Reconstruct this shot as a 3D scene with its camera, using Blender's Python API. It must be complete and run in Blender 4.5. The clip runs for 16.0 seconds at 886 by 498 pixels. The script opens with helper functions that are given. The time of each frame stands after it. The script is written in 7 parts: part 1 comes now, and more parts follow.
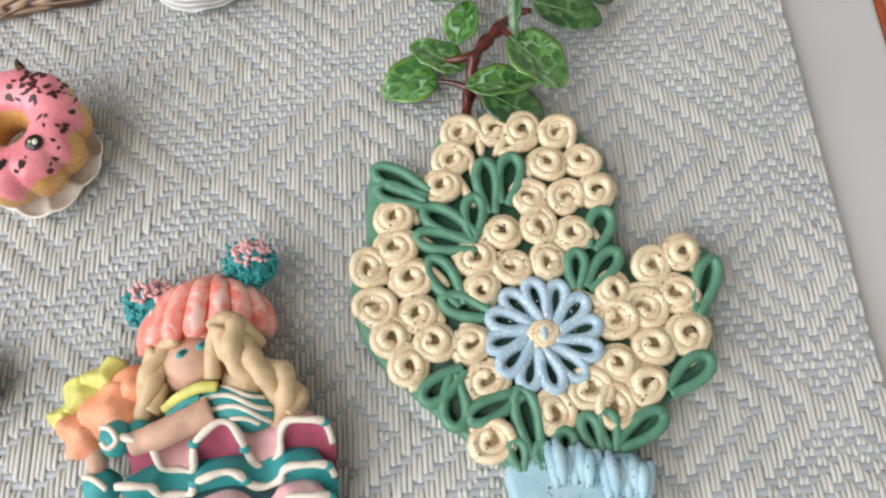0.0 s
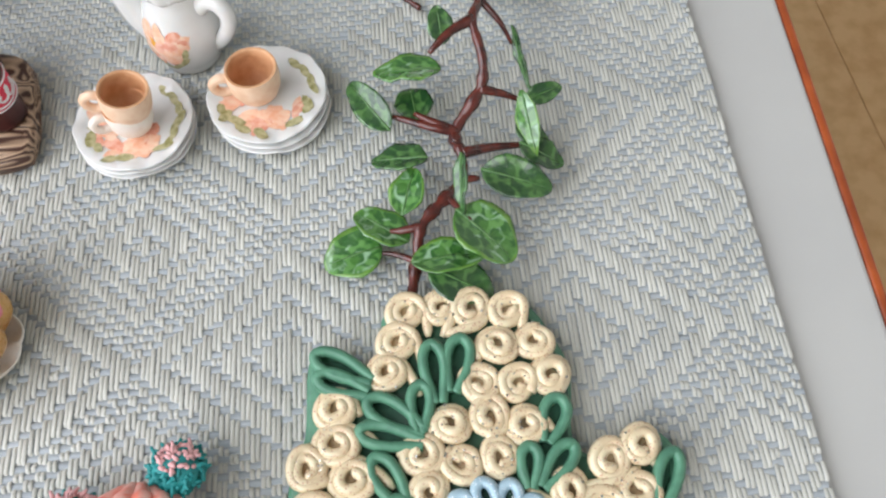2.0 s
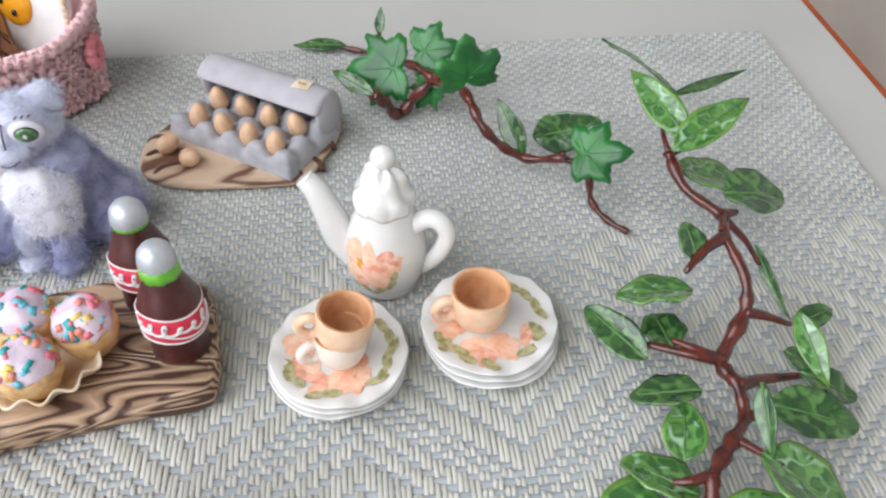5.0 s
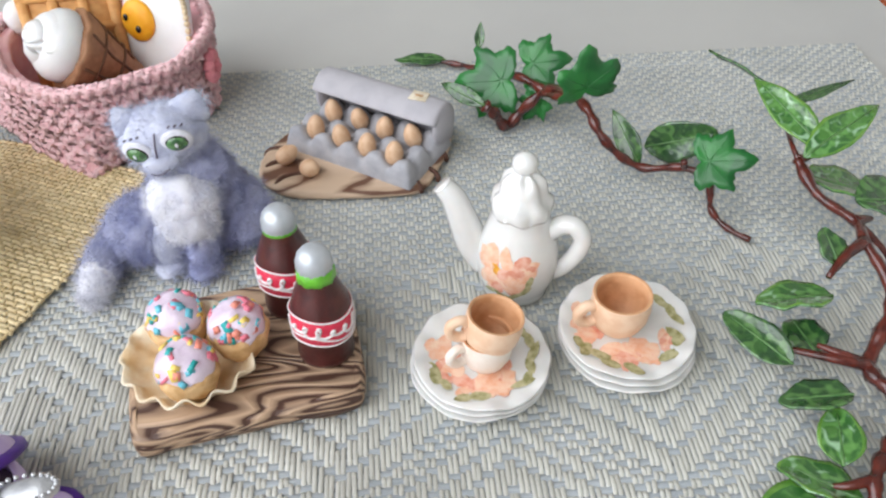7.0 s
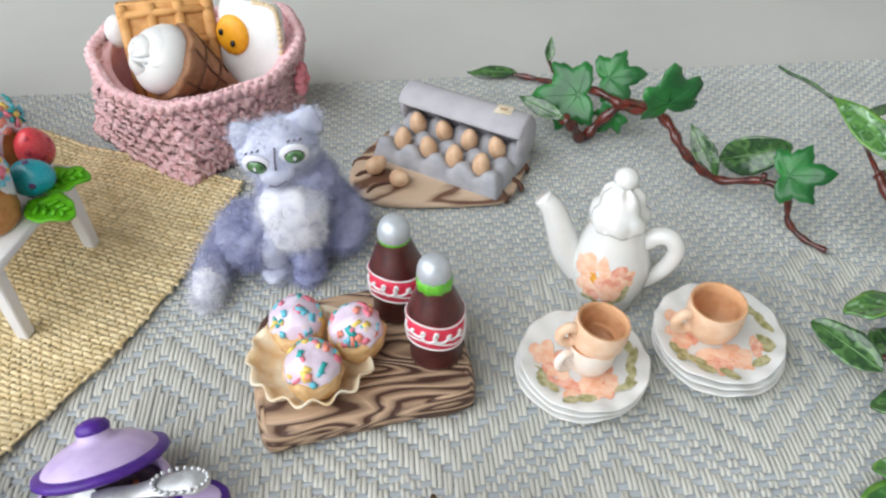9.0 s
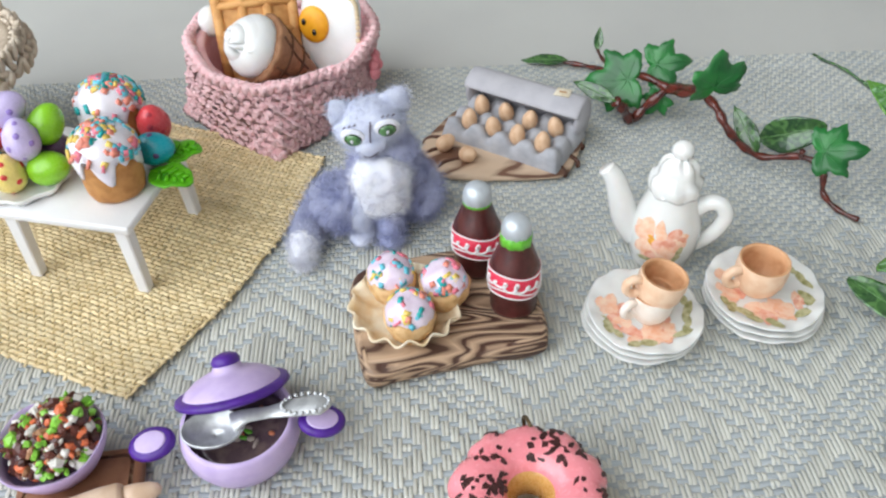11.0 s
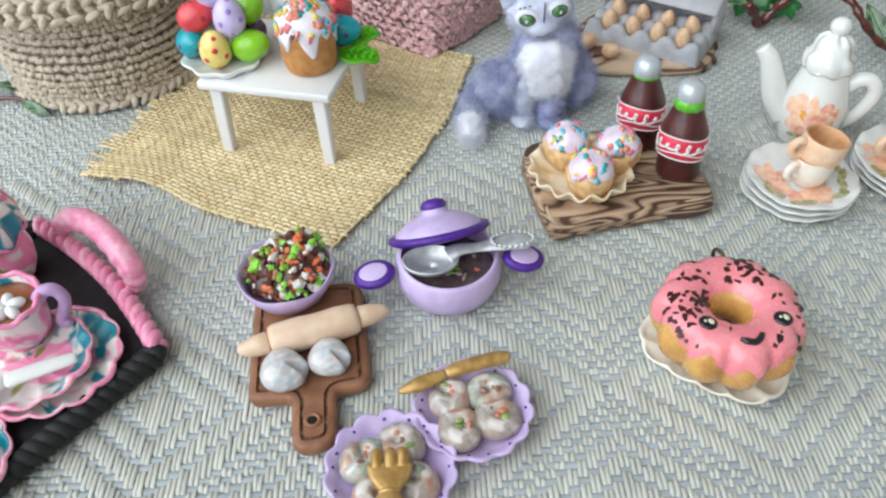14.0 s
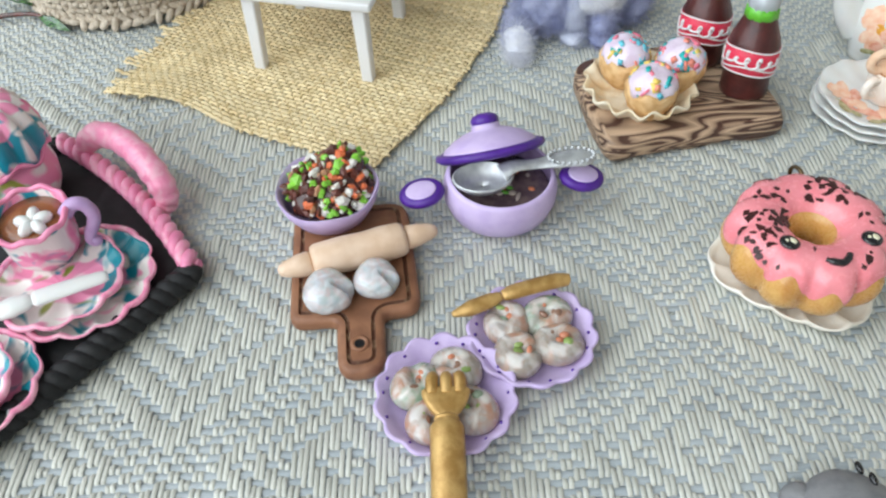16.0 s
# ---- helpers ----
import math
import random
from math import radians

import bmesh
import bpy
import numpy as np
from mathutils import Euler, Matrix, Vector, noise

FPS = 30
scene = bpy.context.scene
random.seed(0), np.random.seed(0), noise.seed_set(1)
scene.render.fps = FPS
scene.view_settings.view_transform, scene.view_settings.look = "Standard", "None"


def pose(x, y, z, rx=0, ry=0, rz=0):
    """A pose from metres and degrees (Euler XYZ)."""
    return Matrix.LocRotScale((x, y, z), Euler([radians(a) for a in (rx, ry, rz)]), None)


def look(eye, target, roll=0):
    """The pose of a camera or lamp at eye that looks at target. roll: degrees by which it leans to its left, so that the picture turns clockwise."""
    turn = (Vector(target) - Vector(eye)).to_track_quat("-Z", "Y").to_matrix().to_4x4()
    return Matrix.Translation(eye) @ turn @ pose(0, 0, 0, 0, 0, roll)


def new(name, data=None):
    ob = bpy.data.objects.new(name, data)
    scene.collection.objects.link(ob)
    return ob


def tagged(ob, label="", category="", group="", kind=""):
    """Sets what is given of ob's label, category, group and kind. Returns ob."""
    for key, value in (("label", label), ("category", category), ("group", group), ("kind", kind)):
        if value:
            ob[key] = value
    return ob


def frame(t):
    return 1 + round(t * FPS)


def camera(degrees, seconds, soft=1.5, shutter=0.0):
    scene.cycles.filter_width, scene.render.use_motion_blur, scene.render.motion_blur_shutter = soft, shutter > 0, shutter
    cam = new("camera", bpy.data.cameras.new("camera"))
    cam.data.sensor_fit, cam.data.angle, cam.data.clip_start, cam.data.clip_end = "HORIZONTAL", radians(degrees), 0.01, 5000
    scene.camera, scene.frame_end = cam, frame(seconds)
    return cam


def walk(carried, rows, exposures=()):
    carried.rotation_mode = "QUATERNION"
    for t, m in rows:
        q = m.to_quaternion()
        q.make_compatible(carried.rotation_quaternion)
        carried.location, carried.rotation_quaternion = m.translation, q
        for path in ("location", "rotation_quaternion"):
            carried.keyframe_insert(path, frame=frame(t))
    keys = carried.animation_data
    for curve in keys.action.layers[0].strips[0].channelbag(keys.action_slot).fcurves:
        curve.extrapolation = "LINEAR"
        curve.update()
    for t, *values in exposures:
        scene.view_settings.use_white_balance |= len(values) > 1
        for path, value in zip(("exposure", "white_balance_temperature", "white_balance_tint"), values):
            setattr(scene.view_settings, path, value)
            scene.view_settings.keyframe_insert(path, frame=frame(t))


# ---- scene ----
cam = camera(58.93, 16.0, soft=2.3)
ROWS = [
    (0.0, 0.08008, -0.11970, 0.15613, 21.495, 1.114, -6.934),
    (0.5, 0.08596, -0.11217, 0.15861, 22.146, 0.215, -7.652),
    (1.0, 0.08861, -0.10704, 0.16077, 23.439, 0.179, -7.876),
    (1.5, 0.09100, -0.10036, 0.16167, 24.478, 0.062, -8.286),
    (2.0, 0.09016, -0.09443, 0.15736, 26.204, 0.030, -8.509),
    (2.5, 0.08300, -0.08812, 0.15204, 28.262, -0.312, -8.951),
    (3.0, 0.07157, -0.08315, 0.14711, 31.078, -0.766, -9.315),
    (3.5, 0.06363, -0.07857, 0.14448, 34.603, -0.806, -9.364),
    (4.0, 0.05189, -0.07714, 0.13440, 39.170, -1.164, -9.713),
    (4.5, 0.04446, -0.07489, 0.13310, 42.814, -1.067, -9.599),
    (5.0, 0.03681, -0.07482, 0.13096, 45.018, -1.010, -9.613),
    (7.5, 0.00570, -0.07481, 0.12996, 46.551, 0.320, -8.092),
    (8.0, -0.00190, -0.07512, 0.13222, 46.503, 0.178, -8.027),
    (8.5, -0.00512, -0.07584, 0.13478, 46.554, 0.178, -7.876),
    (11.0, -0.02721, -0.09633, 0.14690, 46.325, 0.537, -6.934),
    (11.5, -0.03028, -0.10614, 0.14447, 46.159, 0.786, -6.677),
    (12.0, -0.03804, -0.11278, 0.14391, 45.781, 0.798, -6.480),
    (12.5, -0.04626, -0.11619, 0.14256, 45.505, 1.053, -6.217),
    (13.0, -0.05463, -0.11854, 0.14096, 45.339, 1.201, -5.951),
    (13.5, -0.06198, -0.12015, 0.14076, 45.281, 1.433, -5.668),
    (14.0, -0.06942, -0.12483, 0.13793, 45.114, 1.390, -5.455),
    (14.5, -0.07409, -0.12759, 0.13524, 44.908, 1.393, -5.253),
    (15.0, -0.07761, -0.12768, 0.13131, 44.570, 1.375, -4.884),
    (15.5, -0.08119, -0.12456, 0.12917, 43.274, 1.421, -4.748),
    (16.0, -0.07793, -0.12143, 0.12427, 41.851, 1.741, -4.540),
]
walk(cam, [(t, pose(*p)) for t, *p in ROWS], exposures=[(0.0, 0.0, 6850, 14), (2.5, 0.12, 6500, 12), (5.0, 0.08, 6600, 13), (8.0, -0.02, 6600, 10), (11.0, -0.03, 6500, 8), (14.0, -0.15, 6400, 5), (16.0, -0.16, 6400, 4)])

# ---- world, window light ----
world = bpy.data.worlds.new("sky")
scene.world = world
world.use_nodes = True
_n = world.node_tree.nodes
_sky = _n.new("ShaderNodeTexSky")
_sky.sky_type, _sky.sun_disc = "NISHITA", False
_sky.sun_elevation, _sky.sun_rotation = radians(38), radians(200)
world.node_tree.links.new(_sky.outputs[0], _n["Background"].inputs[0])
_n["Background"].inputs[1].default_value = 0.12
scene.view_settings.exposure = 0.0


def area_lamp(name, m, sx, sy, watts, colour):
    d = bpy.data.lights.new(name, "AREA")
    d.shape, d.size, d.size_y, d.energy, d.color = "RECTANGLE", sx, sy, watts, colour
    ob = new(name, d)
    ob.matrix_world = m
    return ob


# daylight in the opening of the window in the left wall
area_lamp("window_daylight", look((-0.70, -0.32, 0.64), (0.0, 0.02, 0.0)), 1.7, 1.15, 22.0, (0.928, 0.955, 0.985))

# ---- mesh tools; lengths in millimetres ----
MM = 0.001
TAU = 2 * math.pi


def rot(axis, deg):
    return np.array(Matrix.Rotation(radians(deg), 3, axis))


def frame_of(way, hint=(0, 0, 1)):
    """Columns x, y, z with z along way."""
    z = np.array(way, float)
    z /= np.linalg.norm(z)
    h = np.array(hint, float)
    if abs(h @ z) > 0.95:
        h = np.array((1.0, 0, 0))
    x = np.cross(h, z)
    x /= np.linalg.norm(x)
    return np.stack([x, np.cross(z, x), z], 1)


class Geo:
    """Collects vertices and faces (in mm) with a material slot for each face."""

    def __init__(self):
        self.v, self.f, self.m, self.n = [], [], [], 0

    def add(self, verts, faces, slot=0, turn=None, at=(0, 0, 0)):
        verts = np.asarray(verts, float)
        if turn is not None:
            verts = verts @ np.asarray(turn).T
        verts = verts + np.asarray(at, float)
        self.v.append(verts)
        k = self.n
        self.f += [tuple(i + k for i in f) for f in faces]
        self.m += [slot] * len(faces)
        self.n += len(verts)
        return self

    def grid(self, rings, slot=0, wrap=True, cap=(False, False), turn=None, at=(0, 0, 0), wrap_u=False):
        """rings: array (k, n, 3)."""
        rings = np.asarray(rings, float)
        k, n, _ = rings.shape
        faces = []
        for a in range(k if wrap_u else k - 1):
            b = (a + 1) % k
            for c in range(n if wrap else n - 1):
                d = (c + 1) % n
                faces.append((a * n + c, a * n + d, b * n + d, b * n + c))
        if cap[0]:
            faces.append(tuple(range(n - 1, -1, -1)))
        if cap[1]:
            faces.append(tuple((k - 1) * n + c for c in range(n)))
        return self.add(rings.reshape(-1, 3), faces, slot, turn, at)

    def lathe(self, profile, n=32, slot=0, turn=None, at=(0, 0, 0), wave=None, cap=(True, True)):
        """profile: (r, z) rows from the bottom up the outside; wave(a, r, z) -> r, z."""
        a = np.arange(n) * TAU / n
        rings = []
        for r, z in profile:
            rr, zz = (wave(a, r, z) if wave else (r + 0 * a, z + 0 * a))
            rings.append(np.stack([rr * np.cos(a), rr * np.sin(a), zz + 0 * a], 1))
        return self.grid(rings, slot, True, cap, turn, at)

    def tube(self, pts, rad, n=8, slot=0, closed=False, flat=1.0, hint=(0, 0, 1), turn=None, at=(0, 0, 0)):
        pts = np.asarray(pts, float)
        k = len(pts)
        rad = np.broadcast_to(np.asarray(rad, float), (k,))
        tang = np.roll(pts, -1, 0) - np.roll(pts, 1, 0) if closed else np.gradient(pts, axis=0)
        a = np.arange(n) * TAU / n
        rings = []
        for p, t, r in zip(pts, tang, rad):
            F = frame_of(t, hint)
            rings.append(p + r * (np.cos(a)[:, None] * F[:, 0] + flat * np.sin(a)[:, None] * F[:, 1]))
        return self.grid(rings, slot, True, (not closed, not closed), turn, at, wrap_u=closed)

    def ball(self, c, r, slot=0, n=16, k=10, turn=None, lump=0.0, scale=0.3, egg=0.0):
        r = np.broadcast_to(np.asarray(r, float), (3,))
        t = np.linspace(0.02, math.pi - 0.02, k)
        a = np.arange(n) * TAU / n
        u = np.stack([np.outer(np.sin(t), np.cos(a)), np.outer(np.sin(t), np.sin(a)), np.outer(-np.cos(t), 1 + 0 * a)], 2)
        p = u * r
        if egg:
            p[..., :2] *= (1 - egg * u[..., 2:])
        if lump:
            for i in range(k):
                for j in range(n):
                    q = Vector(p[i, j] * scale + np.asarray(c) * 0.37)
                    p[i, j] *= 1 + lump * noise.noise(q)
        return self.grid(p, slot, True, (True, True), turn, c)

    def slab(self, outline, z0, z1, slot=0, round_=0.6, at=(0, 0, 0), turn=None, wob=0.0, seed=0, steps=3):
        """A flat piece of that outline (anticlockwise) with rounded upper and lower edges."""
        o = np.asarray(outline, float)
        t = np.roll(o, -1, 0) - np.roll(o, 1, 0)
        nrm = np.stack([t[:, 1], -t[:, 0]], 1)
        nrm /= np.linalg.norm(nrm, axis=1)[:, None] + 1e-9
        rr = min(round_, (z1 - z0) / 2)
        rings = []
        prof = [(-rr * (1 - math.sin(b)), z0 + rr * (1 - math.cos(b))) for b in np.linspace(0, math.pi / 2, steps)]
        prof += [(-rr * (1 - math.cos(b)), z1 - rr * (1 - math.sin(b))) for b in np.linspace(0, math.pi / 2, steps)]
        for off, z in prof:
            q = o + nrm * off
            zz = np.full(len(o), z)
            if wob:
                zz = zz + wob * np.array([noise.noise((p[0] * 0.12 + seed, p[1] * 0.12, z)) for p in q])
            rings.append(np.column_stack([q, zz]))
        return self.grid(rings, slot, True, (True, True), turn, at)

    def obj(self, name, mats, parent=None, label="", smooth=True, at=None):
        me = bpy.data.meshes.new(name)
        me.from_pydata((np.concatenate(self.v) * MM).tolist(), [], self.f)
        for m in (mats if isinstance(mats, (list, tuple)) else [mats]):
            me.materials.append(m)
        me.polygons.foreach_set("material_index", np.array(self.m, np.int32))
        me.polygons.foreach_set("use_smooth", np.full(len(self.f), bool(smooth)))
        me.update()
        ob = new(name, me)
        if at is not None:
            ob.matrix_world = at
        if parent is not None:
            ob.parent = parent
        if label:
            ob["label"] = label
        return ob


def repeats(ob, places, parent):
    """More objects on the same mesh, at places (in mm, in the parent's frame)."""
    for x, y, z in places:
        o = new(ob.name.split(".")[0], ob.data)
        o.parent = parent
        o.location = (x * MM, y * MM, z * MM)


def fillet(pts, r, n=5):
    """A closed outline with its corners rounded off."""
    p, out = np.asarray(pts, float), []
    k = len(p)
    rs = np.broadcast_to(np.asarray(r, float), (k,))
    for i in range(k):
        a, b, c = p[i - 1], p[i], p[(i + 1) % k]
        u, w = (a - b) / np.linalg.norm(a - b), (c - b) / np.linalg.norm(c - b)
        d = min(rs[i], 0.45 * np.linalg.norm(a - b), 0.45 * np.linalg.norm(c - b))
        for t in np.linspace(0, 1, n):
            out.append((1 - t) ** 2 * (b + u * d) + 2 * t * (1 - t) * b + t * t * (b + w * d))
    return np.array(out)


def patched(name, colours, scale=0.1, rough=0.35, coat=0.2, sss=0.0, warp=1.2, bump=0.15, fine=2.5, soft=0.04):
    """Clay of several colours kneaded together: (share, colour) rows, in soft-edged patches."""
    m = material(name, (0.5, 0.5, 0.5), rough=rough, fine=fine, bump=bump, coat=coat, sss=sss)
    N, L = m.node_tree.nodes, m.node_tree.links
    co, sc = N.new("ShaderNodeTexCoord"), N.new("ShaderNodeVectorMath")
    sc.operation = "SCALE"
    sc.inputs[3].default_value = 1000
    L.new(co.outputs["Object"], sc.inputs[0])
    col = None
    for k, (share, rgb) in enumerate(colours):
        if col is None:
            base = N.new("ShaderNodeRGB")
            base.outputs[0].default_value = (*lin(*rgb), 1)
            col = base.outputs[0]
            continue
        nz, mr, mx, of = N.new("ShaderNodeTexNoise"), N.new("ShaderNodeMapRange"), N.new("ShaderNodeMix"), N.new("ShaderNodeVectorMath")
        of.inputs[1].default_value = (17.3 * k, 5.1 * k, -8.7 * k)
        L.new(sc.outputs[0], of.inputs[0])
        L.new(of.outputs[0], nz.inputs["Vector"])
        nz.inputs["Scale"].default_value, nz.inputs["Detail"].default_value, nz.inputs["Distortion"].default_value = scale, 1.0, warp
        edge = 0.72 - 0.44 * share
        mr.inputs["From Min"].default_value, mr.inputs["From Max"].default_value = edge - soft, edge + soft
        L.new(nz.outputs["Fac"], mr.inputs["Value"])
        mx.data_type = "RGBA"
        L.new(mr.outputs[0], mx.inputs["Factor"])
        L.new(col, mx.inputs["A"])
        mx.inputs["B"].default_value = (*lin(*rgb), 1)
        col = mx.outputs["Result"]
    L.new(col, N["Principled BSDF"].inputs["Base Color"])
    return m


def thing(name, x, y, z=0.0, rz=0.0, label="", category="", group="", rx=0.0, ry=0.0):
    e = new(name)
    e.empty_display_size = 0.005
    e.matrix_world = pose(x * MM, y * MM, z * MM, rx, ry, rz)
    return tagged(e, label, category, group)


def smooth_line(pts, n=6, closed=False):
    """Catmull-Rom through the points."""
    p = np.asarray(pts, float)
    out = []
    k = len(p)
    for i in range(k if closed else k - 1):
        a, b, c, d = (p[(i + j) % k] if closed else p[min(max(i + j, 0), k - 1)] for j in (-1, 0, 1, 2))
        for t in np.arange(n) / n:
            out.append(0.5 * (2 * b + (c - a) * t + (2 * a - 5 * b + 4 * c - d) * t * t + (3 * b - a - 3 * c + d) * t ** 3))
    if not closed:
        out.append(p[-1])
    return np.array(out)


def box_mesh(g, x0, x1, y0, y1, z0, z1, slot=0, b=0.4):
    """A box with rounded upright and upper edges."""
    b = min(b, (x1 - x0) / 2.2, (y1 - y0) / 2.2)
    o = []
    for cx, cy, a0 in ((x1 - b, y1 - b, 0), (x0 + b, y1 - b, 90), (x0 + b, y0 + b, 180), (x1 - b, y0 + b, 270)):
        for a in (0, 45, 90):
            o.append((cx + b * math.cos(radians(a0 + a)), cy + b * math.sin(radians(a0 + a))))
    return g.slab(o, z0, z1, slot, b)


def bevel_box(name, lo, hi, mat_, parent=None, width=0.002, label=""):
    """A plain large piece in metres with narrow bevelled edges."""
    bm = bmesh.new()
    bmesh.ops.create_cube(bm, size=1)
    for v in bm.verts:
        v.co = [lo[i] + (v.co[i] + 0.5) * (hi[i] - lo[i]) for i in range(3)]
    if width:
        bmesh.ops.bevel(bm, geom=bm.edges[:], offset=width, segments=3, profile=0.5, affect="EDGES")
    me = bpy.data.meshes.new(name)
    bm.to_mesh(me)
    bm.free()
    me.materials.append(mat_)
    ob = new(name, me)
    if parent is not None:
        ob.parent = parent
    if label:
        ob["label"] = label
    return ob


# ---- materials ----
def lin(r, g, b):
    return tuple(((c / 255 + 0.055) / 1.055) ** 2.4 if c > 10 else c / 3294.6 for c in (r, g, b))


def material(name, base, other=None, rough=0.5, metal=0.0, grain=0.6, fine=3.0, bump=0.15, mix=(0.4, 0.65), spec=0.5, sss=0.0,
             coat=0.0, speck=None, speck_size=1.2, speck_share=0.05, each=0.0, glass=0.0):
    """Base colour with a second colour in soft patches (grain: patches to the mm), fine relief, and specks if given."""
    m = bpy.data.materials.new(name)
    m.use_nodes = True
    nt = m.node_tree
    N, L = nt.nodes, nt.links
    bs = N["Principled BSDF"]
    co = N.new("ShaderNodeTexCoord")
    sc = N.new("ShaderNodeVectorMath")
    sc.operation = "SCALE"
    sc.inputs[3].default_value = 1000.0
    L.new(co.outputs["Object"], sc.inputs[0])
    n1 = N.new("ShaderNodeTexNoise")
    n1.inputs["Scale"].default_value, n1.inputs["Detail"].default_value = grain, 4
    L.new(sc.outputs[0], n1.inputs["Vector"])
    ramp = N.new("ShaderNodeMapRange")
    ramp.inputs["From Min"].default_value, ramp.inputs["From Max"].default_value = mix
    L.new(n1.outputs["Fac"], ramp.inputs["Value"])
    mx = N.new("ShaderNodeMix")
    mx.data_type = "RGBA"
    mx.inputs["A"].default_value = (*base, 1)
    mx.inputs["B"].default_value = (*(other or tuple(c * 0.82 for c in base)), 1)
    L.new(ramp.outputs[0], mx.inputs["Factor"])
    col = mx.outputs["Result"]
    if speck:
        vo = N.new("ShaderNodeTexVoronoi")
        vo.inputs["Scale"].default_value = speck_size
        L.new(sc.outputs[0], vo.inputs["Vector"])
        hs = N.new("ShaderNodeSeparateColor")
        L.new(vo.outputs["Color"], hs.inputs[0])
        pick = N.new("ShaderNodeMath")
        pick.operation = "LESS_THAN"
        pick.inputs[1].default_value = speck_share
        L.new(hs.outputs[0], pick.inputs[0])
        near = N.new("ShaderNodeMath")
        near.operation = "LESS_THAN"
        near.inputs[1].default_value = 0.34
        L.new(vo.outputs["Distance"], near.inputs[0])
        both = N.new("ShaderNodeMath")
        both.operation = "MULTIPLY"
        L.new(pick.outputs[0], both.inputs[0])
        L.new(near.outputs[0], both.inputs[1])
        m2 = N.new("ShaderNodeMix")
        m2.data_type = "RGBA"
        L.new(both.outputs[0], m2.inputs["Factor"])
        L.new(col, m2.inputs["A"])
        m2.inputs["B"].default_value = (*speck, 1)
        col = m2.outputs["Result"]
    if each:
        oi = N.new("ShaderNodeNewGeometry")
        hv = N.new("ShaderNodeHueSaturation")
        mr = N.new("ShaderNodeMapRange")
        mr.inputs["To Min"].default_value, mr.inputs["To Max"].default_value = 1 - each, 1 + each
        L.new(oi.outputs["Random Per Island"], mr.inputs["Value"])
        L.new(mr.outputs[0], hv.inputs["Value"])
        L.new(col, hv.inputs["Color"])
        col = hv.outputs[0]
    L.new(col, bs.inputs["Base Color"])
    n2 = N.new("ShaderNodeTexNoise")
    n2.inputs["Scale"].default_value, n2.inputs["Detail"].default_value = fine, 3
    L.new(sc.outputs[0], n2.inputs["Vector"])
    bp = N.new("ShaderNodeBump")
    bp.inputs["Strength"].default_value, bp.inputs["Distance"].default_value = min(1.0, bump * 2), 0.0002
    L.new(n2.outputs["Fac"], bp.inputs["Height"])
    L.new(bp.outputs[0], bs.inputs["Normal"])
    rg = N.new("ShaderNodeMapRange")
    rg.inputs["To Min"].default_value, rg.inputs["To Max"].default_value = max(0.03, rough - 0.08), min(1, rough + 0.08)
    L.new(n2.outputs["Fac"], rg.inputs["Value"])
    L.new(rg.outputs[0], bs.inputs["Roughness"])
    bs.inputs["Metallic"].default_value = metal
    bs.inputs["Specular IOR Level"].default_value = spec
    bs.inputs["Coat Weight"].default_value = coat
    bs.inputs["Coat Roughness"].default_value = 0.08
    if sss:
        bs.inputs["Subsurface Weight"].default_value = sss
        bs.inputs["Subsurface Radius"].default_value = (0.0012, 0.0008, 0.0006)
    if glass:
        bs.inputs["Transmission Weight"].default_value = glass
    return m

# ---- room, table ----
M_wall = material("wall_paint", (0.82, 0.82, 0.80), grain=0.004, fine=0.2, rough=0.8, bump=0.05)
M_ceil = material("ceiling_paint", (0.86, 0.86, 0.85), grain=0.004, fine=0.2, rough=0.85, bump=0.04)
M_floor = material("floor_laminate", lin(222, 184, 132), lin(206, 164, 112), grain=0.03, fine=0.3, rough=0.4, bump=0.06)
M_top = material("table_laminate", (0.55, 0.55, 0.525), (0.52, 0.52, 0.50), grain=0.02, fine=1.6, rough=0.42, bump=0.05)
M_trim = material("edge_band", lin(176, 84, 36), lin(140, 62, 26), grain=0.08, fine=1.0, rough=0.4, bump=0.08)
M_under = material("table_underside", lin(180, 150, 112), grain=0.02, rough=0.6)

FLOOR = -0.752
X0, X1, Y0, Y1, ZC = -0.76, 1.0, -1.3, 1.9, 1.75


def structure(name, lo, hi, mat_, label, category, width=0.0):
    return tagged(bevel_box(name, lo, hi, mat_, None, width), label, category, kind="structure")


flo = structure("floor", (X0 - 0.1, Y0 - 0.1, FLOOR - 0.1), (X1 + 0.1, Y1 + 0.1, FLOOR - 0.006), M_under, "light tan wood laminate floor", "floor")
structure("ceiling", (X0, Y0, ZC), (X1, Y1, ZC + 0.1), M_ceil, "plain white painted ceiling", "ceiling")
structure("wall_north", (X0, Y1, FLOOR), (X1, Y1 + 0.1, ZC), M_wall, "plain off-white painted wall", "wall")
structure("wall_south", (X0, Y0 - 0.1, FLOOR), (X1, Y0, ZC), M_wall, "plain off-white painted wall", "wall")
structure("wall_east", (X1, Y0 - 0.1, FLOOR), (X1 + 0.1, Y1 + 0.1, ZC), M_wall, "plain off-white painted wall", "wall")
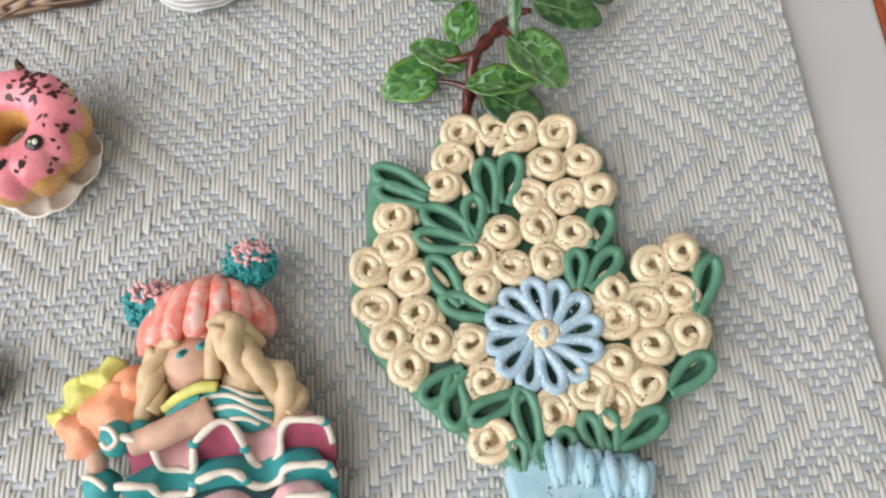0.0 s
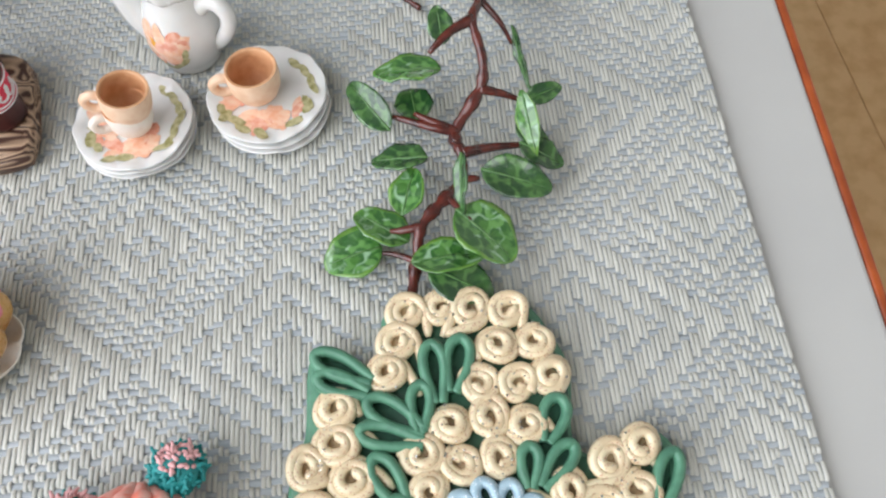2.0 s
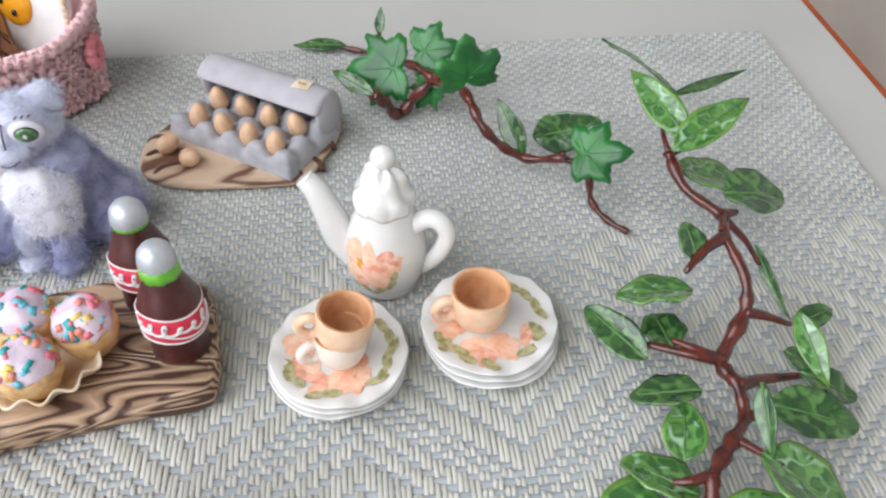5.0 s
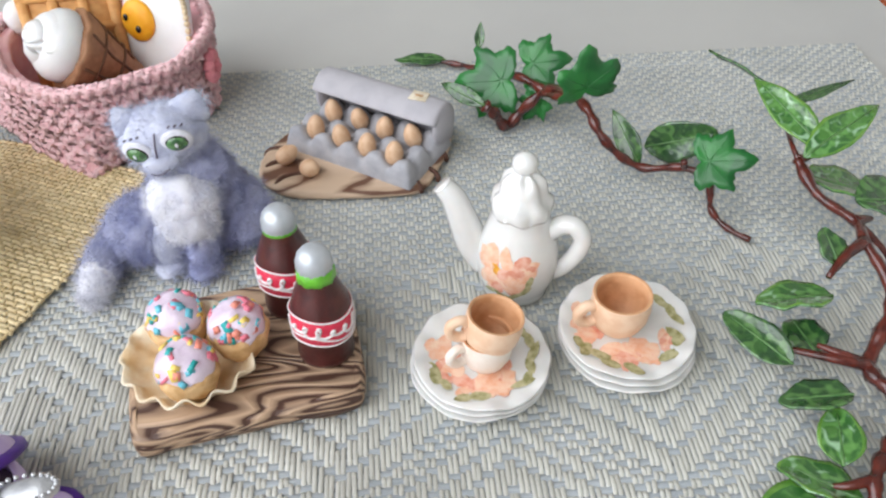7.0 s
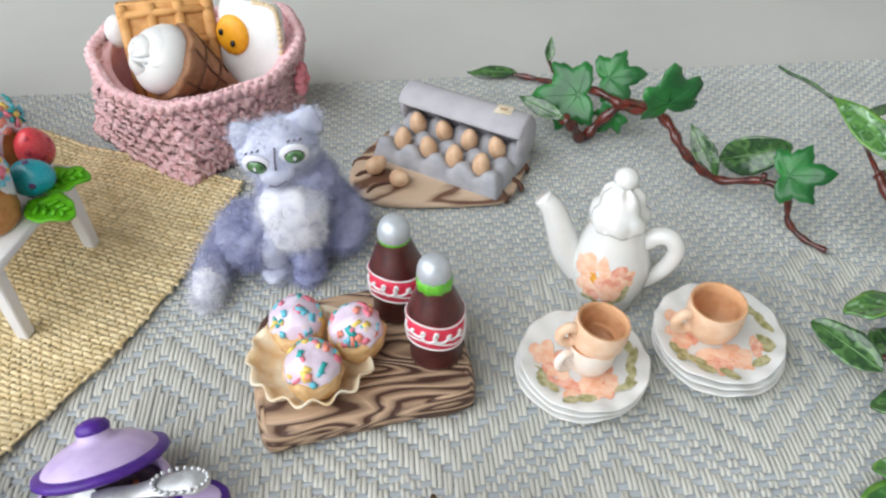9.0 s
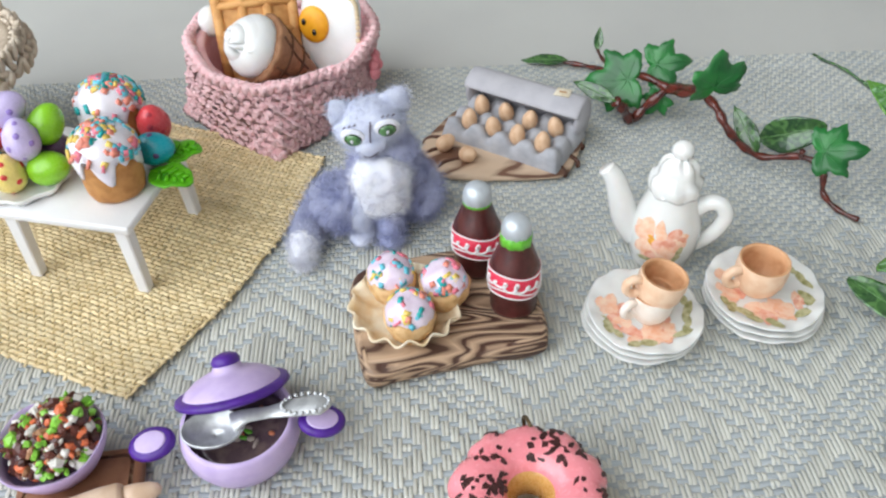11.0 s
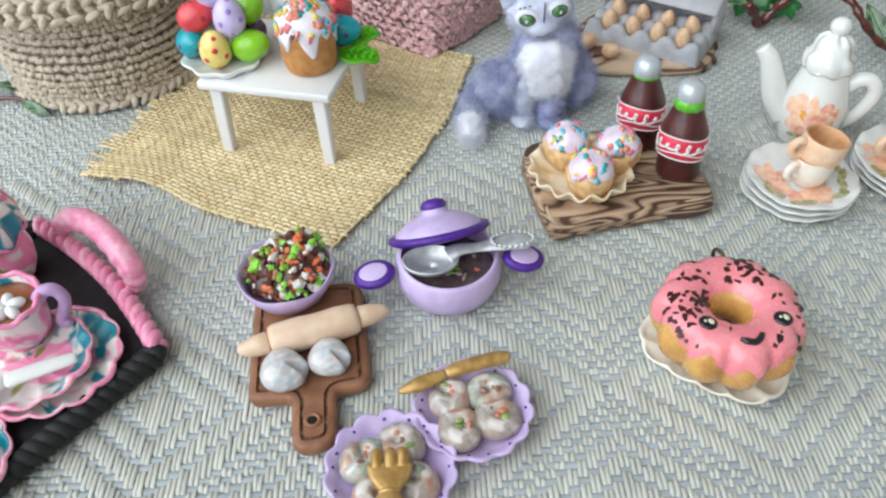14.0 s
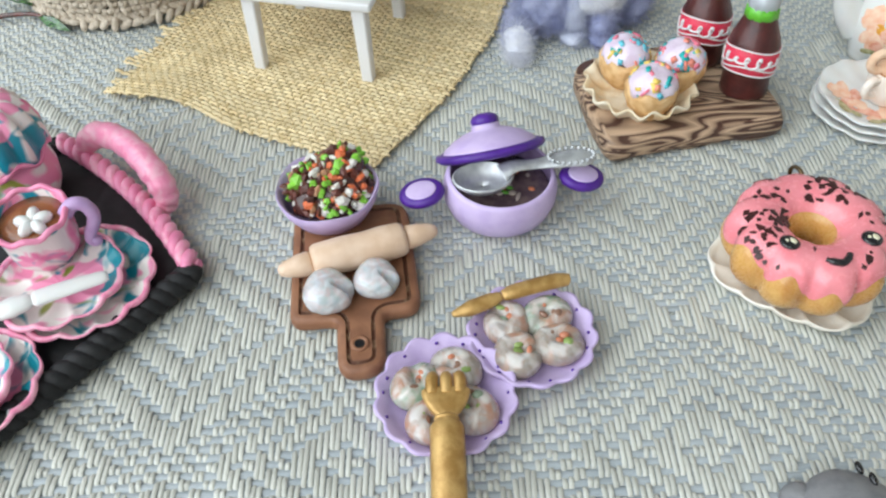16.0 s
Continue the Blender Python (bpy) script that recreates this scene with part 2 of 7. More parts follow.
# left wall with the window opening
wy0, wy1, wz0, wz1 = -1.2, 0.6, 0.1, 1.35
west = tagged(new("wall_west"), "plain off-white painted wall with a window opening", "wall", kind="structure")
for nm, lo, hi in (("wall_below", (X0 - 0.1, Y0, FLOOR), (X0, Y1, wz0)), ("wall_above", (X0 - 0.1, Y0, wz1), (X0, Y1, ZC)),
                   ("wall_side", (X0 - 0.1, Y0, wz0), (X0, wy0, wz1)), ("wall_side", (X0 - 0.1, wy1, wz0), (X0, Y1, wz1))):
    bevel_box(nm, lo, hi, M_wall, west, 0.0)

tab = tagged(new("table"), "white laminate table with an orange-brown edge band", "table")
tab.matrix_world = pose(0, 0, -0.002, 0, 0, -4.5)
TX0, TX1, TY0, TY1 = -0.62, 0.1980, -0.42, 0.42
bevel_box("tabletop", (TX0, TY0, -0.026), (TX1, TY1, -0.001), M_top, tab, 0.0015)
bevel_box("edge_band", (TX1, TY0, -0.026), (TX1 + 0.0026, TY1, -0.0014), M_trim, tab, 0.001, "orange-brown edge band")
for lx in (TX0 + 0.06, TX1 - 0.06):
    for ly in (TY0 + 0.06, TY1 - 0.06):
        bevel_box("leg", (lx - 0.02, ly - 0.02, FLOOR + 0.002), (lx + 0.02, ly + 0.02, -0.026), M_under, tab, 0.003)

# ---- woven placemat ----
M_weft = material("weft_yarn", lin(173, 180, 184), lin(163, 171, 176), grain=0.05, fine=2.5, rough=0.5, bump=0.2, each=0.10)
M_warp = material("warp_yarn", lin(202, 202, 193), lin(193, 193, 184), grain=0.05, fine=2.5, rough=0.45, bump=0.2, each=0.10)
M_back = material("mat_ground", lin(176, 180, 182), grain=0.1, rough=0.7)
MX0, MX1, MY0, MY1 = -262.0, 175.0, -172.0, 133.0
PX, PY = 2.1, 1.7


def tri_wave(i, half):
    return abs((i % (2 * half)) - half)


def lifted(i, j):
    """Does warp group i lie over weft j?"""
    y = MY0 + j * PY
    if y > 22.0 + 1.53 * tri_wave(i + 8, 15):
        return (i + j) % 2 == 0
    # nested diamonds round the columns of the zigzag's peaks
    d = 15 - tri_wave(i + 8, 15) + tri_wave(j - 70, 17)
    ring = (d // 8) % 4
    if ring == 1:
        return (i + j) % 2 == 0 if (d % 8) > 4 else d % 3 != 0
    return d % 4 != (0 if ring else 2)


def build_placemat():
    mat_ob = thing("placemat", (MX0 + MX1) / 2, (MY0 + MY1) / 2, -1.0, 0, "grey-blue and off-white woven vinyl placemat on the white table", "placemat")
    mat_ob.matrix_world = pose(0.1825, 0.1410, -0.001, 0, 0, -3.4) @ Matrix.Translation(((-175 + (MX0 + MX1) / 2) * MM, (-133 + (MY0 + MY1) / 2) * MM, 0))
    ox, oy = (MX0 + MX1) / 2, (MY0 + MY1) / 2
    g = Geo()
    box_mesh(g, MX0 - ox + 0.5, MX1 - ox - 0.5, MY0 - oy + 0.5, MY1 - oy - 0.5, -1.9, 0.0, 0, 0.5)
    g.obj("backing", M_back, mat_ob, "grey ground of the weave")
    rng = np.random.default_rng(4)
    ni, nj = int((MX1 - MX0) / PX), int((MY1 - MY0) / PY)
    # weft: low half-round bands across the whole width
    vs, fs = [], []
    k = 0
    prof = np.array([(-0.84, 0.12), (-0.5, 0.40), (0.0, 0.50), (0.5, 0.40), (0.84, 0.12)])
    for j in range(nj):
        y = MY0 - oy + (j + 0.5) * PY
        xs = np.linspace(MX0 - ox + rng.uniform(0, 0.8), MX1 - ox - rng.uniform(0, 1.0), 12)
        wob = rng.normal(0, 0.06, 12)
        for x, w in zip(xs, wob):
            for py, pz in prof:
                vs.append((x, y + py + w, pz))
        for a in range(11):
            for c in range(4):
                fs.append((k + a * 5 + c, k + (a + 1) * 5 + c, k + (a + 1) * 5 + c + 1, k + a * 5 + c + 1))
        k += 60
    g = Geo()
    g.add(vs, fs)
    tagged(g.obj("weft", M_weft, mat_ob, "grey-blue cross yarns"), kind="stuff")
    # warp: pairs of narrow ribbons that float over the weft
    vs, fs = [], []
    k = 0
    sect = np.array([(-0.45, -0.05), (-0.24, 0.10), (0.24, 0.10), (0.45, -0.05)])
    for i in range(ni):
        xc = MX0 - ox + (i + 0.5) * PX
        up = [lifted(i, j) for j in range(nj)]
        j = 0
        while j < nj:
            if not up[j]:
                j += 1
                continue
            j1 = j
            while j1 + 1 < nj and up[j1 + 1] and j1 - j < 7:
                j1 += 1
            ya, yb = MY0 - oy + j * PY - 0.32, MY0 - oy + (j1 + 1) * PY + 0.32
            for s in (-0.52, 0.52):
                sx = xc + s + rng.normal(0, 0.05)
                sk = rng.normal(0, 0.07)
                dz = rng.uniform(-0.08, 0.14)
                ja, jb = rng.normal(0, 0.22, 2)
                for y, z, dx in ((ya + ja, 0.1, -sk), (ya + ja + 0.75, 0.66 + dz, -sk / 2), (yb + jb - 0.75, 0.66 + dz, sk / 2), (yb + jb, 0.1, sk)):
                    for px, pz in sect:
                        vs.append((sx + px + dx, y, z + pz))
                for a in range(3):
                    for c in range(3):
                        fs.append((k + a * 4 + c, k + a * 4 + c + 1, k + (a + 1) * 4 + c + 1, k + (a + 1) * 4 + c))
                k += 16
            j = j1 + 1
    g = Geo()
    g.add(vs, fs)
    tagged(g.obj("warp", M_warp, mat_ob, "off-white lengthwise yarns"), kind="stuff")


build_placemat()


# ---- burlap cloth ----
M_jute = material("jute", lin(232, 212, 168), lin(213, 190, 142), grain=0.35, fine=5, rough=0.85, bump=0.4, each=0.14, spec=0.2)
M_jute2 = material("jute_cross", lin(236, 218, 178), lin(218, 196, 152), grain=0.35, fine=5, rough=0.85, bump=0.4, each=0.14, spec=0.2)


def build_burlap():
    cl = thing("burlap_cloth", -94, 70, 0, 0, "tan coarse burlap cloth lying on the placemat", "cloth")
    c0 = np.array((-86.7, 17.0))
    u, v = np.array((-69.7, 37.0)), np.array((44.8, 83.5))
    nu, nv = 56, 70

    def place(a, b, over):
        p = c0 + a * u + b * v
        # the left corner is frayed and drawn in, the cloth ripples a little
        pull = max(0.0, a - 0.55) * max(0.0, 0.45 - b)
        p = p + pull * np.array((4.0, 34.0)) * 0.35 + 5.0 * math.sin(math.pi * min(max(b, 0.0), 1.0)) * (1 - a) * np.array((1.0, -0.4))
        near = max(0.0, 0.42 - b) / 0.42
        p = p + np.array((-0.3, 1.0)) * near * (3.4 * math.exp(-((a - 0.70) / 0.13) ** 2) - 3.6 * max(0.0, a - 0.82) / 0.18)
        p = p + 1.2 * np.array((noise.noise((a * 4, b * 4, 1)), noise.noise((a * 4, b * 4, 7))))
        z = 0.9 + 0.5 * noise.noise((a * 5, b * 5, 3)) + 2.4 * pull * 4 * abs(math.sin(a * 9 + b * 5)) + over
        return (p[0] + 94, p[1] - 70, max(z, 0.55 + over))

    rng = np.random.default_rng(8)
    g = Geo()
    for i in range(nu + 1):
        a = i / nu
        e0, e1 = rng.uniform(-0.016, 0.008), 1 + rng.uniform(-0.01, 0.012)
        bs = np.linspace(e0, e1, nv * 2 + 1)
        g.tube([place(a + rng.normal(0, 0.0012), b, 0.24 * math.cos(math.pi * (b * nv + i))) for b in bs], 0.5 * rng.uniform(0.85, 1.15), 5, 0, flat=0.7)
    tagged(g.obj("warp", M_jute, cl), kind="stuff")
    g = Geo()
    for j in range(nv + 1):
        b = j / nv
        e0, e1 = rng.uniform(-0.014, 0.008), 1 + rng.uniform(-0.03, 0.07) * (1.0 if j < nv * 0.5 else 0.4)
        as_ = np.linspace(e0, e1, nu * 2 + 1)
        g.tube([place(a, b + rng.normal(0, 0.001), -0.24 * math.cos(math.pi * (a * nu + j))) for a in as_], 0.62 * rng.uniform(0.82, 1.12), 5, 0, flat=0.7)
    tagged(g.obj("weft", M_jute2, cl), kind="stuff")


build_burlap()

# ---- quilled clay bouquet ----
M_cream = material("cream_clay", lin(232, 217, 182), lin(222, 200, 164), grain=0.3, fine=3, rough=0.3, bump=0.12, sss=0.1, speck=lin(190, 138, 108), speck_size=2.2, speck_share=0.3, coat=0.5)
M_green = material("green_clay", lin(92, 146, 118), lin(78, 128, 104), grain=0.3, fine=3, rough=0.42, bump=0.12)
M_green_shade = material("shaded_green_clay", lin(50, 92, 72), lin(40, 78, 62), grain=0.3, rough=0.5)
M_blue = material("pale_blue_clay", lin(172, 200, 212), lin(156, 186, 202), grain=0.3, fine=3, rough=0.35, bump=0.15, speck=lin(235, 240, 245), speck_size=2.0, speck_share=0.35)
M_sky = material("blue_ribbon_clay", lin(170, 202, 212), lin(150, 188, 202), grain=0.25, fine=4, rough=0.4, bump=0.3, speck=lin(110, 110, 110), speck_size=1.6, speck_share=0.08)


def coil(g, x, y, r, a0, tail, z, turn=1):
    """A rolled strand of clay with a loose end."""
    pts = []
    turns = 2.1
    w = 0.5 * math.sin(a0 * 3.7)
    for s in np.linspace(0, 1, 42):
        a = a0 + turn * TAU * turns * s
        rr = 1.2 + (r - 1.15 - 1.2) * min(1.0, s / 0.74) ** 0.95
        rr *= 1 + 0.07 * math.sin(2 * a + a0) + 0.04 * math.sin(3 * a + 2 * a0)
        pts.append((x + rr * math.cos(a), y + rr * math.sin(a), z + w * math.sin(s * 5) + 0.25 * math.sin(a + a0) - 0.5 * s))
    if tail:
        a = a0 + turn * TAU * turns
        d = np.array((-math.sin(a), math.cos(a))) * turn
        out = np.array((math.cos(a), math.sin(a)))
        p = np.array(pts[-1][:2])
        for s in (0.2, 0.4, 0.6, 0.8, 1.0):
            q = p + d * tail * s + out * tail * (0.05 * s - 0.16 * s * s)
            pts.append((q[0], q[1], z - 0.4 - 0.5 * s))
    rad = 1.18 + 0.08 * np.sin(np.arange(len(pts)) * 0.5 + a0)
    rad[0] = 0.9
    if tail:
        rad[-1], rad[-2] = 0.6, 1.05
    g.tube(pts, rad, 8, 0, flat=1.15)


def leaf_loop(g, tip, base, width, z, r=1.2):
    """A folded strand that makes a pointed petal with a dark hollow."""
    t, b = np.array(tip, float), np.array(base, float)
    d = b - t
    L = np.linalg.norm(d)
    d /= L
    s = np.array((-d[1], d[0]))
    prof = [(1.0, 0.28), (0.8, 0.55), (0.55, 0.9), (0.3, 1.0), (0.1, 0.72), (0.0, 0.0)]
    side = [t + d * L * a + s * width * w for a, w in prof]
    other = [t + d * L * a - s * width * w for a, w in reversed(prof[:-1])]
    p = smooth_line(side + other, 4)
    zz = z + 0.5 * np.sin(np.linspace(0, math.pi, len(p)))
    g.tube(np.column_stack([p, zz]), r, 7, 0, flat=1.5)


def build_bouquet():
    bq = thing("clay_bouquet", 101.4, -76.6, 0, -2.25, "quilled clay bouquet of cream roses with a blue flower lying flat", "bouquet")
    bq.scale = (0.98, 0.98, 0.98)
    ox, oy = 105, -78
    loc = lambda p: (p[0] - ox, p[1] - oy)
    outline = smooth_line([loc(p) for p in [
        (72.8, -41), (85.5, -45), (88.6, -33), (101, -30), (117.5, -33.5), (123.5, -42), (125.8, -51), (124, -64), (128, -68), (134, -64.5), (141.5, -65),
        (144.2, -71), (141, -79.5), (138.5, -90.5), (130, -96.5), (126, -102), (120.5, -107.5), (119, -117), (117, -136), (103, -137), (97.5, -117),
        (95.5, -108), (88, -101.5), (75, -88.5), (69, -80), (66.8, -69), (70.5, -58)]][::-1], 5, True)
    g = Geo()
    g.slab(outline, 0.4, 3.4, 0, 1.2)
    g.obj("base", M_green, bq, "flat green clay backing")
    # dark sheet over the backing paints the shade in the gaps between coils
    g = Geo()
    o = np.asarray(outline)
    g.slab(o * 0.93 + o.mean(0) * 0.07, 3.2, 4.1, 0, 0.4)
    g.obj("ground", M_green_shade, bq, "dark green sheet, painted shade between the coils")
    rng = np.random.default_rng(11)
    tops = [(93, -34.6), (100.5, -34.3), (106.7, -35.3), (114.5, -36.4), (90.6, -41.2), (111.3, -44), (119.2, -44), (88, -47.4), (106.7, -51.7),
            (114.3, -52.5), (121.1, -51.5), (99.7, -59.4), (107.6, -58.7), (114.7, -61.2), (93.5, -64.8), (101.1, -67.3), (108.8, -66.9), (94.2, -71.8)]
    lefts = [(77.2, -53.9), (77.1, -60.9), (71.2, -65), (79.9, -68), (72.1, -73.9), (80.6, -75.8), (74.8, -80.6), (83.5, -82.1), (90.9, -83.2),
             (78, -86.7), (93.2, -90.8), (93, -102.5)]
    rights = [(136.5, -67.5), (129.8, -69.8), (121, -74.5), (134.1, -76.1), (127.2, -78.7), (120.6, -80.6), (134.6, -84.7), (127.2, -86.5),
              (119.5, -89.7), (124.6, -94.2), (113.2, -94.2), (118, -98), (105.7, -98)]
    # coils with a long loose end: its length and the way that it points, in degrees
    tails = {0: (6.5, -80), 1: (6, -115), 2: (7.5, -165), 3: (4, -100), 4: (8, -75), 7: (8, -60), 10: (6, -130), 13: (5, -50), 18: (4, -60), 19: (7.5, -25), 21: (7.5, -40),
             23: (5, -60), 31: (8, -170), 32: (8, 150), 36: (6, -130)}
    for k, p in enumerate(tops + lefts + rights):
        x, y = loc(p)
        g = Geo()
        a0 = rng.uniform(0, TAU)
        tail, turn = 0, -1 if k % 3 == 0 else 1
        if k in tails:
            tail, turn = tails[k][0], -1
            a0 = radians(tails[k][1] + 90) + TAU * 2.1
        elif k % 3 == 2:
            tail = rng.uniform(3.0, 4.6)
        r = rng.uniform(4.6, 5.1) if k >= 18 else rng.uniform(4.4, 4.9)
        coil(g, 0, 0, r, a0, tail, 0, turn)
        g.ball((0, 0, -2.5), (r * 0.85, r * 0.85, 1.3), 0, 10, 6)
        g.obj("coil", M_cream, bq, at=None).location = (x * MM, y * MM, 5.5 * MM)
    leaves = [((73.5, -42.3), (85, -49), 2.2), ((73.8, -47), (84, -51.5), 1.9), ((83.7, -53), (94.7, -60.6), 2.4), ((81.6, -59), (94, -62.5), 2.0),
              ((97.5, -42.4), (98.1, -54.9), 2.2), ((104, -41.8), (101, -53), 2.4), ((94.7, -50.8), (93.5, -60.5), 2.0), ((122.1, -56.5), (118.2, -65.1), 2.3),
              ((114.7, -65.4), (113.6, -73.4), 1.8), ((123.1, -66), (116, -73.5), 1.9), ((84.2, -64.4), (89.9, -75), 2.3), ((85.8, -73.4), (96.3, -77.9), 1.9),
              ((142.6, -69.5), (137, -80.6), 1.9), ((137.7, -90), (128.6, -96), 2.2), ((80.5, -93.6), (89, -88.2), 2.1), ((86.5, -99.4), (86.8, -89.2), 2.3),
              ((89, -98.2), (100.1, -93.7), 1.9), ((99.7, -93), (101.6, -107.5), 2.1), ((97.6, -103), (98.2, -108.5), 1.5), ((102.6, -104), (102.3, -108.5), 1.4),
              ((107.3, -101.8), (106.7, -107), 1.7), ((111.5, -99.4), (113.4, -106.5), 1.6), ((115.5, -99), (116, -106.5), 1.6), ((126.6, -100), (117, -105.6), 2.0)]
    for t, b, w in leaves:
        g = Geo()
        leaf_loop(g, loc(t), loc(b), w, 4.9)
        g.obj("leaf", M_green, bq)
    cx, cy = loc((105.6, -82.6))
    for k in range(12):
        a = TAU * k / 12 + 0.12
        g = Geo()
        c, s = math.cos(a), math.sin(a)
        c2, s2 = math.cos(a - 0.3), math.sin(a - 0.3)
        leaf_loop(g, (cx + 11.4 * c, cy + 11.4 * s), (cx + 3.2 * c2, cy + 3.2 * s2), 1.9, 5.0 + 0.3 * (k % 2), 1.2)
        g.obj("petal", M_blue, bq, "pale blue glittered petal")
    g = Geo()
    coil(g, cx, cy, 3.6, 0, 0, 6.2)
    g.ball((cx, cy, 5.6), (2.9, 3.2, 1.9), 0, 12, 8)
    g.obj("flower_centre", M_cream, bq)
    g = Geo()
    g.ball((cx, cy + 0.2, 7.4), (0.75, 1.7, 0.6), 0, 10, 6)
    g.obj("centre_bead", M_blue, bq)
    # silver flakes strewn over the coils and the blue petals
    g = Geo()
    strewn = [(loc(p), 4.0, 6.75, rng.integers(4, 16)) for p in tops + lefts + rights] + [((cx, cy), 10.5, 6.2, 90), (loc((110, -112)), 8.0, 7.0, 40)]
    for c0, rr, z, count in strewn:
        for _ in range(count):
            a, q = rng.uniform(0, TAU), rr * math.sqrt(rng.uniform(0.08, 1))
            o = 0.17 * rng.uniform(0.6, 1.5)
            T = np.array(Matrix.Rotation(rng.uniform(-0.7, 0.7), 3, "X") @ Matrix.Rotation(rng.uniform(0, TAU), 3, "Z"))
            g.add([(-o, -o, 0.03), (o, -o, 0.03), (o, o, 0.03), (-o, o, 0.03), (0, 0, -0.25)], [(0, 1, 2, 3), (1, 0, 4), (2, 1, 4), (3, 2, 4), (0, 3, 4)], 0, T,
                  (c0[0] + q * math.cos(a), c0[1] + q * math.sin(a), z - 0.35 * (q / rr) ** 4))
    tagged(g.obj("glitter", material("silver_flake", (0.85, 0.83, 0.8), rough=0.25, metal=1.0), bq, "silver glitter flakes", smooth=False), kind="stuff")
    # blue wrap and ruffled bow round the stalks
    g = Geo()
    ring = smooth_line([loc(p) for p in [(95.2, -107.6), (107, -106.4), (120.6, -107.8), (119.5, -118), (117.5, -130), (104, -130), (97.5, -118)]][::-1], 5, True)
    g.slab(ring, 2.0, 6.6, 0, 1.6, wob=0.8)
    g.obj("wrap", M_sky, bq, "pale blue glittered clay ribbon wrap")
    g = Geo()
    for sgn, c0 in ((1, (107.5, -107.5)), (-1, (117.0, -110.5))):
        p0 = np.array(loc(c0))
        for q in range(7):
            a = q / 6
            g.tube(smooth_line([(p0[0] - 4 + 1.6 * q * 0.9, p0[1] + 3.6 - 0.7 * a * 3 + 0.8 * math.sin(q * 2.1), 6.4 + 1.2 * math.sin(q * 2.4)),
                                (p0[0] - 3.6 + 1.5 * q * 0.9, p0[1] - 0.2, 8.0 + 0.8 * math.sin(q * 1.7)),
                                (p0[0] - 3.2 + 1.3 * q * 0.9, p0[1] - 4.6 + 0.6 * math.sin(q), 6.6 + 0.8 * math.sin(q * 2.8))], 4), [0.8] * 2 + [1.3] * 5 + [0.8] * 2, 7, 0)
    g.obj("bow", M_sky, bq, "crumpled pale blue bow")


build_bouquet()

# ---- ivy sprigs of painted clay ----
M_stem = material("stem_brown", lin(98, 40, 30), lin(62, 26, 22), grain=0.4, fine=1.2, rough=0.22, bump=0.3, coat=0.5)
M_leafA = patched("leaf_variegated", [(1, (72, 122, 54)), (0.48, (50, 98, 46)), (0.32, (98, 150, 78)), (0.24, (146, 184, 146))], 0.3, rough=0.2, coat=0.9, bump=0.7, fine=0.8, soft=0.07)
M_margin = material("leaf_margin", lin(108, 152, 64), lin(82, 130, 52), grain=0.3, fine=1.2, rough=0.25, bump=0.4, coat=0.7)
M_leafB = patched("leaf_dark", [(1, (54, 94, 46)), (0.5, (38, 74, 40)), (0.3, (82, 124, 66))], 0.3, rough=0.22, coat=0.8, bump=0.7, fine=0.8, soft=0.07)
M_leafC = material("leaf_ivy", lin(40, 124, 54), lin(26, 92, 44), grain=0.12, fine=2, rough=0.35, bump=0.2, coat=0.2)
M_vein = material("leaf_vein", lin(98, 142, 78), lin(66, 112, 56), grain=0.5, rough=0.3, coat=0.4)

OVAL = [(0, 0.05), (0.06, 0.38), (0.16, 0.72), (0.3, 0.95), (0.45, 1.0), (0.6, 0.92), (0.75, 0.76), (0.88, 0.53), (0.96, 0.30), (1, 0.10)]
LANCE = [(0, 0.1), (0.1, 0.5), (0.25, 0.85), (0.4, 1.0), (0.55, 0.92), (0.7, 0.7), (0.85, 0.4), (1, 0.03)]
LOBED = [(0, 0.12), (0.0, 0.4), (0.03, 0.66), (0.08, 0.74), (0.13, 0.62), (0.18, 0.66), (0.24, 0.86), (0.30, 1.0), (0.36, 0.82), (0.42, 0.56), (0.50, 0.46), (0.60, 0.40), (0.72, 0.32), (0.84, 0.2), (0.93, 0.1), (1, 0.015)]


def leaf_mesh(g, length, width, shape, fold=0.22, droop=0.18, seed=0, edge=False):
    """A blade along +x from the origin, folded along its midrib, with thickness and a raised vein."""
    rows_u, rows_l = [], []
    for t, w in shape:
        r_u, r_l = [], []
        for s in (-1, -0.82, -0.42, 0, 0.42, 0.82, 1):
            x = length * t + (0.06 * length * abs(s) if shape is LOBED and 0.15 < t < 0.6 else 0)
            y = 0.5 * width * w * s
            z = fold * abs(y) - droop * length * t * t + 0.5 * noise.noise((x * 0.3 + seed, y * 0.3, 2.0)) + 0.4 * math.sin(t * 14 + seed) * abs(s)
            r_u.append((x, y, z + 0.28))
            r_l.append((x, y * 0.98, z - 0.28))
        rows_u.append(r_u)
        rows_l.append(r_l[::-1])
    rings = [np.array(a + b) for a, b in zip(rows_u, rows_l)]
    f0 = len(g.f)
    g.grid(rings, 0, True, (True, True))
    if edge:
        # a pale margin round the upper side
        k, n = len(rings), len(rings[0])
        for a in range(k - 1):
            for c in range(n):
                if c in (0, 5) or (a >= k - 2 and c < 6):
                    g.m[f0 + a * n + c] = 2
    vein = [(length * t, 0, -droop * length * t * t + 0.36 + 0.35 * noise.noise((length * t * 0.3 + seed, 0, 2.0))) for t in np.linspace(0, 0.9, 8)]
    g.tube(vein, np.linspace(0.3, 0.1, 8), 5, 1)


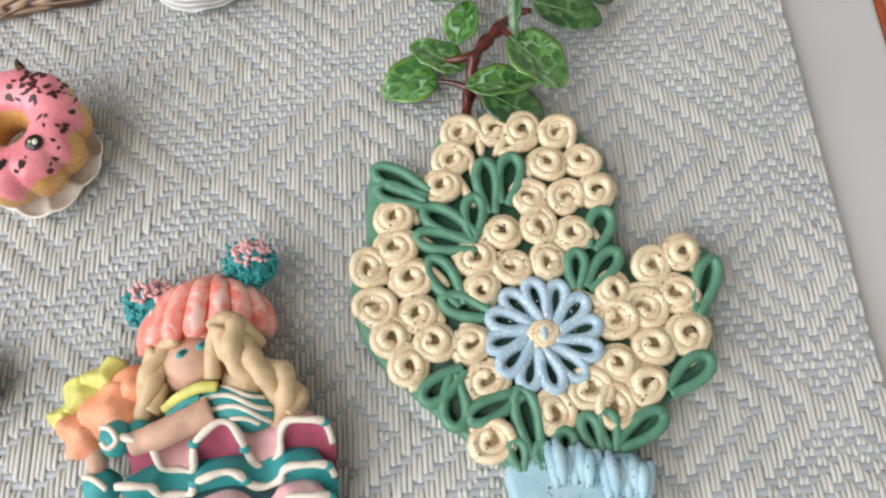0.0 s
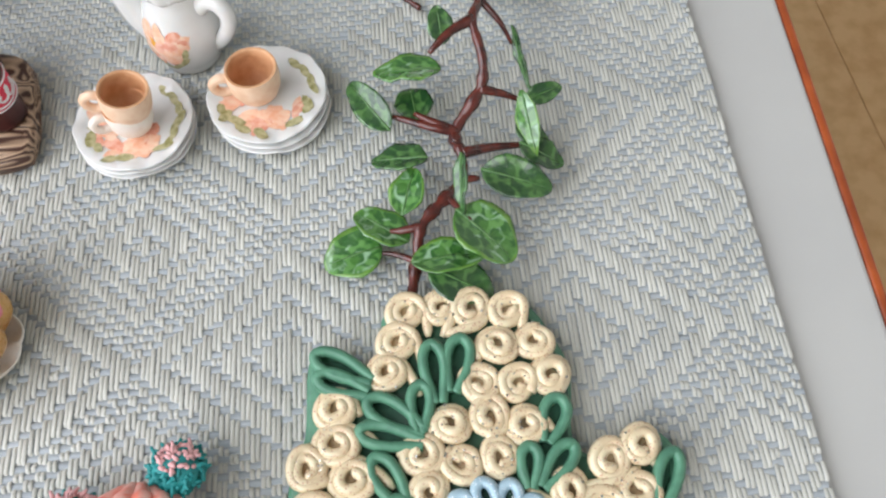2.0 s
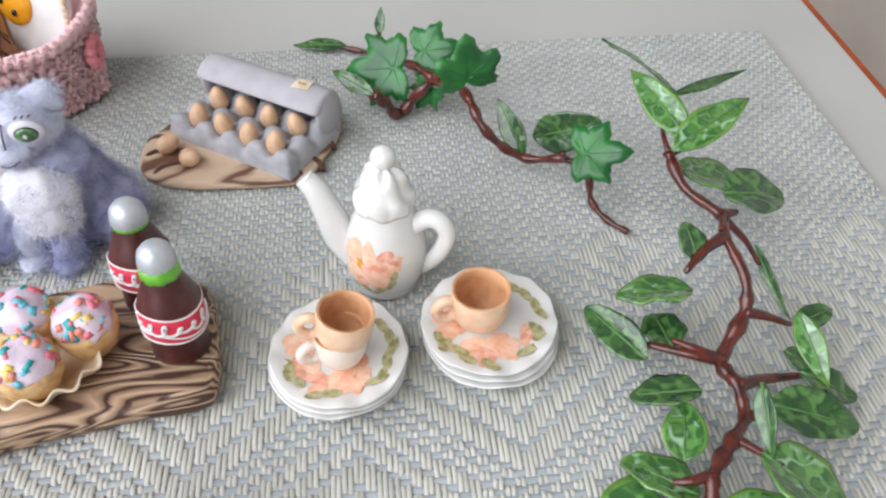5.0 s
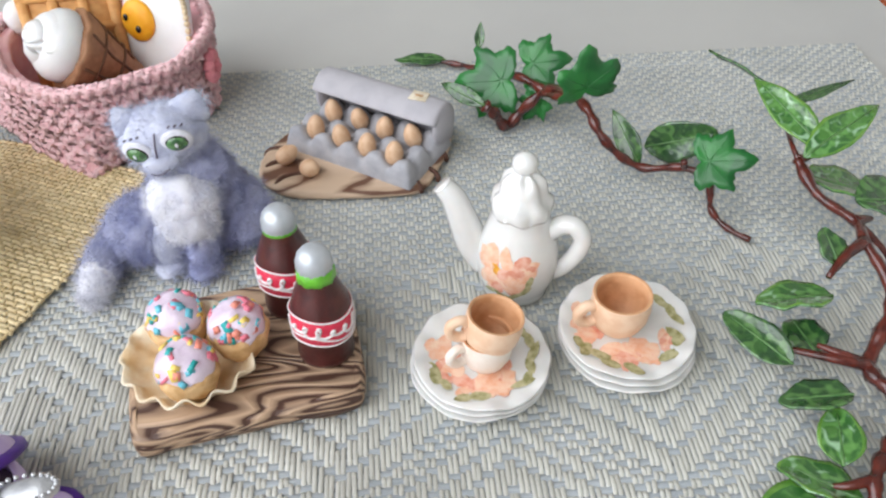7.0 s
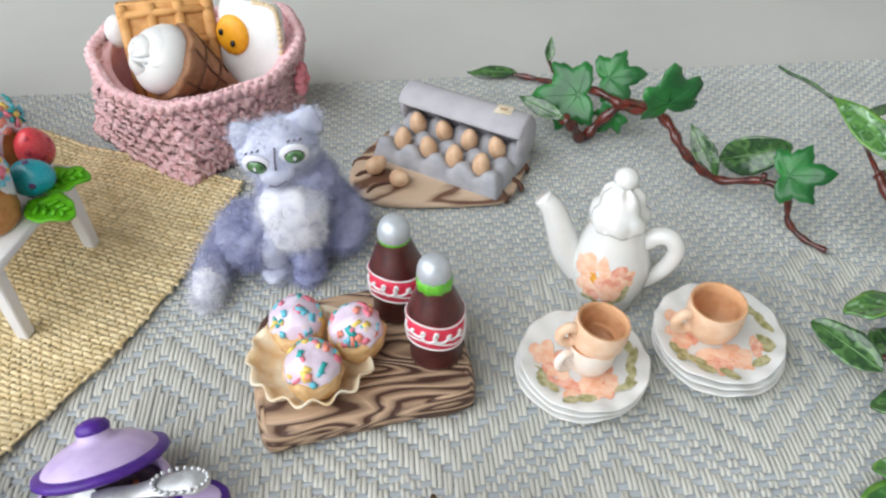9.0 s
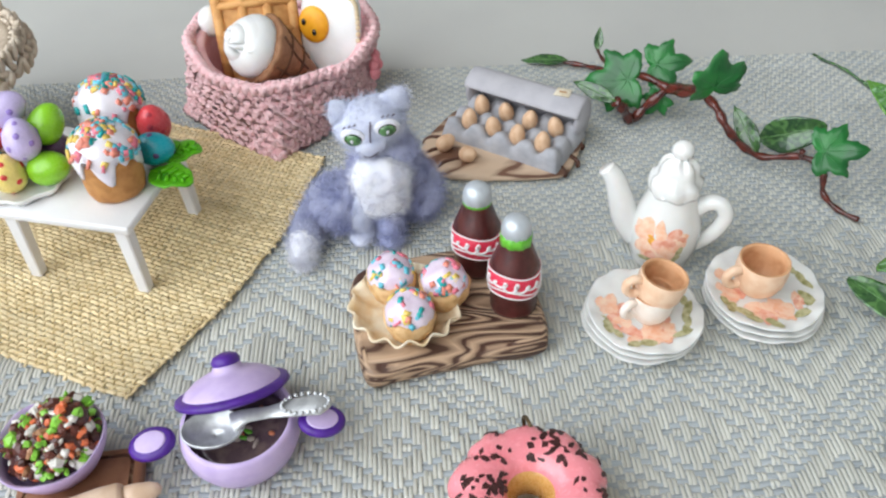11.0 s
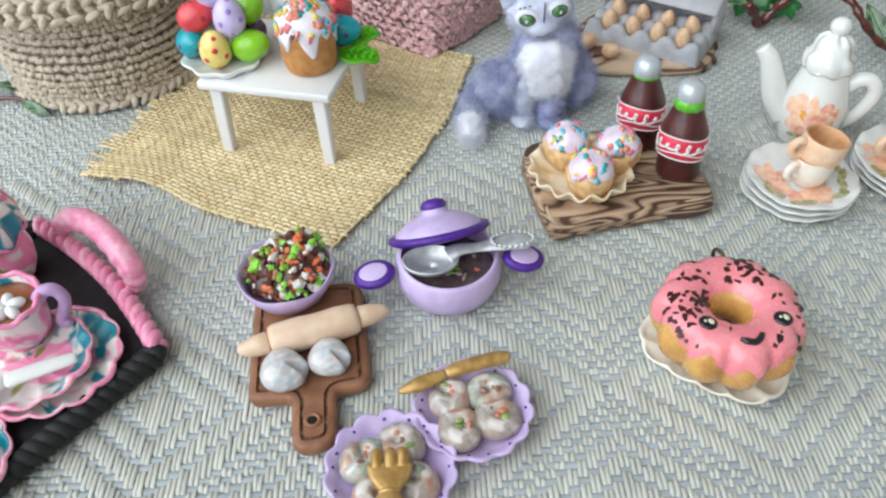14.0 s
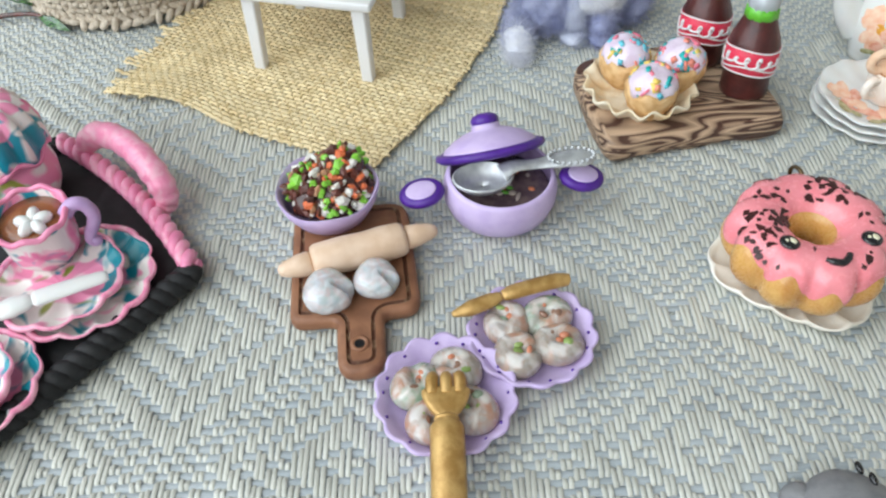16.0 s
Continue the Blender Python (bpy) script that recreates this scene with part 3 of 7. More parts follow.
def ivy_mesh(g, length, width, seed):
    """A broad five-pointed ivy blade from its stalk at the origin along +x, with a shallow fold and fine teeth."""
    keys = [(0, 1.0), (14, 0.80), (27, 0.56), (40, 0.66), (52, 0.84), (66, 0.66), (82, 0.50), (98, 0.60), (112, 0.66), (130, 0.48), (152, 0.30), (180, 0.16)]
    deg, rad = np.array([k[0] for k in keys]), np.array([k[1] for k in keys])
    a = np.arange(60) * 6.0 - 180.0
    out = np.interp(np.abs(a), deg, rad) * (1 + 0.05 * np.sin(np.arange(60) * 2.1 + seed) * (np.abs(a) > 8))
    cx = 0.34 * length
    rings = []
    for side, qs in ((1, (0.03, 0.35, 0.7, 1.0)), (-1, (1.0, 0.7, 0.35, 0.03))):
        for q in qs:
            x = cx + 0.66 * length * q * out * np.cos(np.radians(a))
            y = 0.58 * width * q * out * np.sin(np.radians(a))
            z = 0.10 * np.abs(y) - 0.006 * (x - cx) ** 2 + 0.5 * np.sin(x * 0.45 + seed) * q + 0.35 * np.cos(np.radians(a) * 5) * q * q
            rings.append(np.stack([x, y, z + side * 0.25 * (1 if q < 1 else 0.4)], 1))
    g.grid(rings, 0, True, (True, True))
    for b in (0, 52, -52, 110, -110):
        r = np.interp(abs(b), deg, rad) * 0.8
        pts = []
        for q in np.linspace(0.05, 1, 5):
            x, y = cx + 0.66 * length * q * r * math.cos(radians(b)), 0.58 * width * q * r * math.sin(radians(b))
            pts.append((x, y, 0.10 * abs(y) - 0.006 * (x - cx) ** 2 + 0.5 * math.sin(x * 0.45 + seed) * q + 0.35 * math.cos(radians(b) * 5) * q * q + 0.26))
        g.tube(pts, np.linspace(0.16, 0.06, 5), 5, 0)


def leaf(parent, c, ang, length, width, shape, mat_, pitch=10, roll=0, seed=0):
    """c: the blade's middle."""
    g = Geo()
    length, width = length * 0.98, width * (1.0 if shape is not LANCE else 0.95)
    if shape is LOBED:
        ivy_mesh(g, length * 1.08, width * 1.12, seed)
    else:
        leaf_mesh(g, length, width, shape, 0.22, 0.12, seed, mat_ is M_leafA)
    R = rot("Z", ang) @ rot("Y", -pitch) @ rot("X", roll)
    half = R @ np.array((length * 0.5, 0, 0))
    ob = g.obj("leaf", [mat_, M_vein, M_margin], parent)
    m = Matrix(R.tolist()).to_4x4()
    m.translation = Vector((np.array(c) - half) * MM)
    ob.matrix_local = m
    return ob


def build_sprig_right():
    sp = thing("ivy_sprig", 110, 10.5, 0, -1.5, "glossy variegated green clay vine sprig with brown stem", "vine", "vine sprigs")
    sp.scale = (1.04, 1.04, 1.0)
    O = np.array((110, 10, 0))
    main = smooth_line(np.array([(94.5, -30, 3.5), (96.6, -21.5, 4), (98.5, -14.7, 6.6), (104.5, -8.7, 7.4), (108.2, -4.6, 7), (108.8, 1, 8.6), (108.4, 7.1, 8.2),
                                 (114.6, 14.3, 13), (115.8, 19.5, 17), (114.6, 28.2, 20), (117, 35.8, 18.5), (111.2, 42.3, 21), (110, 50.6, 24)]) - O, 6)
    n = len(main)
    rad = 0.95 + 1.0 * np.array([abs(noise.noise((k * 0.31, 3.1, 0))) * 2 for k in range(n)])
    g = Geo()
    g.tube(main, rad, 8)
    for pts, r in (([(98.5, -14.7, 6.6), (94, -15, 6), (91.5, -14, 4.5)], 1.2), ([(96.6, -21.5, 4), (92, -19, 3.5), (88.5, -18.2, 3)], 0.9), ([(96.6, -21.5, 4), (99.5, -25.5, 5)], 0.8),
                   ([(104.5, -8.7, 7.4), (106.5, -13, 9.5), (108.3, -17, 11.5)], 1.0), ([(108.8, 1, 8.6), (116, 3, 6.5), (123.6, 3.4, 5.5)], 1.5),
                   ([(108.4, 7.1, 8.2), (103, 8, 9.5), (94.4, 12.6, 8.6)], 1.5), ([(108.4, 7.1, 8.2), (103.5, 9, 10), (99.7, 11.4, 10.3)], 1.3),
                   ([(114.6, 14.3, 13), (119, 13.4, 12), (123.7, 12, 10.5)], 1.3), ([(114.6, 28.2, 20), (109, 25, 20), (104.3, 21.5, 18)], 1.5),
                   ([(117, 35.8, 18.5), (121, 36.3, 18.4)], 1.5), ([(117, 35.8, 18.5), (121.5, 31, 15), (124, 27.6, 11)], 1.0), ([(110, 50.6, 24), (113, 51, 24.5)], 1.4),
                   ([(110, 50.6, 24), (111, 58, 25), (120, 76, 18), (127, 87, 13)], 0.7), ([(108.2, -4.6, 7), (112, -5.4, 8)], 1.3)):
        p = smooth_line(np.array(pts) - O, 4)
        g.tube(p, np.linspace(r, r * 0.4, len(p)), 7)
    g.obj("stem", M_stem, sp, "glossy red-brown stem")
    rows = [((99.3, 21.6, 13), 176, 15.5, 10, OVAL, M_leafA, 4, 18), ((89.9, 15.4, 9.5), 122, 16.5, 7.5, OVAL, M_leafB, 6, -25), ((100, 16.2, 7.6), 95, 9.5, 9, OVAL, M_leafB, 5, 0),
            ((95.3, 1.4, 8.5), 168, 13, 8, OVAL, M_leafB, -8, 12), ((96.4, -6.2, 7.2), 72, 11.5, 8, OVAL, M_leafA, 12, -10), ((90.1, -13, 5.2), 140, 14, 9.5, OVAL, M_leafA, 5, 15),
            ((83.5, -18.2, 3.4), 190, 13, 12, OVAL, M_leafA, 0, 0), ((111.0, -20.0, 10.8), -46, 16.0, 13, OVAL, M_leafA, -6, -10), ((103.2, -23, 8.2), 4, 16, 9, OVAL, M_leafA, 4, -12),
            ((105, -28, 6.4), -28, 15, 10, OVAL, M_leafB, -8, 8), ((119.5, -7, 9.2), -26, 16, 9.5, OVAL, M_leafB, 4, 15), ((126.3, -0.5, 7.6), -34, 11, 7, OVAL, M_leafB, -5, 0),
            ((123.8, 4.4, 12.6), -86, 15, 5.5, LANCE, M_leafA, -20, 30), ((128.8, 13, 11), 12, 9, 5, OVAL, M_leafB, 15, 20), ((127.2, 41.5, 18.5), 0, 14.5, 12.5, OVAL, M_leafB, -4, 10),
            ((120.4, 47.6, 18.5), -18, 18, 12, OVAL, M_leafA, -6, -8), ((118.3, 51.5, 31), 22, 22, 8.5, LANCE, M_leafA, 22, 20), ((109.6, 59.8, 31), 112, 23, 8, LANCE, M_leafA, 18, -30),
            ((120.8, 97, 17), 118, 26, 3.6, LANCE, M_leafB, 14, 50), ((138.5, 90.8, 13), 12, 26, 3.2, LANCE, M_leafB, 6, 60), ((125.4, 24, 9.4), -86, 17, 2.6, LANCE, M_leafB, -22, 60),
            ((107, -10.5, 15.5), -100, 13, 4, LANCE, M_leafB, -25, 40), ((107.4, 27.5, 20), 95, 9, 6, OVAL, M_leafB, 30, 0), ((125.5, 6, 5.5), -40, 9, 6, OVAL, M_leafB, -10, 0)]
    for k, (c, a, L, W, sh, m, p, r) in enumerate(rows):
        leaf(sp, np.array(c) - O, a, L, W, sh, m, p, r, k * 1.7)


def blade(parent, base, tip, width, face, shape, mat_, seed=0):
    """A leaf from its base to its tip, its upper side turned towards face."""
    base, tip = np.array(base, float), np.array(tip, float)
    x = tip - base
    length = np.linalg.norm(x)
    x /= length
    z = np.array(face, float) - x * (np.array(face) @ x)
    z /= np.linalg.norm(z)
    g = Geo()
    if shape is LOBED:
        ivy_mesh(g, length, width, seed)
    else:
        leaf_mesh(g, length, width, shape, 0.22, 0.08, seed)
    ob = g.obj("leaf", [mat_, M_vein, M_margin], parent)
    m = Matrix(np.stack([x, np.cross(z, x), z], 1).tolist()).to_4x4()
    m.translation = Vector(base * MM)
    ob.matrix_local = m


def build_sprig_back():
    sp = thing("ivy_sprig", 72.3, 88.9, 0, 0, "green clay ivy sprig with lobed leaves and brown stem", "vine", "vine sprigs")
    O = np.array((72.3, 88.9, 0))
    g = Geo()
    runs = [([(106, 52, 1.0), (102, 56.5, 1.4), (98.9, 61, 4.2), (97.8, 63.6, 10.9), (93.2, 68.3, 12.0), (86.3, 75, 7.6), (79.6, 76.4, 11.2), (74.3, 78.8, 16.8), (72.5, 84.3, 20.1), (70.5, 94, 19.5),
              (67.4, 104.5, 14.0), (61.5, 107, 6.5), (57.3, 106.8, 1.6), (53.4, 105.4, 7.2), (50.4, 105.2, 10.4)], 0.75, 1.7),
            ([(67.2, 105, 13.4), (62.0, 114, 13.0), (57, 128, 6.5), (51, 140, 2.4), (44, 145.7, 1.4)], 1.35, 0.8), ([(57.2, 128, 6.4), (56.2, 140, 5.2), (56.3, 146, 5.0)], 0.8, 0.55),
            ([(66.8, 106, 13), (68.5, 98, 16), (71, 92, 20)], 1.3, 1.0), ([(93.2, 68.3, 12.2), (91.8, 66.5, 15.4)], 0.9, 0.7)]
    for pts, r0, r1 in runs:
        p = smooth_line(np.array(pts) - O, 6)
        g.tube(p, np.linspace(r0, r1, len(p)) * (1 + 0.22 * np.sin(np.arange(len(p)) * 1.3)), 8)
    g.obj("stem", M_stem, sp, "red-brown stem")
    eye = (-0.25, -0.75, 0.62)
    rows = [((64.0, 112.5, 13.0), (43.5, 119.0, 9.5), 26, (0.1, -0.8, 0.6), LOBED, M_leafC), ((60.0, 116.0, 15.5), (76.5, 112.5, 18.5), 19, eye, LOBED, M_leafC),
            ((72.4, 87.0, 19.5), (71.2, 86.0, 37.5), 22, (0.1, -0.95, 0.3), LOBED, M_leafC), ((91.5, 66.0, 15.4), (106.5, 59.5, 19.5), 19, (0.1, -0.72, 0.7), LOBED, M_leafC),
            ((90.8, 87.0, 5.2), (104.6, 77.6, 14.4), 11, (-0.3, -0.8, 0.4), OVAL, M_leafB), ((86.0, 78.0, 6.6), (80.5, 88.5, 17.0), 6.5, (-0.5, -0.6, 0.6), LANCE, M_leafB),
            ((68.0, 108.0, 11.5), (62.5, 109.0, 1.8), 13, eye, LOBED, M_leafC), ((50.6, 105.2, 10.2), (39.4, 118.0, 11.2), 5, eye, LANCE, M_leafB),
            ((45.6, 145.6, 1.8), (29.4, 148.2, 2.4), 4.6, (0.0, -0.4, 0.9), LANCE, M_leafB), ((56.2, 145.8, 4.6), (57.4, 149.8, 12.0), 3.4, eye, LANCE, M_leafB)]
    for k, (base, tip, w, face, sh, m) in enumerate(rows):
        blade(sp, np.array(base) - O, np.array(tip) - O, w, face, sh, m, k * 2.3)


def build_sprig_left():
    sp = thing("ivy_sprig", -185, 90, 0, 0, "thin green clay vine shoot lying on the placemat", "vine", "vine sprigs")
    g = Geo()
    g.tube(smooth_line([(-24, 0, 1.2), (-12, 4, 1.6), (0, 3, 2.2), (9, -3, 1.4)], 5), np.linspace(1.0, 0.5, 16), 7)
    g.obj("stem", M_stem, sp)
    for k, (c, a, L, W) in enumerate((((3, 9, 4), 120, 15, 3.6), ((7, -3, 2.4), -40, 13, 3.4), ((-8, 10, 4), 150, 16, 7))):
        leaf(sp, c, a, L, W, LANCE, M_leafB, 4, 30, k)


build_sprig_right()
build_sprig_back()
build_sprig_left()

# ---- white tea set ----
M_china = material("white_porcelain", (0.80, 0.80, 0.78), (0.76, 0.76, 0.74), grain=0.2, fine=1.5, rough=0.12, bump=0.05, coat=0.4, sss=0.1)
M_peach = material("peach_decal", lin(248, 214, 188), lin(240, 176, 142), grain=0.55, fine=2, rough=0.2, coat=0.4, mix=(0.35, 0.7))
M_rose = material("rose_decal", lin(242, 190, 168), lin(228, 148, 122), grain=0.6, rough=0.2, coat=0.4)
M_olive = material("olive_decal", lin(196, 190, 148), lin(142, 140, 88), grain=0.6, rough=0.22, coat=0.4)
M_amber = material("amber_decal", lin(240, 180, 70), lin(220, 150, 60), grain=0.6, rough=0.2)
M_terra = material("terracotta", lin(240, 207, 178), lin(231, 190, 157), grain=0.35, fine=3, rough=0.5, bump=0.2)
M_terra_in = material("terracotta_inside", lin(218, 168, 126), lin(200, 146, 102), grain=0.35, rough=0.5)


def at_z(profile, z):
    zs, rs = [p[1] for p in profile], [p[0] for p in profile]
    return float(np.interp(z, zs, rs))


def decal_on(g, radius, a0, z0, wa, wz, spin, slot, lift=0.06, n=9):
    """An oval patch that follows a round wall; radius(z) is the wall, wa and wz the half sizes in mm."""
    pts, faces = [], []
    r0 = radius(z0)
    for k in range(4):
        for j in range(n):
            b = TAU * j / n
            q = k / 3
            u = q * wa * math.cos(b) * (1 + 0.15 * math.sin(3 * b + spin * 5))
            v = q * wz * math.sin(b)
            uu, vv = u * math.cos(spin) - v * math.sin(spin), u * math.sin(spin) + v * math.cos(spin)
            z = z0 + vv
            r = radius(z) + lift
            a = a0 + uu / r0
            pts.append((r * math.cos(a), r * math.sin(a), z))
    for k in range(3):
        for j in range(n):
            faces.append((k * n + j, k * n + (j + 1) % n, (k + 1) * n + (j + 1) % n, (k + 1) * n + j))
    g.add(pts, faces, slot)


def build_teapot():
    tp = thing("teapot", 46.8, 46.6, 0.2, -21, "white porcelain miniature teapot with a peach flower decal", "teapot", rx=-2)
    prof = [(r * 0.94, z) for r, z in ((6.6, 0.0), (7.8, 0.4), (7.7, 1.2), (8.4, 2.6), (9.4, 6.0), (9.7, 9.0), (9.3, 12.6), (8.1, 16.4), (7.0, 19.6), (6.5, 22.0), (6.6, 22.8))]
    g = Geo()
    g.lathe(prof, 40)
    g.obj("body", M_china, tp)
    g = Geo()
    g.lathe([(6.2, 22.0), (6.4, 22.8), (6.5, 24.2), (6.2, 25.8), (5.1, 26.8), (4.9, 28.4), (4.4, 30.0), (3.2, 31.2), (2.0, 31.6), (1.6, 32.0)], 84,
            wave=lambda a, r, z: (r * (1 + (0.11 if z < 26 else 0.10) * (np.abs(np.cos((3.5 if z < 26.4 else 2.5) * a + 0.1 * z)) - 0.6) * (22.6 < z < 30.5)), z + 0.35 * np.cos(7 * a)))
    ld = g.obj("lid", M_china, tp)
    g = Geo()
    g.ball((0, 0, 33.8), (2.7, 2.7, 2.5), 0, 18, 12)
    g.obj("knob", M_china, ld)
    g = Geo()
    sp = smooth_line([(-6.6, 0, 7), (-10.2, 0, 11.4), (-12.4, 0, 17.0), (-14.6, 0, 22.6), (-16.9, 0, 25.4)], 6)
    g.tube(sp, np.linspace(4.4, 2.2, len(sp)), 14, hint=(0, 1, 0))
    g.tube(sp[-3:] + np.array((-0.3, 0, 0.35)), [2.0, 2.3, 2.2], 14, hint=(0, 1, 0))
    g.obj("spout", M_china, tp)
    g = Geo()
    h = smooth_line([(6.2, 0, 17), (9.0, -0.3, 19.8), (11.8, -0.6, 19.9), (13.6, -0.8, 17), (12.8, -0.6, 12.8), (10.6, -0.4, 8.6), (8.0, 0, 5.6)], 6)
    g.tube(h, np.linspace(2.2, 1.8, len(h)), 12, hint=(0, 1, 0))
    g.obj("handle", M_china, tp)
    wall = lambda z: at_z(prof, z)
    g = Geo()
    face = radians(-101)
    rng = np.random.default_rng(5)
    for k in range(36):
        a, q = rng.uniform(0, TAU), math.sqrt(rng.random()) * 5.4
        decal_on(g, wall, face + q * 1.15 * math.cos(a) / 9.5, 11.2 + q * math.sin(a), rng.uniform(1.6, 2.6), rng.uniform(1.2, 1.9), a, 0 if k % 4 else 1, 0.04 + 0.004 * k)
    decal_on(g, wall, face - 0.20, 11.6, 1.0, 1.6, 0.5, 2, 0.16)
    for da, dz, s in ((-0.34, 4.8, 0.3), (0.02, 4.0, -0.4), (0.30, 4.6, 0.7), (0.55, 6.4, 0.9), (0.62, 8.8, 1.2)):
        decal_on(g, wall, face + da, dz, 2.0, 0.8, s, 3, 0.15)
    g.obj("flower_decal", [M_peach, M_rose, M_amber, M_olive], tp, "peach flower with olive leaves")


def saucer_rows(r, z):
    return [(r * 0.5, z), (r * 0.55, z - 0.1), (r * 0.85, z + 1.0), (r * 0.985, z + 1.9), (r, z + 2.2), (r * 0.975, z + 2.35), (r * 0.84, z + 1.6), (r * 0.6, z + 0.9), (r * 0.3, z + 0.75), (0.3, z + 0.7)]


def build_saucer(x, y, r, seed, label, decals):
    s = thing("saucer", x, y, 0.0 + 2.15 * seed[1], seed[0], label, "saucer", "stacked saucers")
    g = Geo()
    ph = seed[0]
    g.lathe(saucer_rows(r, 0.12), 96, wave=lambda a, rr, z: (rr * (1 + 0.006 * np.cos(13 * a + ph) * (rr / r) ** 4 + 0.014 * np.cos(2 * a + ph)), z + (0.34 * np.cos(5 * a + ph) + 0.26 * np.cos(13 * a + ph)) * (rr / r) ** 4))
    g.obj("dish", M_china, s)
    if decals:
        g = Geo()
        rng = np.random.default_rng(int(seed[0] * 7) + 3)

        def flat(px, py, w, h, spin, slot, lift):
            pts, faces = [], []
            n = 9
            for k in range(4):
                for j in range(n):
                    b = TAU * j / n
                    u, v = k / 3 * w * math.cos(b) * (1 + 0.18 * math.sin(2 * b + spin)), k / 3 * h * math.sin(b)
                    X, Y = px + u * math.cos(spin) - v * math.sin(spin), py + u * math.sin(spin) + v * math.cos(spin)
                    rad = math.hypot(X, Y) / r
                    z = 0.12 + np.interp(rad, [0, 0.3, 0.6, 0.84, 0.97], [0.7, 0.75, 0.9, 1.6, 2.3])
                    pts.append((X, Y, z + lift))
            for k in range(3):
                for j in range(n):
                    faces.append((k * n + j, k * n + (j + 1) % n, (k + 1) * n + (j + 1) % n, (k + 1) * n + j))
            g.add(pts, faces, slot)
        for k in range(30):
            px, py = rng.normal(0.5, 3.4), -r * 0.46 + rng.normal(0, 1.7)
            if k > 19:
                px, py = -r * 0.55 + rng.normal(0, 1.6), rng.normal(0.5, 2.8)
            if math.hypot(px, py) < r * 0.8:
                flat(px, py, rng.uniform(1.8, 2.9), rng.uniform(1.2, 1.9), rng.uniform(0, 3), 1 if k % 3 == 0 else 0, 0.10 + 0.004 * k)
        for k in range(11):
            a = radians(-175 + 17 * k) + rng.uniform(-0.12, 0.12)
            if k in (5, 6):
                continue
            q = r * rng.uniform(0.68, 0.8)
            flat(q * math.cos(a), q * math.sin(a), rng.uniform(1.8, 2.8), rng.uniform(0.8, 1.3), a + rng.uniform(0.6, 2.4), 2, 0.22)
        for k in range(3):
            a = radians(10 + 18 * k)
            flat(r * 0.76 * math.cos(a), r * 0.76 * math.sin(a), 1.9, 1.0, a + 1.4, 2, 0.22)
        g.obj("flower_decal", [M_peach, M_rose, M_olive], s, "peach roses with olive leaves")
    return s


def build_cup(x, y, z, rz, tilt, mats, label, k=1.0):
    c = thing("cup", x, y, z, rz, label, "cup", "miniature cups", ry=tilt)
    g = Geo()
    out = [(2.6, 0), (3.2, 0.1), (3.7, 0.5), (5.0, 2.2), (5.9, 4.6), (6.15, 7.2), (6.05, 9.6), (5.95, 10.2)]
    ins = [(5.45, 10.3), (5.2, 9.8), (5.35, 7), (5.1, 4.6), (4.0, 2.2), (0.4, 1.4)]
    q = np.array((k, k, k))
    g.lathe([(r * k, zz * k) for r, zz in out], 36, 0, cap=(True, False))
    n0 = len(g.f)
    g.lathe([(r * k, zz * k) for r, zz in [(5.95, 10.2)] + ins], 36, 1, cap=(False, True))
    g.obj("bowl", mats, c)
    g = Geo()
    h = smooth_line([(-5.6, 0, 8.2), (-7.6, 0, 8.8), (-9.3, 0, 7.4), (-9.0, 0, 5.2), (-7.2, 0, 3.9), (-5.4, 0, 4.2)], 5)
    g.tube(h * k, 1.15 * k, 9, hint=(0, 1, 0))
    g.obj("handle", mats[0], c)
    return c


M_slip = material("white_cup_glaze", lin(240, 230, 220), lin(234, 218, 204), grain=0.3, rough=0.3)
build_teapot()
for k in range(3):
    build_saucer(34.2 + 0.2 * k, 23.2 - 0.2 * k, 13.9, (0.6 + k, k), "white scalloped saucer with painted roses in a stack" if k == 2 else "plain white scalloped saucer under another one", k == 2)
    build_saucer(66.2 - 0.2 * k, 25.7 + 0.2 * k, 14.3, (2.1 + k, k), "white scalloped saucer with painted roses in a stack" if k == 2 else "plain white scalloped saucer under another one", k == 2)
build_cup(34.9, 21.4, 5.3, 20, 2, [M_slip, M_terra_in], "white clay cup with another cup set in it", 0.86)
build_cup(35.3, 21.4, 10.2, 4, 9, [M_terra, M_terra_in], "terracotta clay cup tilted in a white cup", 0.92)
build_cup(63.8, 26.7, 5.3, 8, 0, [M_terra, M_terra_in], "terracotta clay cup standing on a floral saucer", 1.0)


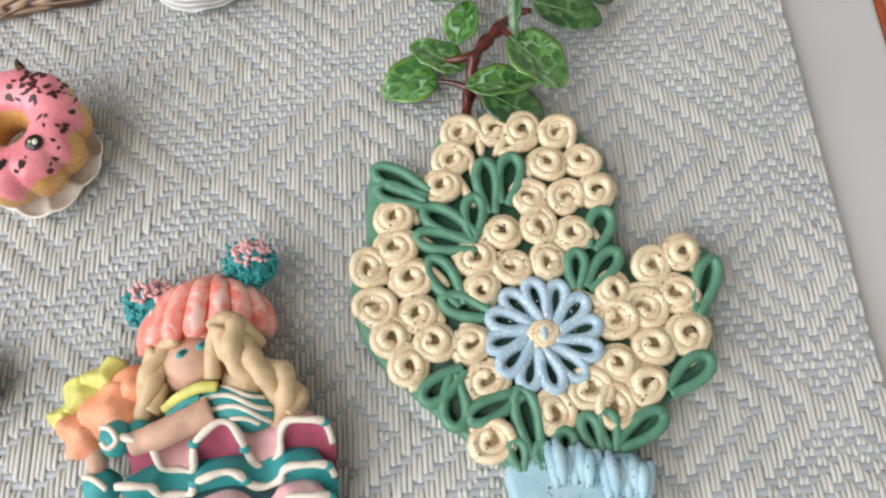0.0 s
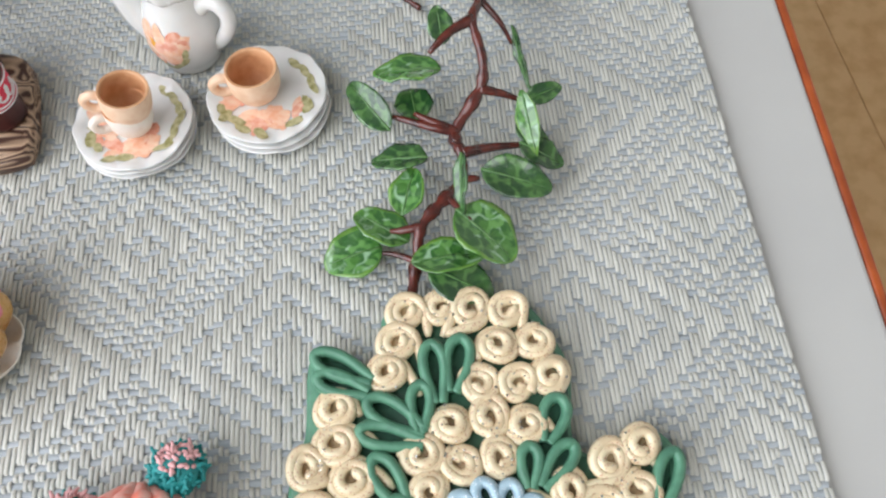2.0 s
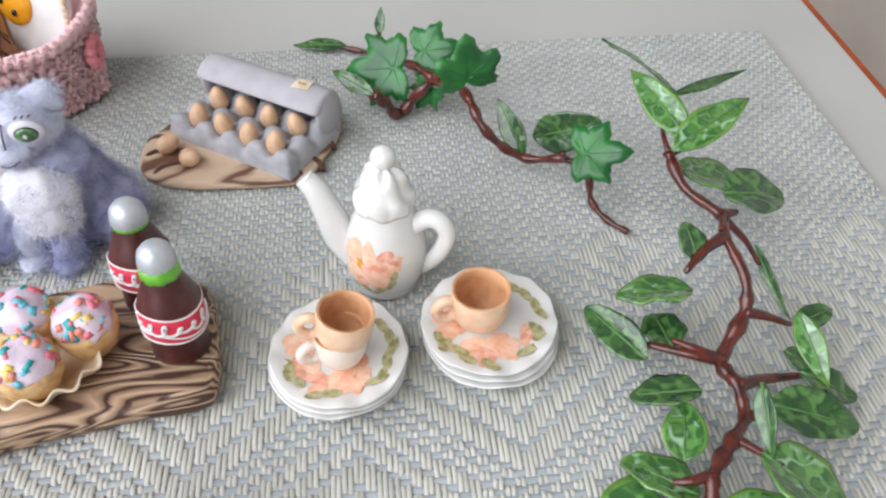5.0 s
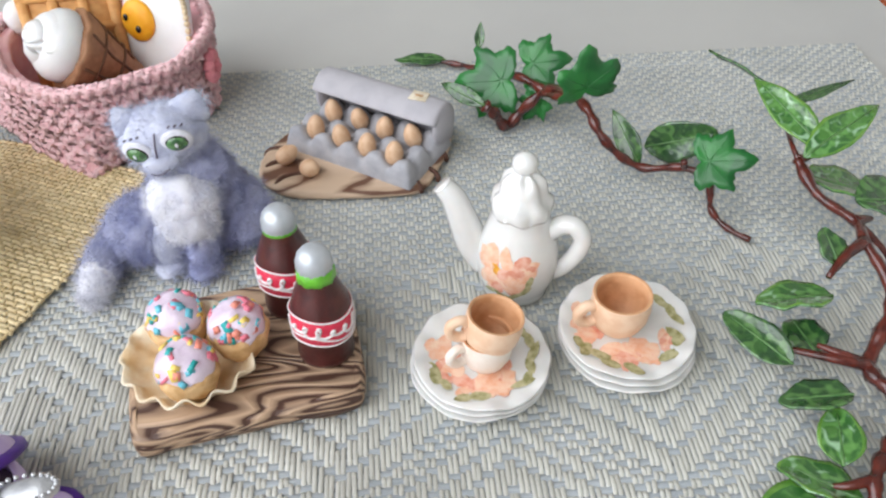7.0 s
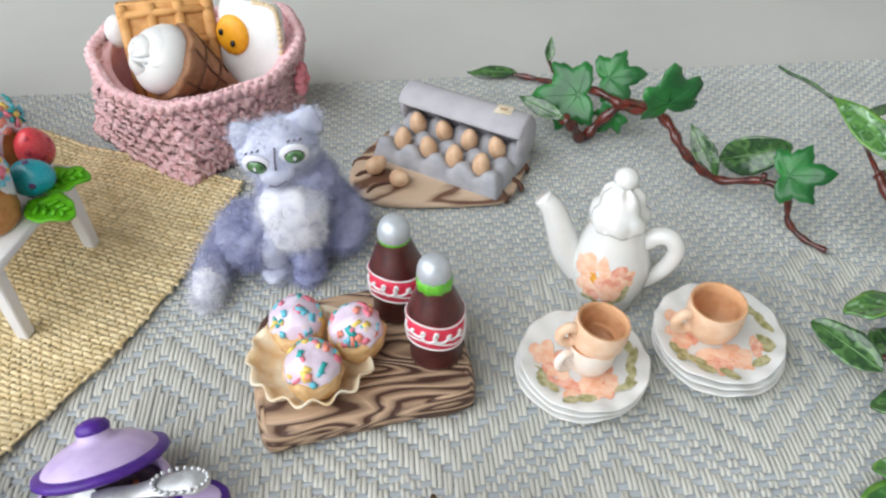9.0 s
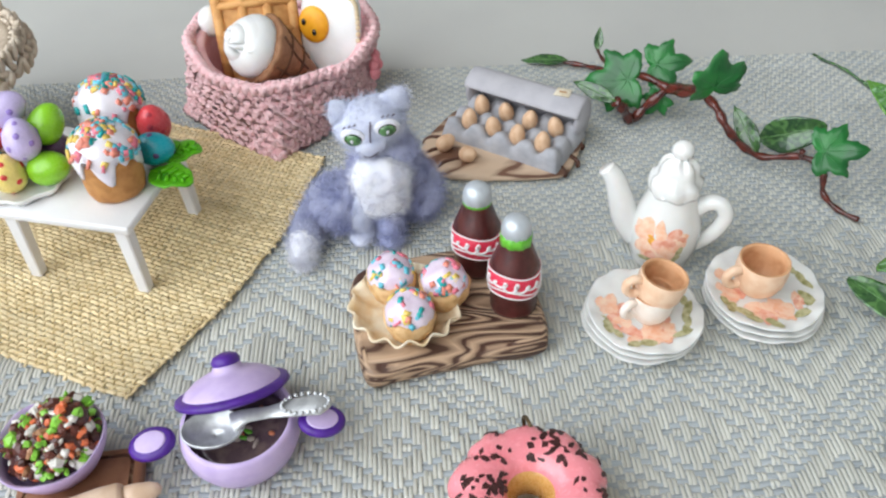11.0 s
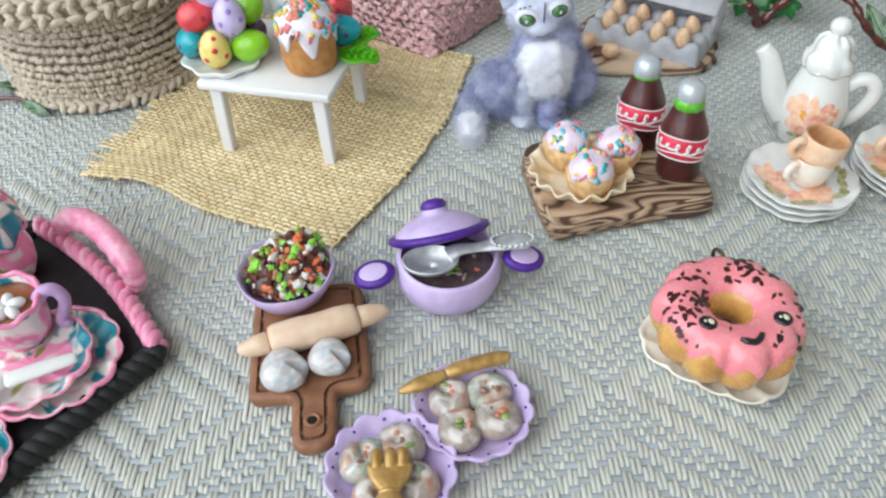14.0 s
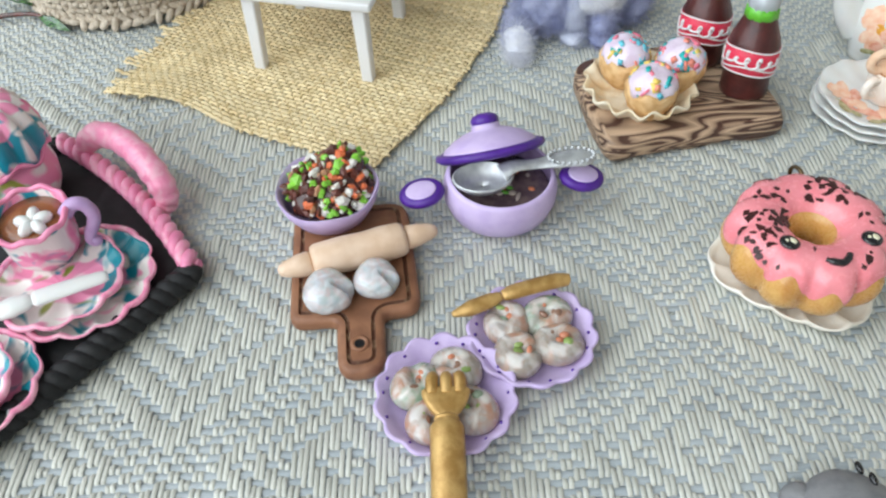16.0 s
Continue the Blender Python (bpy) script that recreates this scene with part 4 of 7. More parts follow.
# ---- driftwood board with bottles and ice cream ----
def wood_material(name, light, dark, lines=9.0, size=(0.022, 0.11, 0.16), rough=0.5, share=0.30):
    """Clay wood: flowing dark bands that follow the contours of a slow noise, long in x."""
    m = bpy.data.materials.new(name)
    m.use_nodes = True
    N, L = m.node_tree.nodes, m.node_tree.links
    bs = N["Principled BSDF"]
    co, mp, nz, fine = N.new("ShaderNodeTexCoord"), N.new("ShaderNodeMapping"), N.new("ShaderNodeTexNoise"), N.new("ShaderNodeTexNoise")
    mp.inputs["Scale"].default_value = tuple(1000 * c for c in size)
    nz.inputs["Scale"].default_value, nz.inputs["Detail"].default_value, nz.inputs["Distortion"].default_value = 1.0, 1.6, 0.5
    L.new(co.outputs["Object"], mp.inputs["Vector"])
    L.new(mp.outputs[0], nz.inputs["Vector"])
    mul, png, rp = N.new("ShaderNodeMath"), N.new("ShaderNodeMath"), N.new("ShaderNodeValToRGB")
    mul.operation, png.operation = "MULTIPLY", "PINGPONG"
    mul.inputs[1].default_value, png.inputs[1].default_value = lines * 2.4, 1.0
    L.new(nz.outputs["Fac"], mul.inputs[0])
    L.new(mul.outputs[0], png.inputs[0])
    # the width of the bands varies from place to place
    fine.inputs["Scale"].default_value, fine.inputs["Detail"].default_value = 2.2, 2
    L.new(mp.outputs[0], fine.inputs["Vector"])
    add = N.new("ShaderNodeMath")
    add.operation = "MULTIPLY_ADD"
    add.inputs[1].default_value = -1.1
    L.new(fine.outputs["Fac"], add.inputs[0])
    L.new(png.outputs[0], add.inputs[2])
    up = N.new("ShaderNodeMath")
    up.inputs[1].default_value = 0.55
    L.new(add.outputs[0], up.inputs[0])
    L.new(up.outputs[0], rp.inputs[0])
    e = rp.color_ramp.elements
    e[0].position, e[0].color = share * 0.6, (*dark, 1)
    e[1].position, e[1].color = min(0.98, share * 2.2), (*light, 1)
    e.new(share).color = (*tuple(0.45 * a + 0.55 * b for a, b in zip(light, dark)), 1)
    L.new(rp.outputs[0], bs.inputs["Base Color"])
    bp = N.new("ShaderNodeBump")
    bp.inputs["Strength"].default_value, bp.inputs["Distance"].default_value = 0.7, 0.0005
    L.new(up.outputs[0], bp.inputs["Height"])
    L.new(bp.outputs[0], bs.inputs["Normal"])
    bs.inputs["Roughness"].default_value = rough
    return m


M_drift = wood_material("driftwood_clay", lin(196, 166, 138), lin(80, 54, 44), 11.0, (0.018, 0.09, 0.22), 0.45, 0.40)
M_cola = material("cola_glass", lin(82, 36, 34), lin(62, 26, 26), grain=0.3, fine=2, rough=0.32, bump=0.2, coat=0.15)
M_label = material("red_label", lin(220, 56, 84), lin(208, 48, 74), grain=0.4, rough=0.4)
M_white = material("white_paint", (0.80, 0.80, 0.80), (0.75, 0.75, 0.76), grain=0.3, rough=0.45)
M_cap = material("silver_cap", lin(204, 210, 216), lin(190, 197, 204), grain=0.25, fine=1, rough=0.36, metal=0.35, bump=0.08)
M_lime = material("lime_collar", lin(108, 190, 56), lin(84, 164, 40), grain=0.4, rough=0.35, coat=0.3)
M_shell = material("gold_cream_plate", lin(240, 230, 208), lin(224, 198, 156), grain=0.22, fine=2.5, rough=0.35, bump=0.2)
M_waffle = material("waffle_clay", lin(228, 190, 138), lin(206, 160, 104), grain=0.4, fine=3, rough=0.6, bump=0.5)
M_ice = material("ice_cream_glaze", lin(232, 218, 232), lin(222, 202, 222), grain=0.3, fine=2, rough=0.22, bump=0.15, coat=0.3)
M_spr = [material("sprinkle_" + n, lin(*c), rough=0.4) for n, c in
         (("pink", (240, 130, 150)), ("teal", (40, 176, 176)), ("yellow", (246, 214, 110)), ("coral", (244, 150, 130)), ("sky", (110, 200, 220)))]


def sprinkles(g, rng, count, centre, radii, top=0.15, size=0.8, slots=5, upto=1.0):
    """Short bits of clay pressed on the upper part of a dome."""
    for _ in range(count):
        z = rng.uniform(top, upto)
        a = rng.uniform(0, TAU)
        s = math.sqrt(max(0, 1 - z * z))
        nrm = np.array((s * math.cos(a), s * math.sin(a), z))
        p = np.asarray(centre) + nrm * np.asarray(radii)
        F = frame_of(nrm) @ rot("Z", rng.uniform(0, 360))
        l, w, h = size * rng.uniform(0.4, 1.35), size * rng.uniform(0.3, 0.85), size * rng.uniform(0.2, 0.4)
        box = np.array([(x, y, zz) for zz in (-h, h) for x, y in ((-l, -w), (l, -w * 0.8), (l * 0.9, w), (-l * 0.8, w))])
        g.add(box, [(3, 2, 1, 0), (4, 5, 6, 7), (0, 1, 5, 4), (1, 2, 6, 5), (2, 3, 7, 6), (3, 0, 4, 7)], int(rng.integers(slots)), F, p)


def build_bottle(x, y, collar, rz):
    b = thing("cola_bottle", x, y, 5.2, rz, "dark brown cola bottle with red label, silver cap" + (" and green collar" if collar else ""), "bottle", "cola bottles", rx=-5)
    prof = [(r * 1.07, z) for r, z in ((4.6, 0.0), (5.2, 0.4), (5.3, 1.5), (5.15, 5.0), (5.5, 6.3), (5.65, 7.5), (5.55, 13.0), (5.1, 14.5), (4.2, 17.0), (3.4, 19.3), (3.0, 21.0), (2.9, 22))]
    g = Geo()
    g.lathe(prof, 40, wave=lambda a, r, z: (r * (1 + 0.006 * np.cos(5 * a + z)), z + 0 * a))
    g.obj("glass_body", M_cola, b, "glossy dark brown body")
    w = lambda z: at_z(prof, z)
    g = Geo()
    a = np.linspace(radians(-215), radians(35), 40)
    g.grid([np.stack([(w(z) + lift) * np.cos(a), (w(z) + lift) * np.sin(a), z + 0.5 * np.sin(2 * a)], 1) for z, lift in ((6.8, 0.0), (6.9, 0.16), (13.0, 0.16), (13.1, 0.0))], 0, False)
    lb = g.obj("label", M_label, b, "red paper label with white swashes")
    g = Geo()

    def on(u, v):
        z = 9.9 + v + 0.5 * math.sin(2 * u)
        r = w(z) + 0.2
        return (r * math.cos(u), r * math.sin(u), z)
    for z in (-2.9, 3.0):
        g.tube([on(q, z) for q in np.linspace(radians(-212), radians(32), 40)], 0.2, 5, 0)
    # plain flowing bands in place of the lettering
    loops = []
    for q in np.linspace(0, 1, 150):
        ph = TAU * 8.5 * q
        big = 0.75 + 0.35 * math.sin(5.2 * q * TAU / 2 + 0.6)
        loops.append(on(radians(-198 + 214 * q) - 0.15 * math.sin(ph) + 0.05 * math.cos(ph), 0.3 + 1.35 * big * math.cos(ph)))
    g.tube(loops, 0.3, 6, 0)
    g.tube([on(q, -1.55 + 0.5 * math.sin(2.4 * q)) for q in np.linspace(radians(-200), radians(22), 40)], 0.2, 6, 0)
    g.obj("swash", M_white, lb)
    g = Geo()
    if collar:
        g.lathe([(3.45, 19.4), (3.7, 19.6), (3.55, 22.0), (3.2, 22.2)], 28, wave=lambda a, r, z: (r * (1 + 0.05 * np.cos(9 * a)), z + 0 * a))
        g.obj("collar", M_lime, b, "bright green collar")
    g = Geo()
    z0 = 21.6 if collar else 20.4
    g.lathe([(3.2, z0), (3.45, z0 + 0.3), (3.4, z0 + 2.2), (3.05, z0 + 3.6), (2.2, z0 + 4.6), (0.8, z0 + 5.1)], 36,
            wave=lambda a, r, z: (r * (1 + (0.03 * np.cos(18 * a) if z < z0 + 2.5 else 0)), z + 0 * a))
    g.obj("cap", M_cap, b, "silver painted cap")
    if not collar:
        g = Geo()
        g.lathe([(3.3, 20.0), (3.5, 20.1), (3.35, 20.8), (3.2, 20.9)], 24)
        g.obj("collar", M_lime, b, "thin green collar")


def build_board():
    bd = thing("driftwood_board", -12.6, 30.6, 0, -2, "marbled brown clay driftwood board on the placemat", "board")
    o = smooth_line([(x + 16, y - 30) for x, y in ((-34.6, 11.0), (-26, 12.4), (-10, 15.0), (4.6, 16.8), (7.6, 20), (7.4, 30), (3, 47), (-14, 50), (-34, 46), (-39.0, 40), (-38.5, 30), (-37.6, 20))], 5, True)
    g = Geo()
    g.slab(o, 0.1, 5.4, 0, 1.7, wob=0.9, steps=5)
    g.obj("plank", M_drift, bd)
    rng = np.random.default_rng(5)
    for k in range(9):
        g = Geo()
        z = rng.uniform(1.0, 4.6)
        y = -17.0 + 0.2 * k * 0 + (0.6 if z > 4 else 0)
        x0, x1 = rng.uniform(-19, -8), rng.uniform(2, 19)
        g.tube([(x, y + 0.115 * (x + 20) - 0.35 + 0.25 * math.sin(x * 0.5 + k), z + 0.4 * math.sin(x * 0.3 + k)) for x in np.linspace(x0, x1, 12)], 0.5, 5, 0)
        g.obj("ridge", M_drift, bd)

    pl = thing("scalloped_plate", -22.2, 29.2, 5.3, 0, "cream and gold ruffled clay plate on the driftwood board", "plate")
    g = Geo()
    r = 13.2
    g.lathe([(6, 0.1), (8, 0.1), (11.0, 1.9), (12.8, 4.2), (13.2, 5.0), (12.8, 5.2), (11.6, 3.6), (10.4, 2.4), (8, 1.3), (3, 1.0), (0.3, 1.0)], 150,
            wave=lambda a, rr, z: (rr * (1 + 0.05 * np.cos(14 * a) * (rr / r) ** 3), z - 0.6 * np.cos(14 * a) * (rr / r) ** 4))
    g.obj("dish", M_shell, pl)
    rng = np.random.default_rng(21)
    for x, y, h in ((-24.9, 35.0, 0), (-21.7, 22.4, 0.2), (-12.6, 31.0, 0.4)):
        c = thing("ice_cream_cup", x, y, 6.2 + h, rng.uniform(0, 90), "waffle cup of pale lilac ice cream with coloured sprinkles", "ice cream", "ice cream cups")
        g = Geo()
        g.lathe([(2.6, 0), (3.4, 0.1), (4.9, 2.4), (5.7, 4.8), (6.0, 7.0), (5.5, 8.2), (4.8, 8.0)], 48, wave=lambda a, rr, z: (rr * (1 + 0.035 * np.cos(9 * a + 0.8 * z) + 0.03 * np.cos(4 * a + x)), z + (0.5 * np.cos(5 * a) if z > 5 else 0)))
        g.obj("waffle_cup", M_waffle, c, "ridged tan waffle cup")
        g = Geo()
        g.lathe([(5.0, 7.0), (5.55, 7.5), (5.55, 8.4), (5.1, 9.9), (4.0, 11.3), (2.4, 12.1), (0.6, 12.4)], 48, wave=lambda a, rr, z: (rr * (1 + 0.045 * np.cos(3 * a + x) + 0.02 * np.cos(8 * a)), z + (0.9 * np.cos(6 * a + x) if z < 8.0 else 0) + 0.25 * np.cos(2 * a + z)))
        sc = g.obj("scoop", M_ice, c, "pale lilac glazed scoop")
        g = Geo()
        sprinkles(g, rng, 34, (0, 0, 7.8), (5.5, 5.5, 4.9), 0.05, 0.95)
        tagged(g.obj("sprinkle_layer", M_spr, sc, "pink, teal and yellow sprinkles"), kind="stuff")


build_board()
build_bottle(3.9, 29.6, True, 0)
build_bottle(-2.9, 43.7, False, 0)

# ---- felted cat figure: one mesh ----
M_felt = material("lilac_wool", lin(190, 194, 222), lin(156, 162, 200), grain=0.16, fine=6, rough=0.95, bump=0.6, spec=0.1, each=0.22)
M_felt_l = material("pale_wool", lin(214, 218, 234), lin(196, 201, 222), grain=0.3, fine=6, rough=0.95, bump=0.6, spec=0.1, each=0.16)
M_felt_w = material("white_wool", lin(240, 241, 248), lin(230, 232, 244), grain=0.3, fine=6, rough=0.95, bump=0.6, spec=0.1, each=0.1)
M_eye_g = material("green_eye", lin(92, 140, 84), lin(48, 90, 56), grain=0.8, rough=0.1, coat=0.8)
M_black = material("black_paint", (0.012, 0.012, 0.014), rough=0.25, coat=0.3)
M_line = material("dark_thread", lin(100, 92, 110), rough=0.8)


CAT = np.array((-29.0, 68.0, 0.0))


def fibres(g, rng, centre, radii, count, slot, length=2.0, turn=None):
    """Fine loose wool fibres that stand off an oval."""
    c, r = np.asarray(centre, float), np.asarray(radii, float)
    n = rng.normal(size=(count, 3))
    n /= np.linalg.norm(n, axis=1)[:, None]
    p, nn = n * r, n / r
    nn /= np.linalg.norm(nn, axis=1)[:, None]
    if turn is not None:
        p, nn = p @ turn.T, nn @ turn.T
    p = p + c
    ok = p[:, 2] > 0.4
    for bare in ((-32.7, 62.8, 32.4), (-24.2, 62.4, 34.8)):
        # the eyes stay free
        ok &= np.linalg.norm(p - (np.array(bare) - CAT), axis=1) > 3.4
    p, nn = p[ok], nn[ok]
    m = len(p)
    d = nn * 0.4 + 0.62 * rng.normal(size=(m, 3)) + np.array((0, -0.1, -0.2))
    d /= np.linalg.norm(d, axis=1)[:, None]
    L = (length * rng.uniform(0.4, 1.4, m))[:, None]
    s = np.cross(d, rng.normal(size=(m, 3)))
    s *= 0.042 / (np.linalg.norm(s, axis=1)[:, None] + 1e-9)
    bend = rng.normal(size=(m, 3)) * 0.35
    q = p + d * L * 0.5 + nn * 0.15 + bend * 0.4
    e = p + d * L + bend
    v = np.stack([p - s - nn * 0.2, p + s - nn * 0.2, q + s * 0.8, q - s * 0.8, e], 1).reshape(-1, 3)
    g.add(v, [f for k in range(0, 5 * m, 5) for f in ((k, k + 1, k + 2, k + 3), (k + 3, k + 2, k + 4))], slot)


def build_cat():
    O = CAT
    g = Geo()
    rng = np.random.default_rng(3)
    parts_ = [((-24.6, 71.5, 12), (10.8, 9.6, 12.4), 0, None), ((-25.0, 69.8, 20.5), (8.6, 8.0, 9.6), 0, None), ((-38.2, 69.0, 7.4), (9.0, 9.4, 7.4), 0, None), ((-16.4, 71.5, 7.4), (6.4, 9.0, 7.4), 0, None),
              ((-32.8, 62.8, 6.0), (3.5, 4.0, 7.0), 1, None), ((-25.0, 61.2, 5.8), (3.5, 4.1, 7.0), 0, None), ((-33.0, 60.6, 1.8), (3.3, 4.0, 1.9), 1, None), ((-25.2, 58.8, 1.8), (3.4, 4.0, 1.9), 0, None),
              ((-26.8, 62.8, 19.2), (7.8, 5.2, 7.0), 2, None), ((-26.2, 61.4, 14.0), (6.6, 4.6, 5.8), 2, None),
              ((-28.2, 68.6, 32.6), (8.9, 6.8, 7.0), 1, rot("Y", -14)), ((-28.6, 62.4, 30.0), (4.0, 2.4, 2.5), 1, rot("Y", -14))]
    for c, r, s, t in parts_:
        g.ball(np.array(c) - O, r, s, 26, 18, t, lump=0.16, scale=0.30)
        vol = r[0] * r[1] + r[1] * r[2] + r[0] * r[2]
        fibres(g, rng, np.array(c) - O, r, int(vol * 34), s, (2.8, 1.8, 1.6)[s], t)
    # tail curled round to a white tip
    tail = smooth_line([(-40, 73, 4.6), (-45.5, 68, 4.6), (-47.8, 61.5, 4.2), (-48.8, 56, 3.4), (-49.0, 51.6, 2.6)], 6) - O
    tr = np.interp(np.arange(len(tail)), [0, len(tail) * 0.6, len(tail) - 1], [4.6, 4.2, 2.2])
    g.tube(tail[:17], tr[:17], 14, 0)
    g.tube(tail[15:], tr[15:], 14, 2)
    for k in range(0, len(tail)):
        fibres(g, rng, tail[k], np.array((tr[k],) * 3), 330, 0 if k < 16 else 2, 2.6)
    # ears
    for (bx, by, bz), tip, w in (((-34.6, 70.0, 34.4), (-37.6, 71.2, 38.4), 4.8), ((-22.0, 69.6, 37.0), (-19.6, 70.0, 42.0), 5.0)):
        b, t = np.array((bx, by, bz)) - O, np.array((tip[0], tip[1], tip[2])) - O
        d = t - b
        F = frame_of(d, (0, 1, 0))
        rings = []
        for q in np.linspace(0, 1, 6):
            a = np.arange(12) * TAU / 12
            wx, wy = w * (1 - q ** 1.8) * 0.8 + 0.5, 2.2 * (1 - q) + 0.35
            rings.append(b + d * q + np.cos(a)[:, None] * wx * F[:, 0] + np.sin(a)[:, None] * wy * F[:, 1])
        g.grid(rings, 1, True, (True, True))
        fibres(g, rng, b + d * 0.4, (w * 0.7, 2.0, 3.0), 500, 1, 1.7)
    # eyes: pale lids, green iris, dark pupil, glint
    for ex, ey, ez, yaw in ((-32.7, 62.6, 32.4, -14), (-24.2, 62.2, 34.8, 8)):
        T = rot("Z", yaw) @ rot("X", 12)
        p = np.array((ex, ey, ez)) - O
        g.ball(p + (0, 0.5, 0), (3.4, 1.15, 3.1), 2, 18, 10, T)
        g.ball(p + T @ np.array((0, -0.25, 0)), (2.35, 0.9, 2.1), 4, 18, 10, T)
        g.ball(p + T @ np.array((0, -0.45, 0)), (2.2, 0.95, 1.95), 3, 18, 10, T)
        g.ball(p + T @ np.array((0.1, -0.9, 0)), (1.1, 0.5, 1.35), 4, 14, 8, T)
        g.ball(p + T @ np.array((-0.1, -1.3, 0.3)), (0.4, 0.2, 0.65), 2, 10, 6, T)
    g.tube(smooth_line([(-28.2, 62.2, 37.2), (-28.5, 61.3, 35.0), (-28.6, 60.4, 32.4)], 4) - O, 0.22, 5, 5)
    g.tube(smooth_line([(-30.6, 60.2, 28.6), (-28.8, 59.6, 28.6), (-26.6, 60.2, 29.6)], 4) - O, 0.2, 5, 5)
    for k in range(3):
        g.tube(np.array([(-25.4 + k * 1.3, 62.3, 38.2 + 0.15 * k), (-24.8 + k * 1.3, 62.4, 38.7 + 0.15 * k)]) - O, 0.2, 5, 5)
        g.tube(np.array([(-35.0 + k * 1.3, 63.2, 35.2 + 0.25 * k), (-34.4 + k * 1.3, 63.3, 35.6 + 0.25 * k)]) - O, 0.2, 5, 5)
    ob = g.obj("cat_figurine", [M_felt, M_felt_l, M_felt_w, M_eye_g, M_black, M_line], None)
    ob.location = Vector((O[0] + 1.6, O[1] + 2.4, 0)) * MM
    tagged(ob, "sitting lilac needle-felted cat figure with green eyes", "cat figurine")


build_cat()

# ---- egg carton on a clay wood slice ----
M_slice = wood_material("wood_slice_clay", lin(208, 182, 156), lin(112, 78, 60), 3.2, (0.022, 0.07, 0.12), 0.5, 0.22)
M_pulp = material("grey_pulp", lin(182, 182, 187), lin(164, 165, 172), grain=0.35, fine=3, rough=0.75, bump=0.35)
M_lidg = material("grey_lid_clay", lin(184, 182, 187), lin(172, 170, 176), grain=0.2, fine=3, rough=0.7, bump=0.25)
M_egg = material("brown_egg", lin(224, 188, 154), lin(212, 170, 134), grain=0.5, fine=3, rough=0.5)
M_paper = material("paper_tag", lin(226, 216, 196), lin(206, 192, 164), grain=0.5, rough=0.7)


def build_carton():
    b = thing("wood_slice", 14.5, 101.5, 0, 0, "striped beige clay wood slice on the placemat", "wood slice")
    o = smooth_line([(x - 15, y - 96) for x, y in ((-10, 97), (-10.5, 86), (-4, 80), (6, 77.4), (20, 76.2), (30, 76.6), (36.5, 86), (41.5, 99), (37, 111), (20, 117), (4, 115))], 5, True)
    g = Geo()
    g.slab(o, 0.1, 2.8, 0, 1.3, wob=0.6, steps=5)
    g.obj("slice", M_slice, b)
    bark = material("bark_brown", lin(92, 58, 44), rough=0.5)
    for ex, ey in ((15.5, -19.2), (20.6, -15.0), (24.0, -6.5), (26.0, 2.5), (-25.0, 2.0), (-25.4, -5.5), (-22.5, -13.0)):
        # dark bands that run over the ends of the slice
        g = Geo()
        g.tube(smooth_line([(ex * 0.7 + 1.5, ey * 0.7, 2.75), (ex * 0.86, ey * 0.86 + 1.2, 2.8), (ex * 0.95, ey * 0.95 + 0.6, 2.5), (ex * 0.99, ey * 0.99, 1.4), (ex * 0.98, ey * 0.98, 0.5)], 4), 0.7, 6, 0)
        g.obj("bark_ring", bark, b, "dark brown band")

    c = thing("egg_carton", 17.6, 101.4, 2.8, -37, "open grey clay egg carton with brown eggs", "egg carton")
    c.scale = (1.27, 1.27, 1.2)
    g = Geo()
    hl, hd = 14.0, 9.2
    bumps = [(-13 + 6.5 * i, -hd + 2.2) for i in range(5)] + [(-13 + 6.5 * i, -1.5) for i in range(5)] + [(-13 + 6.5 * i, 5.4) for i in range(5)]
    xs, ys = np.linspace(-hl - 1.4, hl + 1.4, 57), np.linspace(-hd + 0.5, hd, 41)
    X, Y = np.meshgrid(xs, ys)
    Z = 1.5 + sum(3.9 * np.exp(-(((X - bx) ** 2 + (Y - by) ** 2) / 7.6) ** 1.7) for bx, by in bumps)
    edge = np.minimum(np.minimum(X + hl + 1.4, hl + 1.4 - X), Y + hd - 0.5)
    Z = np.where(edge < 1.0, Z * np.sqrt(np.clip(edge, 0, 1)), Z) + 0.05
    rows = [np.column_stack([xs, np.full(57, ys[k]), Z[k]]) for k in range(41)]
    g.grid([np.concatenate([r, (r * (1, 1, 0))[::-1]]) for r in rows], 0, True, (True, True))
    g.obj("tray", M_pulp, c, "grey moulded tray")
    g = Geo()
    # lid: a thick curved shell hinged at the rear
    loop = smooth_line([(hd + 0.6, 0.6), (hd + 1.8, 3.2), (hd + 2.2, 7.0), (hd + 1.2, 10.2), (hd - 1.4, 12.2), (hd - 4.6, 12.0), (hd - 7.0, 10.4), (hd - 7.4, 9.2), (hd - 5.4, 9.6), (hd - 2.6, 9.6), (hd - 1.2, 7.0), (hd - 0.6, 2.2)], 4, True)
    xs = np.array([-hl - 1.2, -hl - 0.6, -hl * 0.8, -hl * 0.4, 0, hl * 0.4, hl * 0.8, hl + 0.6, hl + 1.2])
    k = np.array([0.86, 0.97, 1, 1, 1, 1, 1, 0.97, 0.86])
    mid = loop.mean(0)
    g.grid([np.column_stack([np.full(len(loop), x), (loop - mid) * q + mid]) for x, q in zip(xs, k)], 0, True, (True, True))
    for s_ in (-1, 1):
        g.ball((s_ * (hl + 0.6), hd - 2.2, 6.8), (1.4, 4.2, 5.2), 0, 16, 10)
    lid = g.obj("lid", M_lidg, c, "smooth grey domed lid")
    g = Geo()
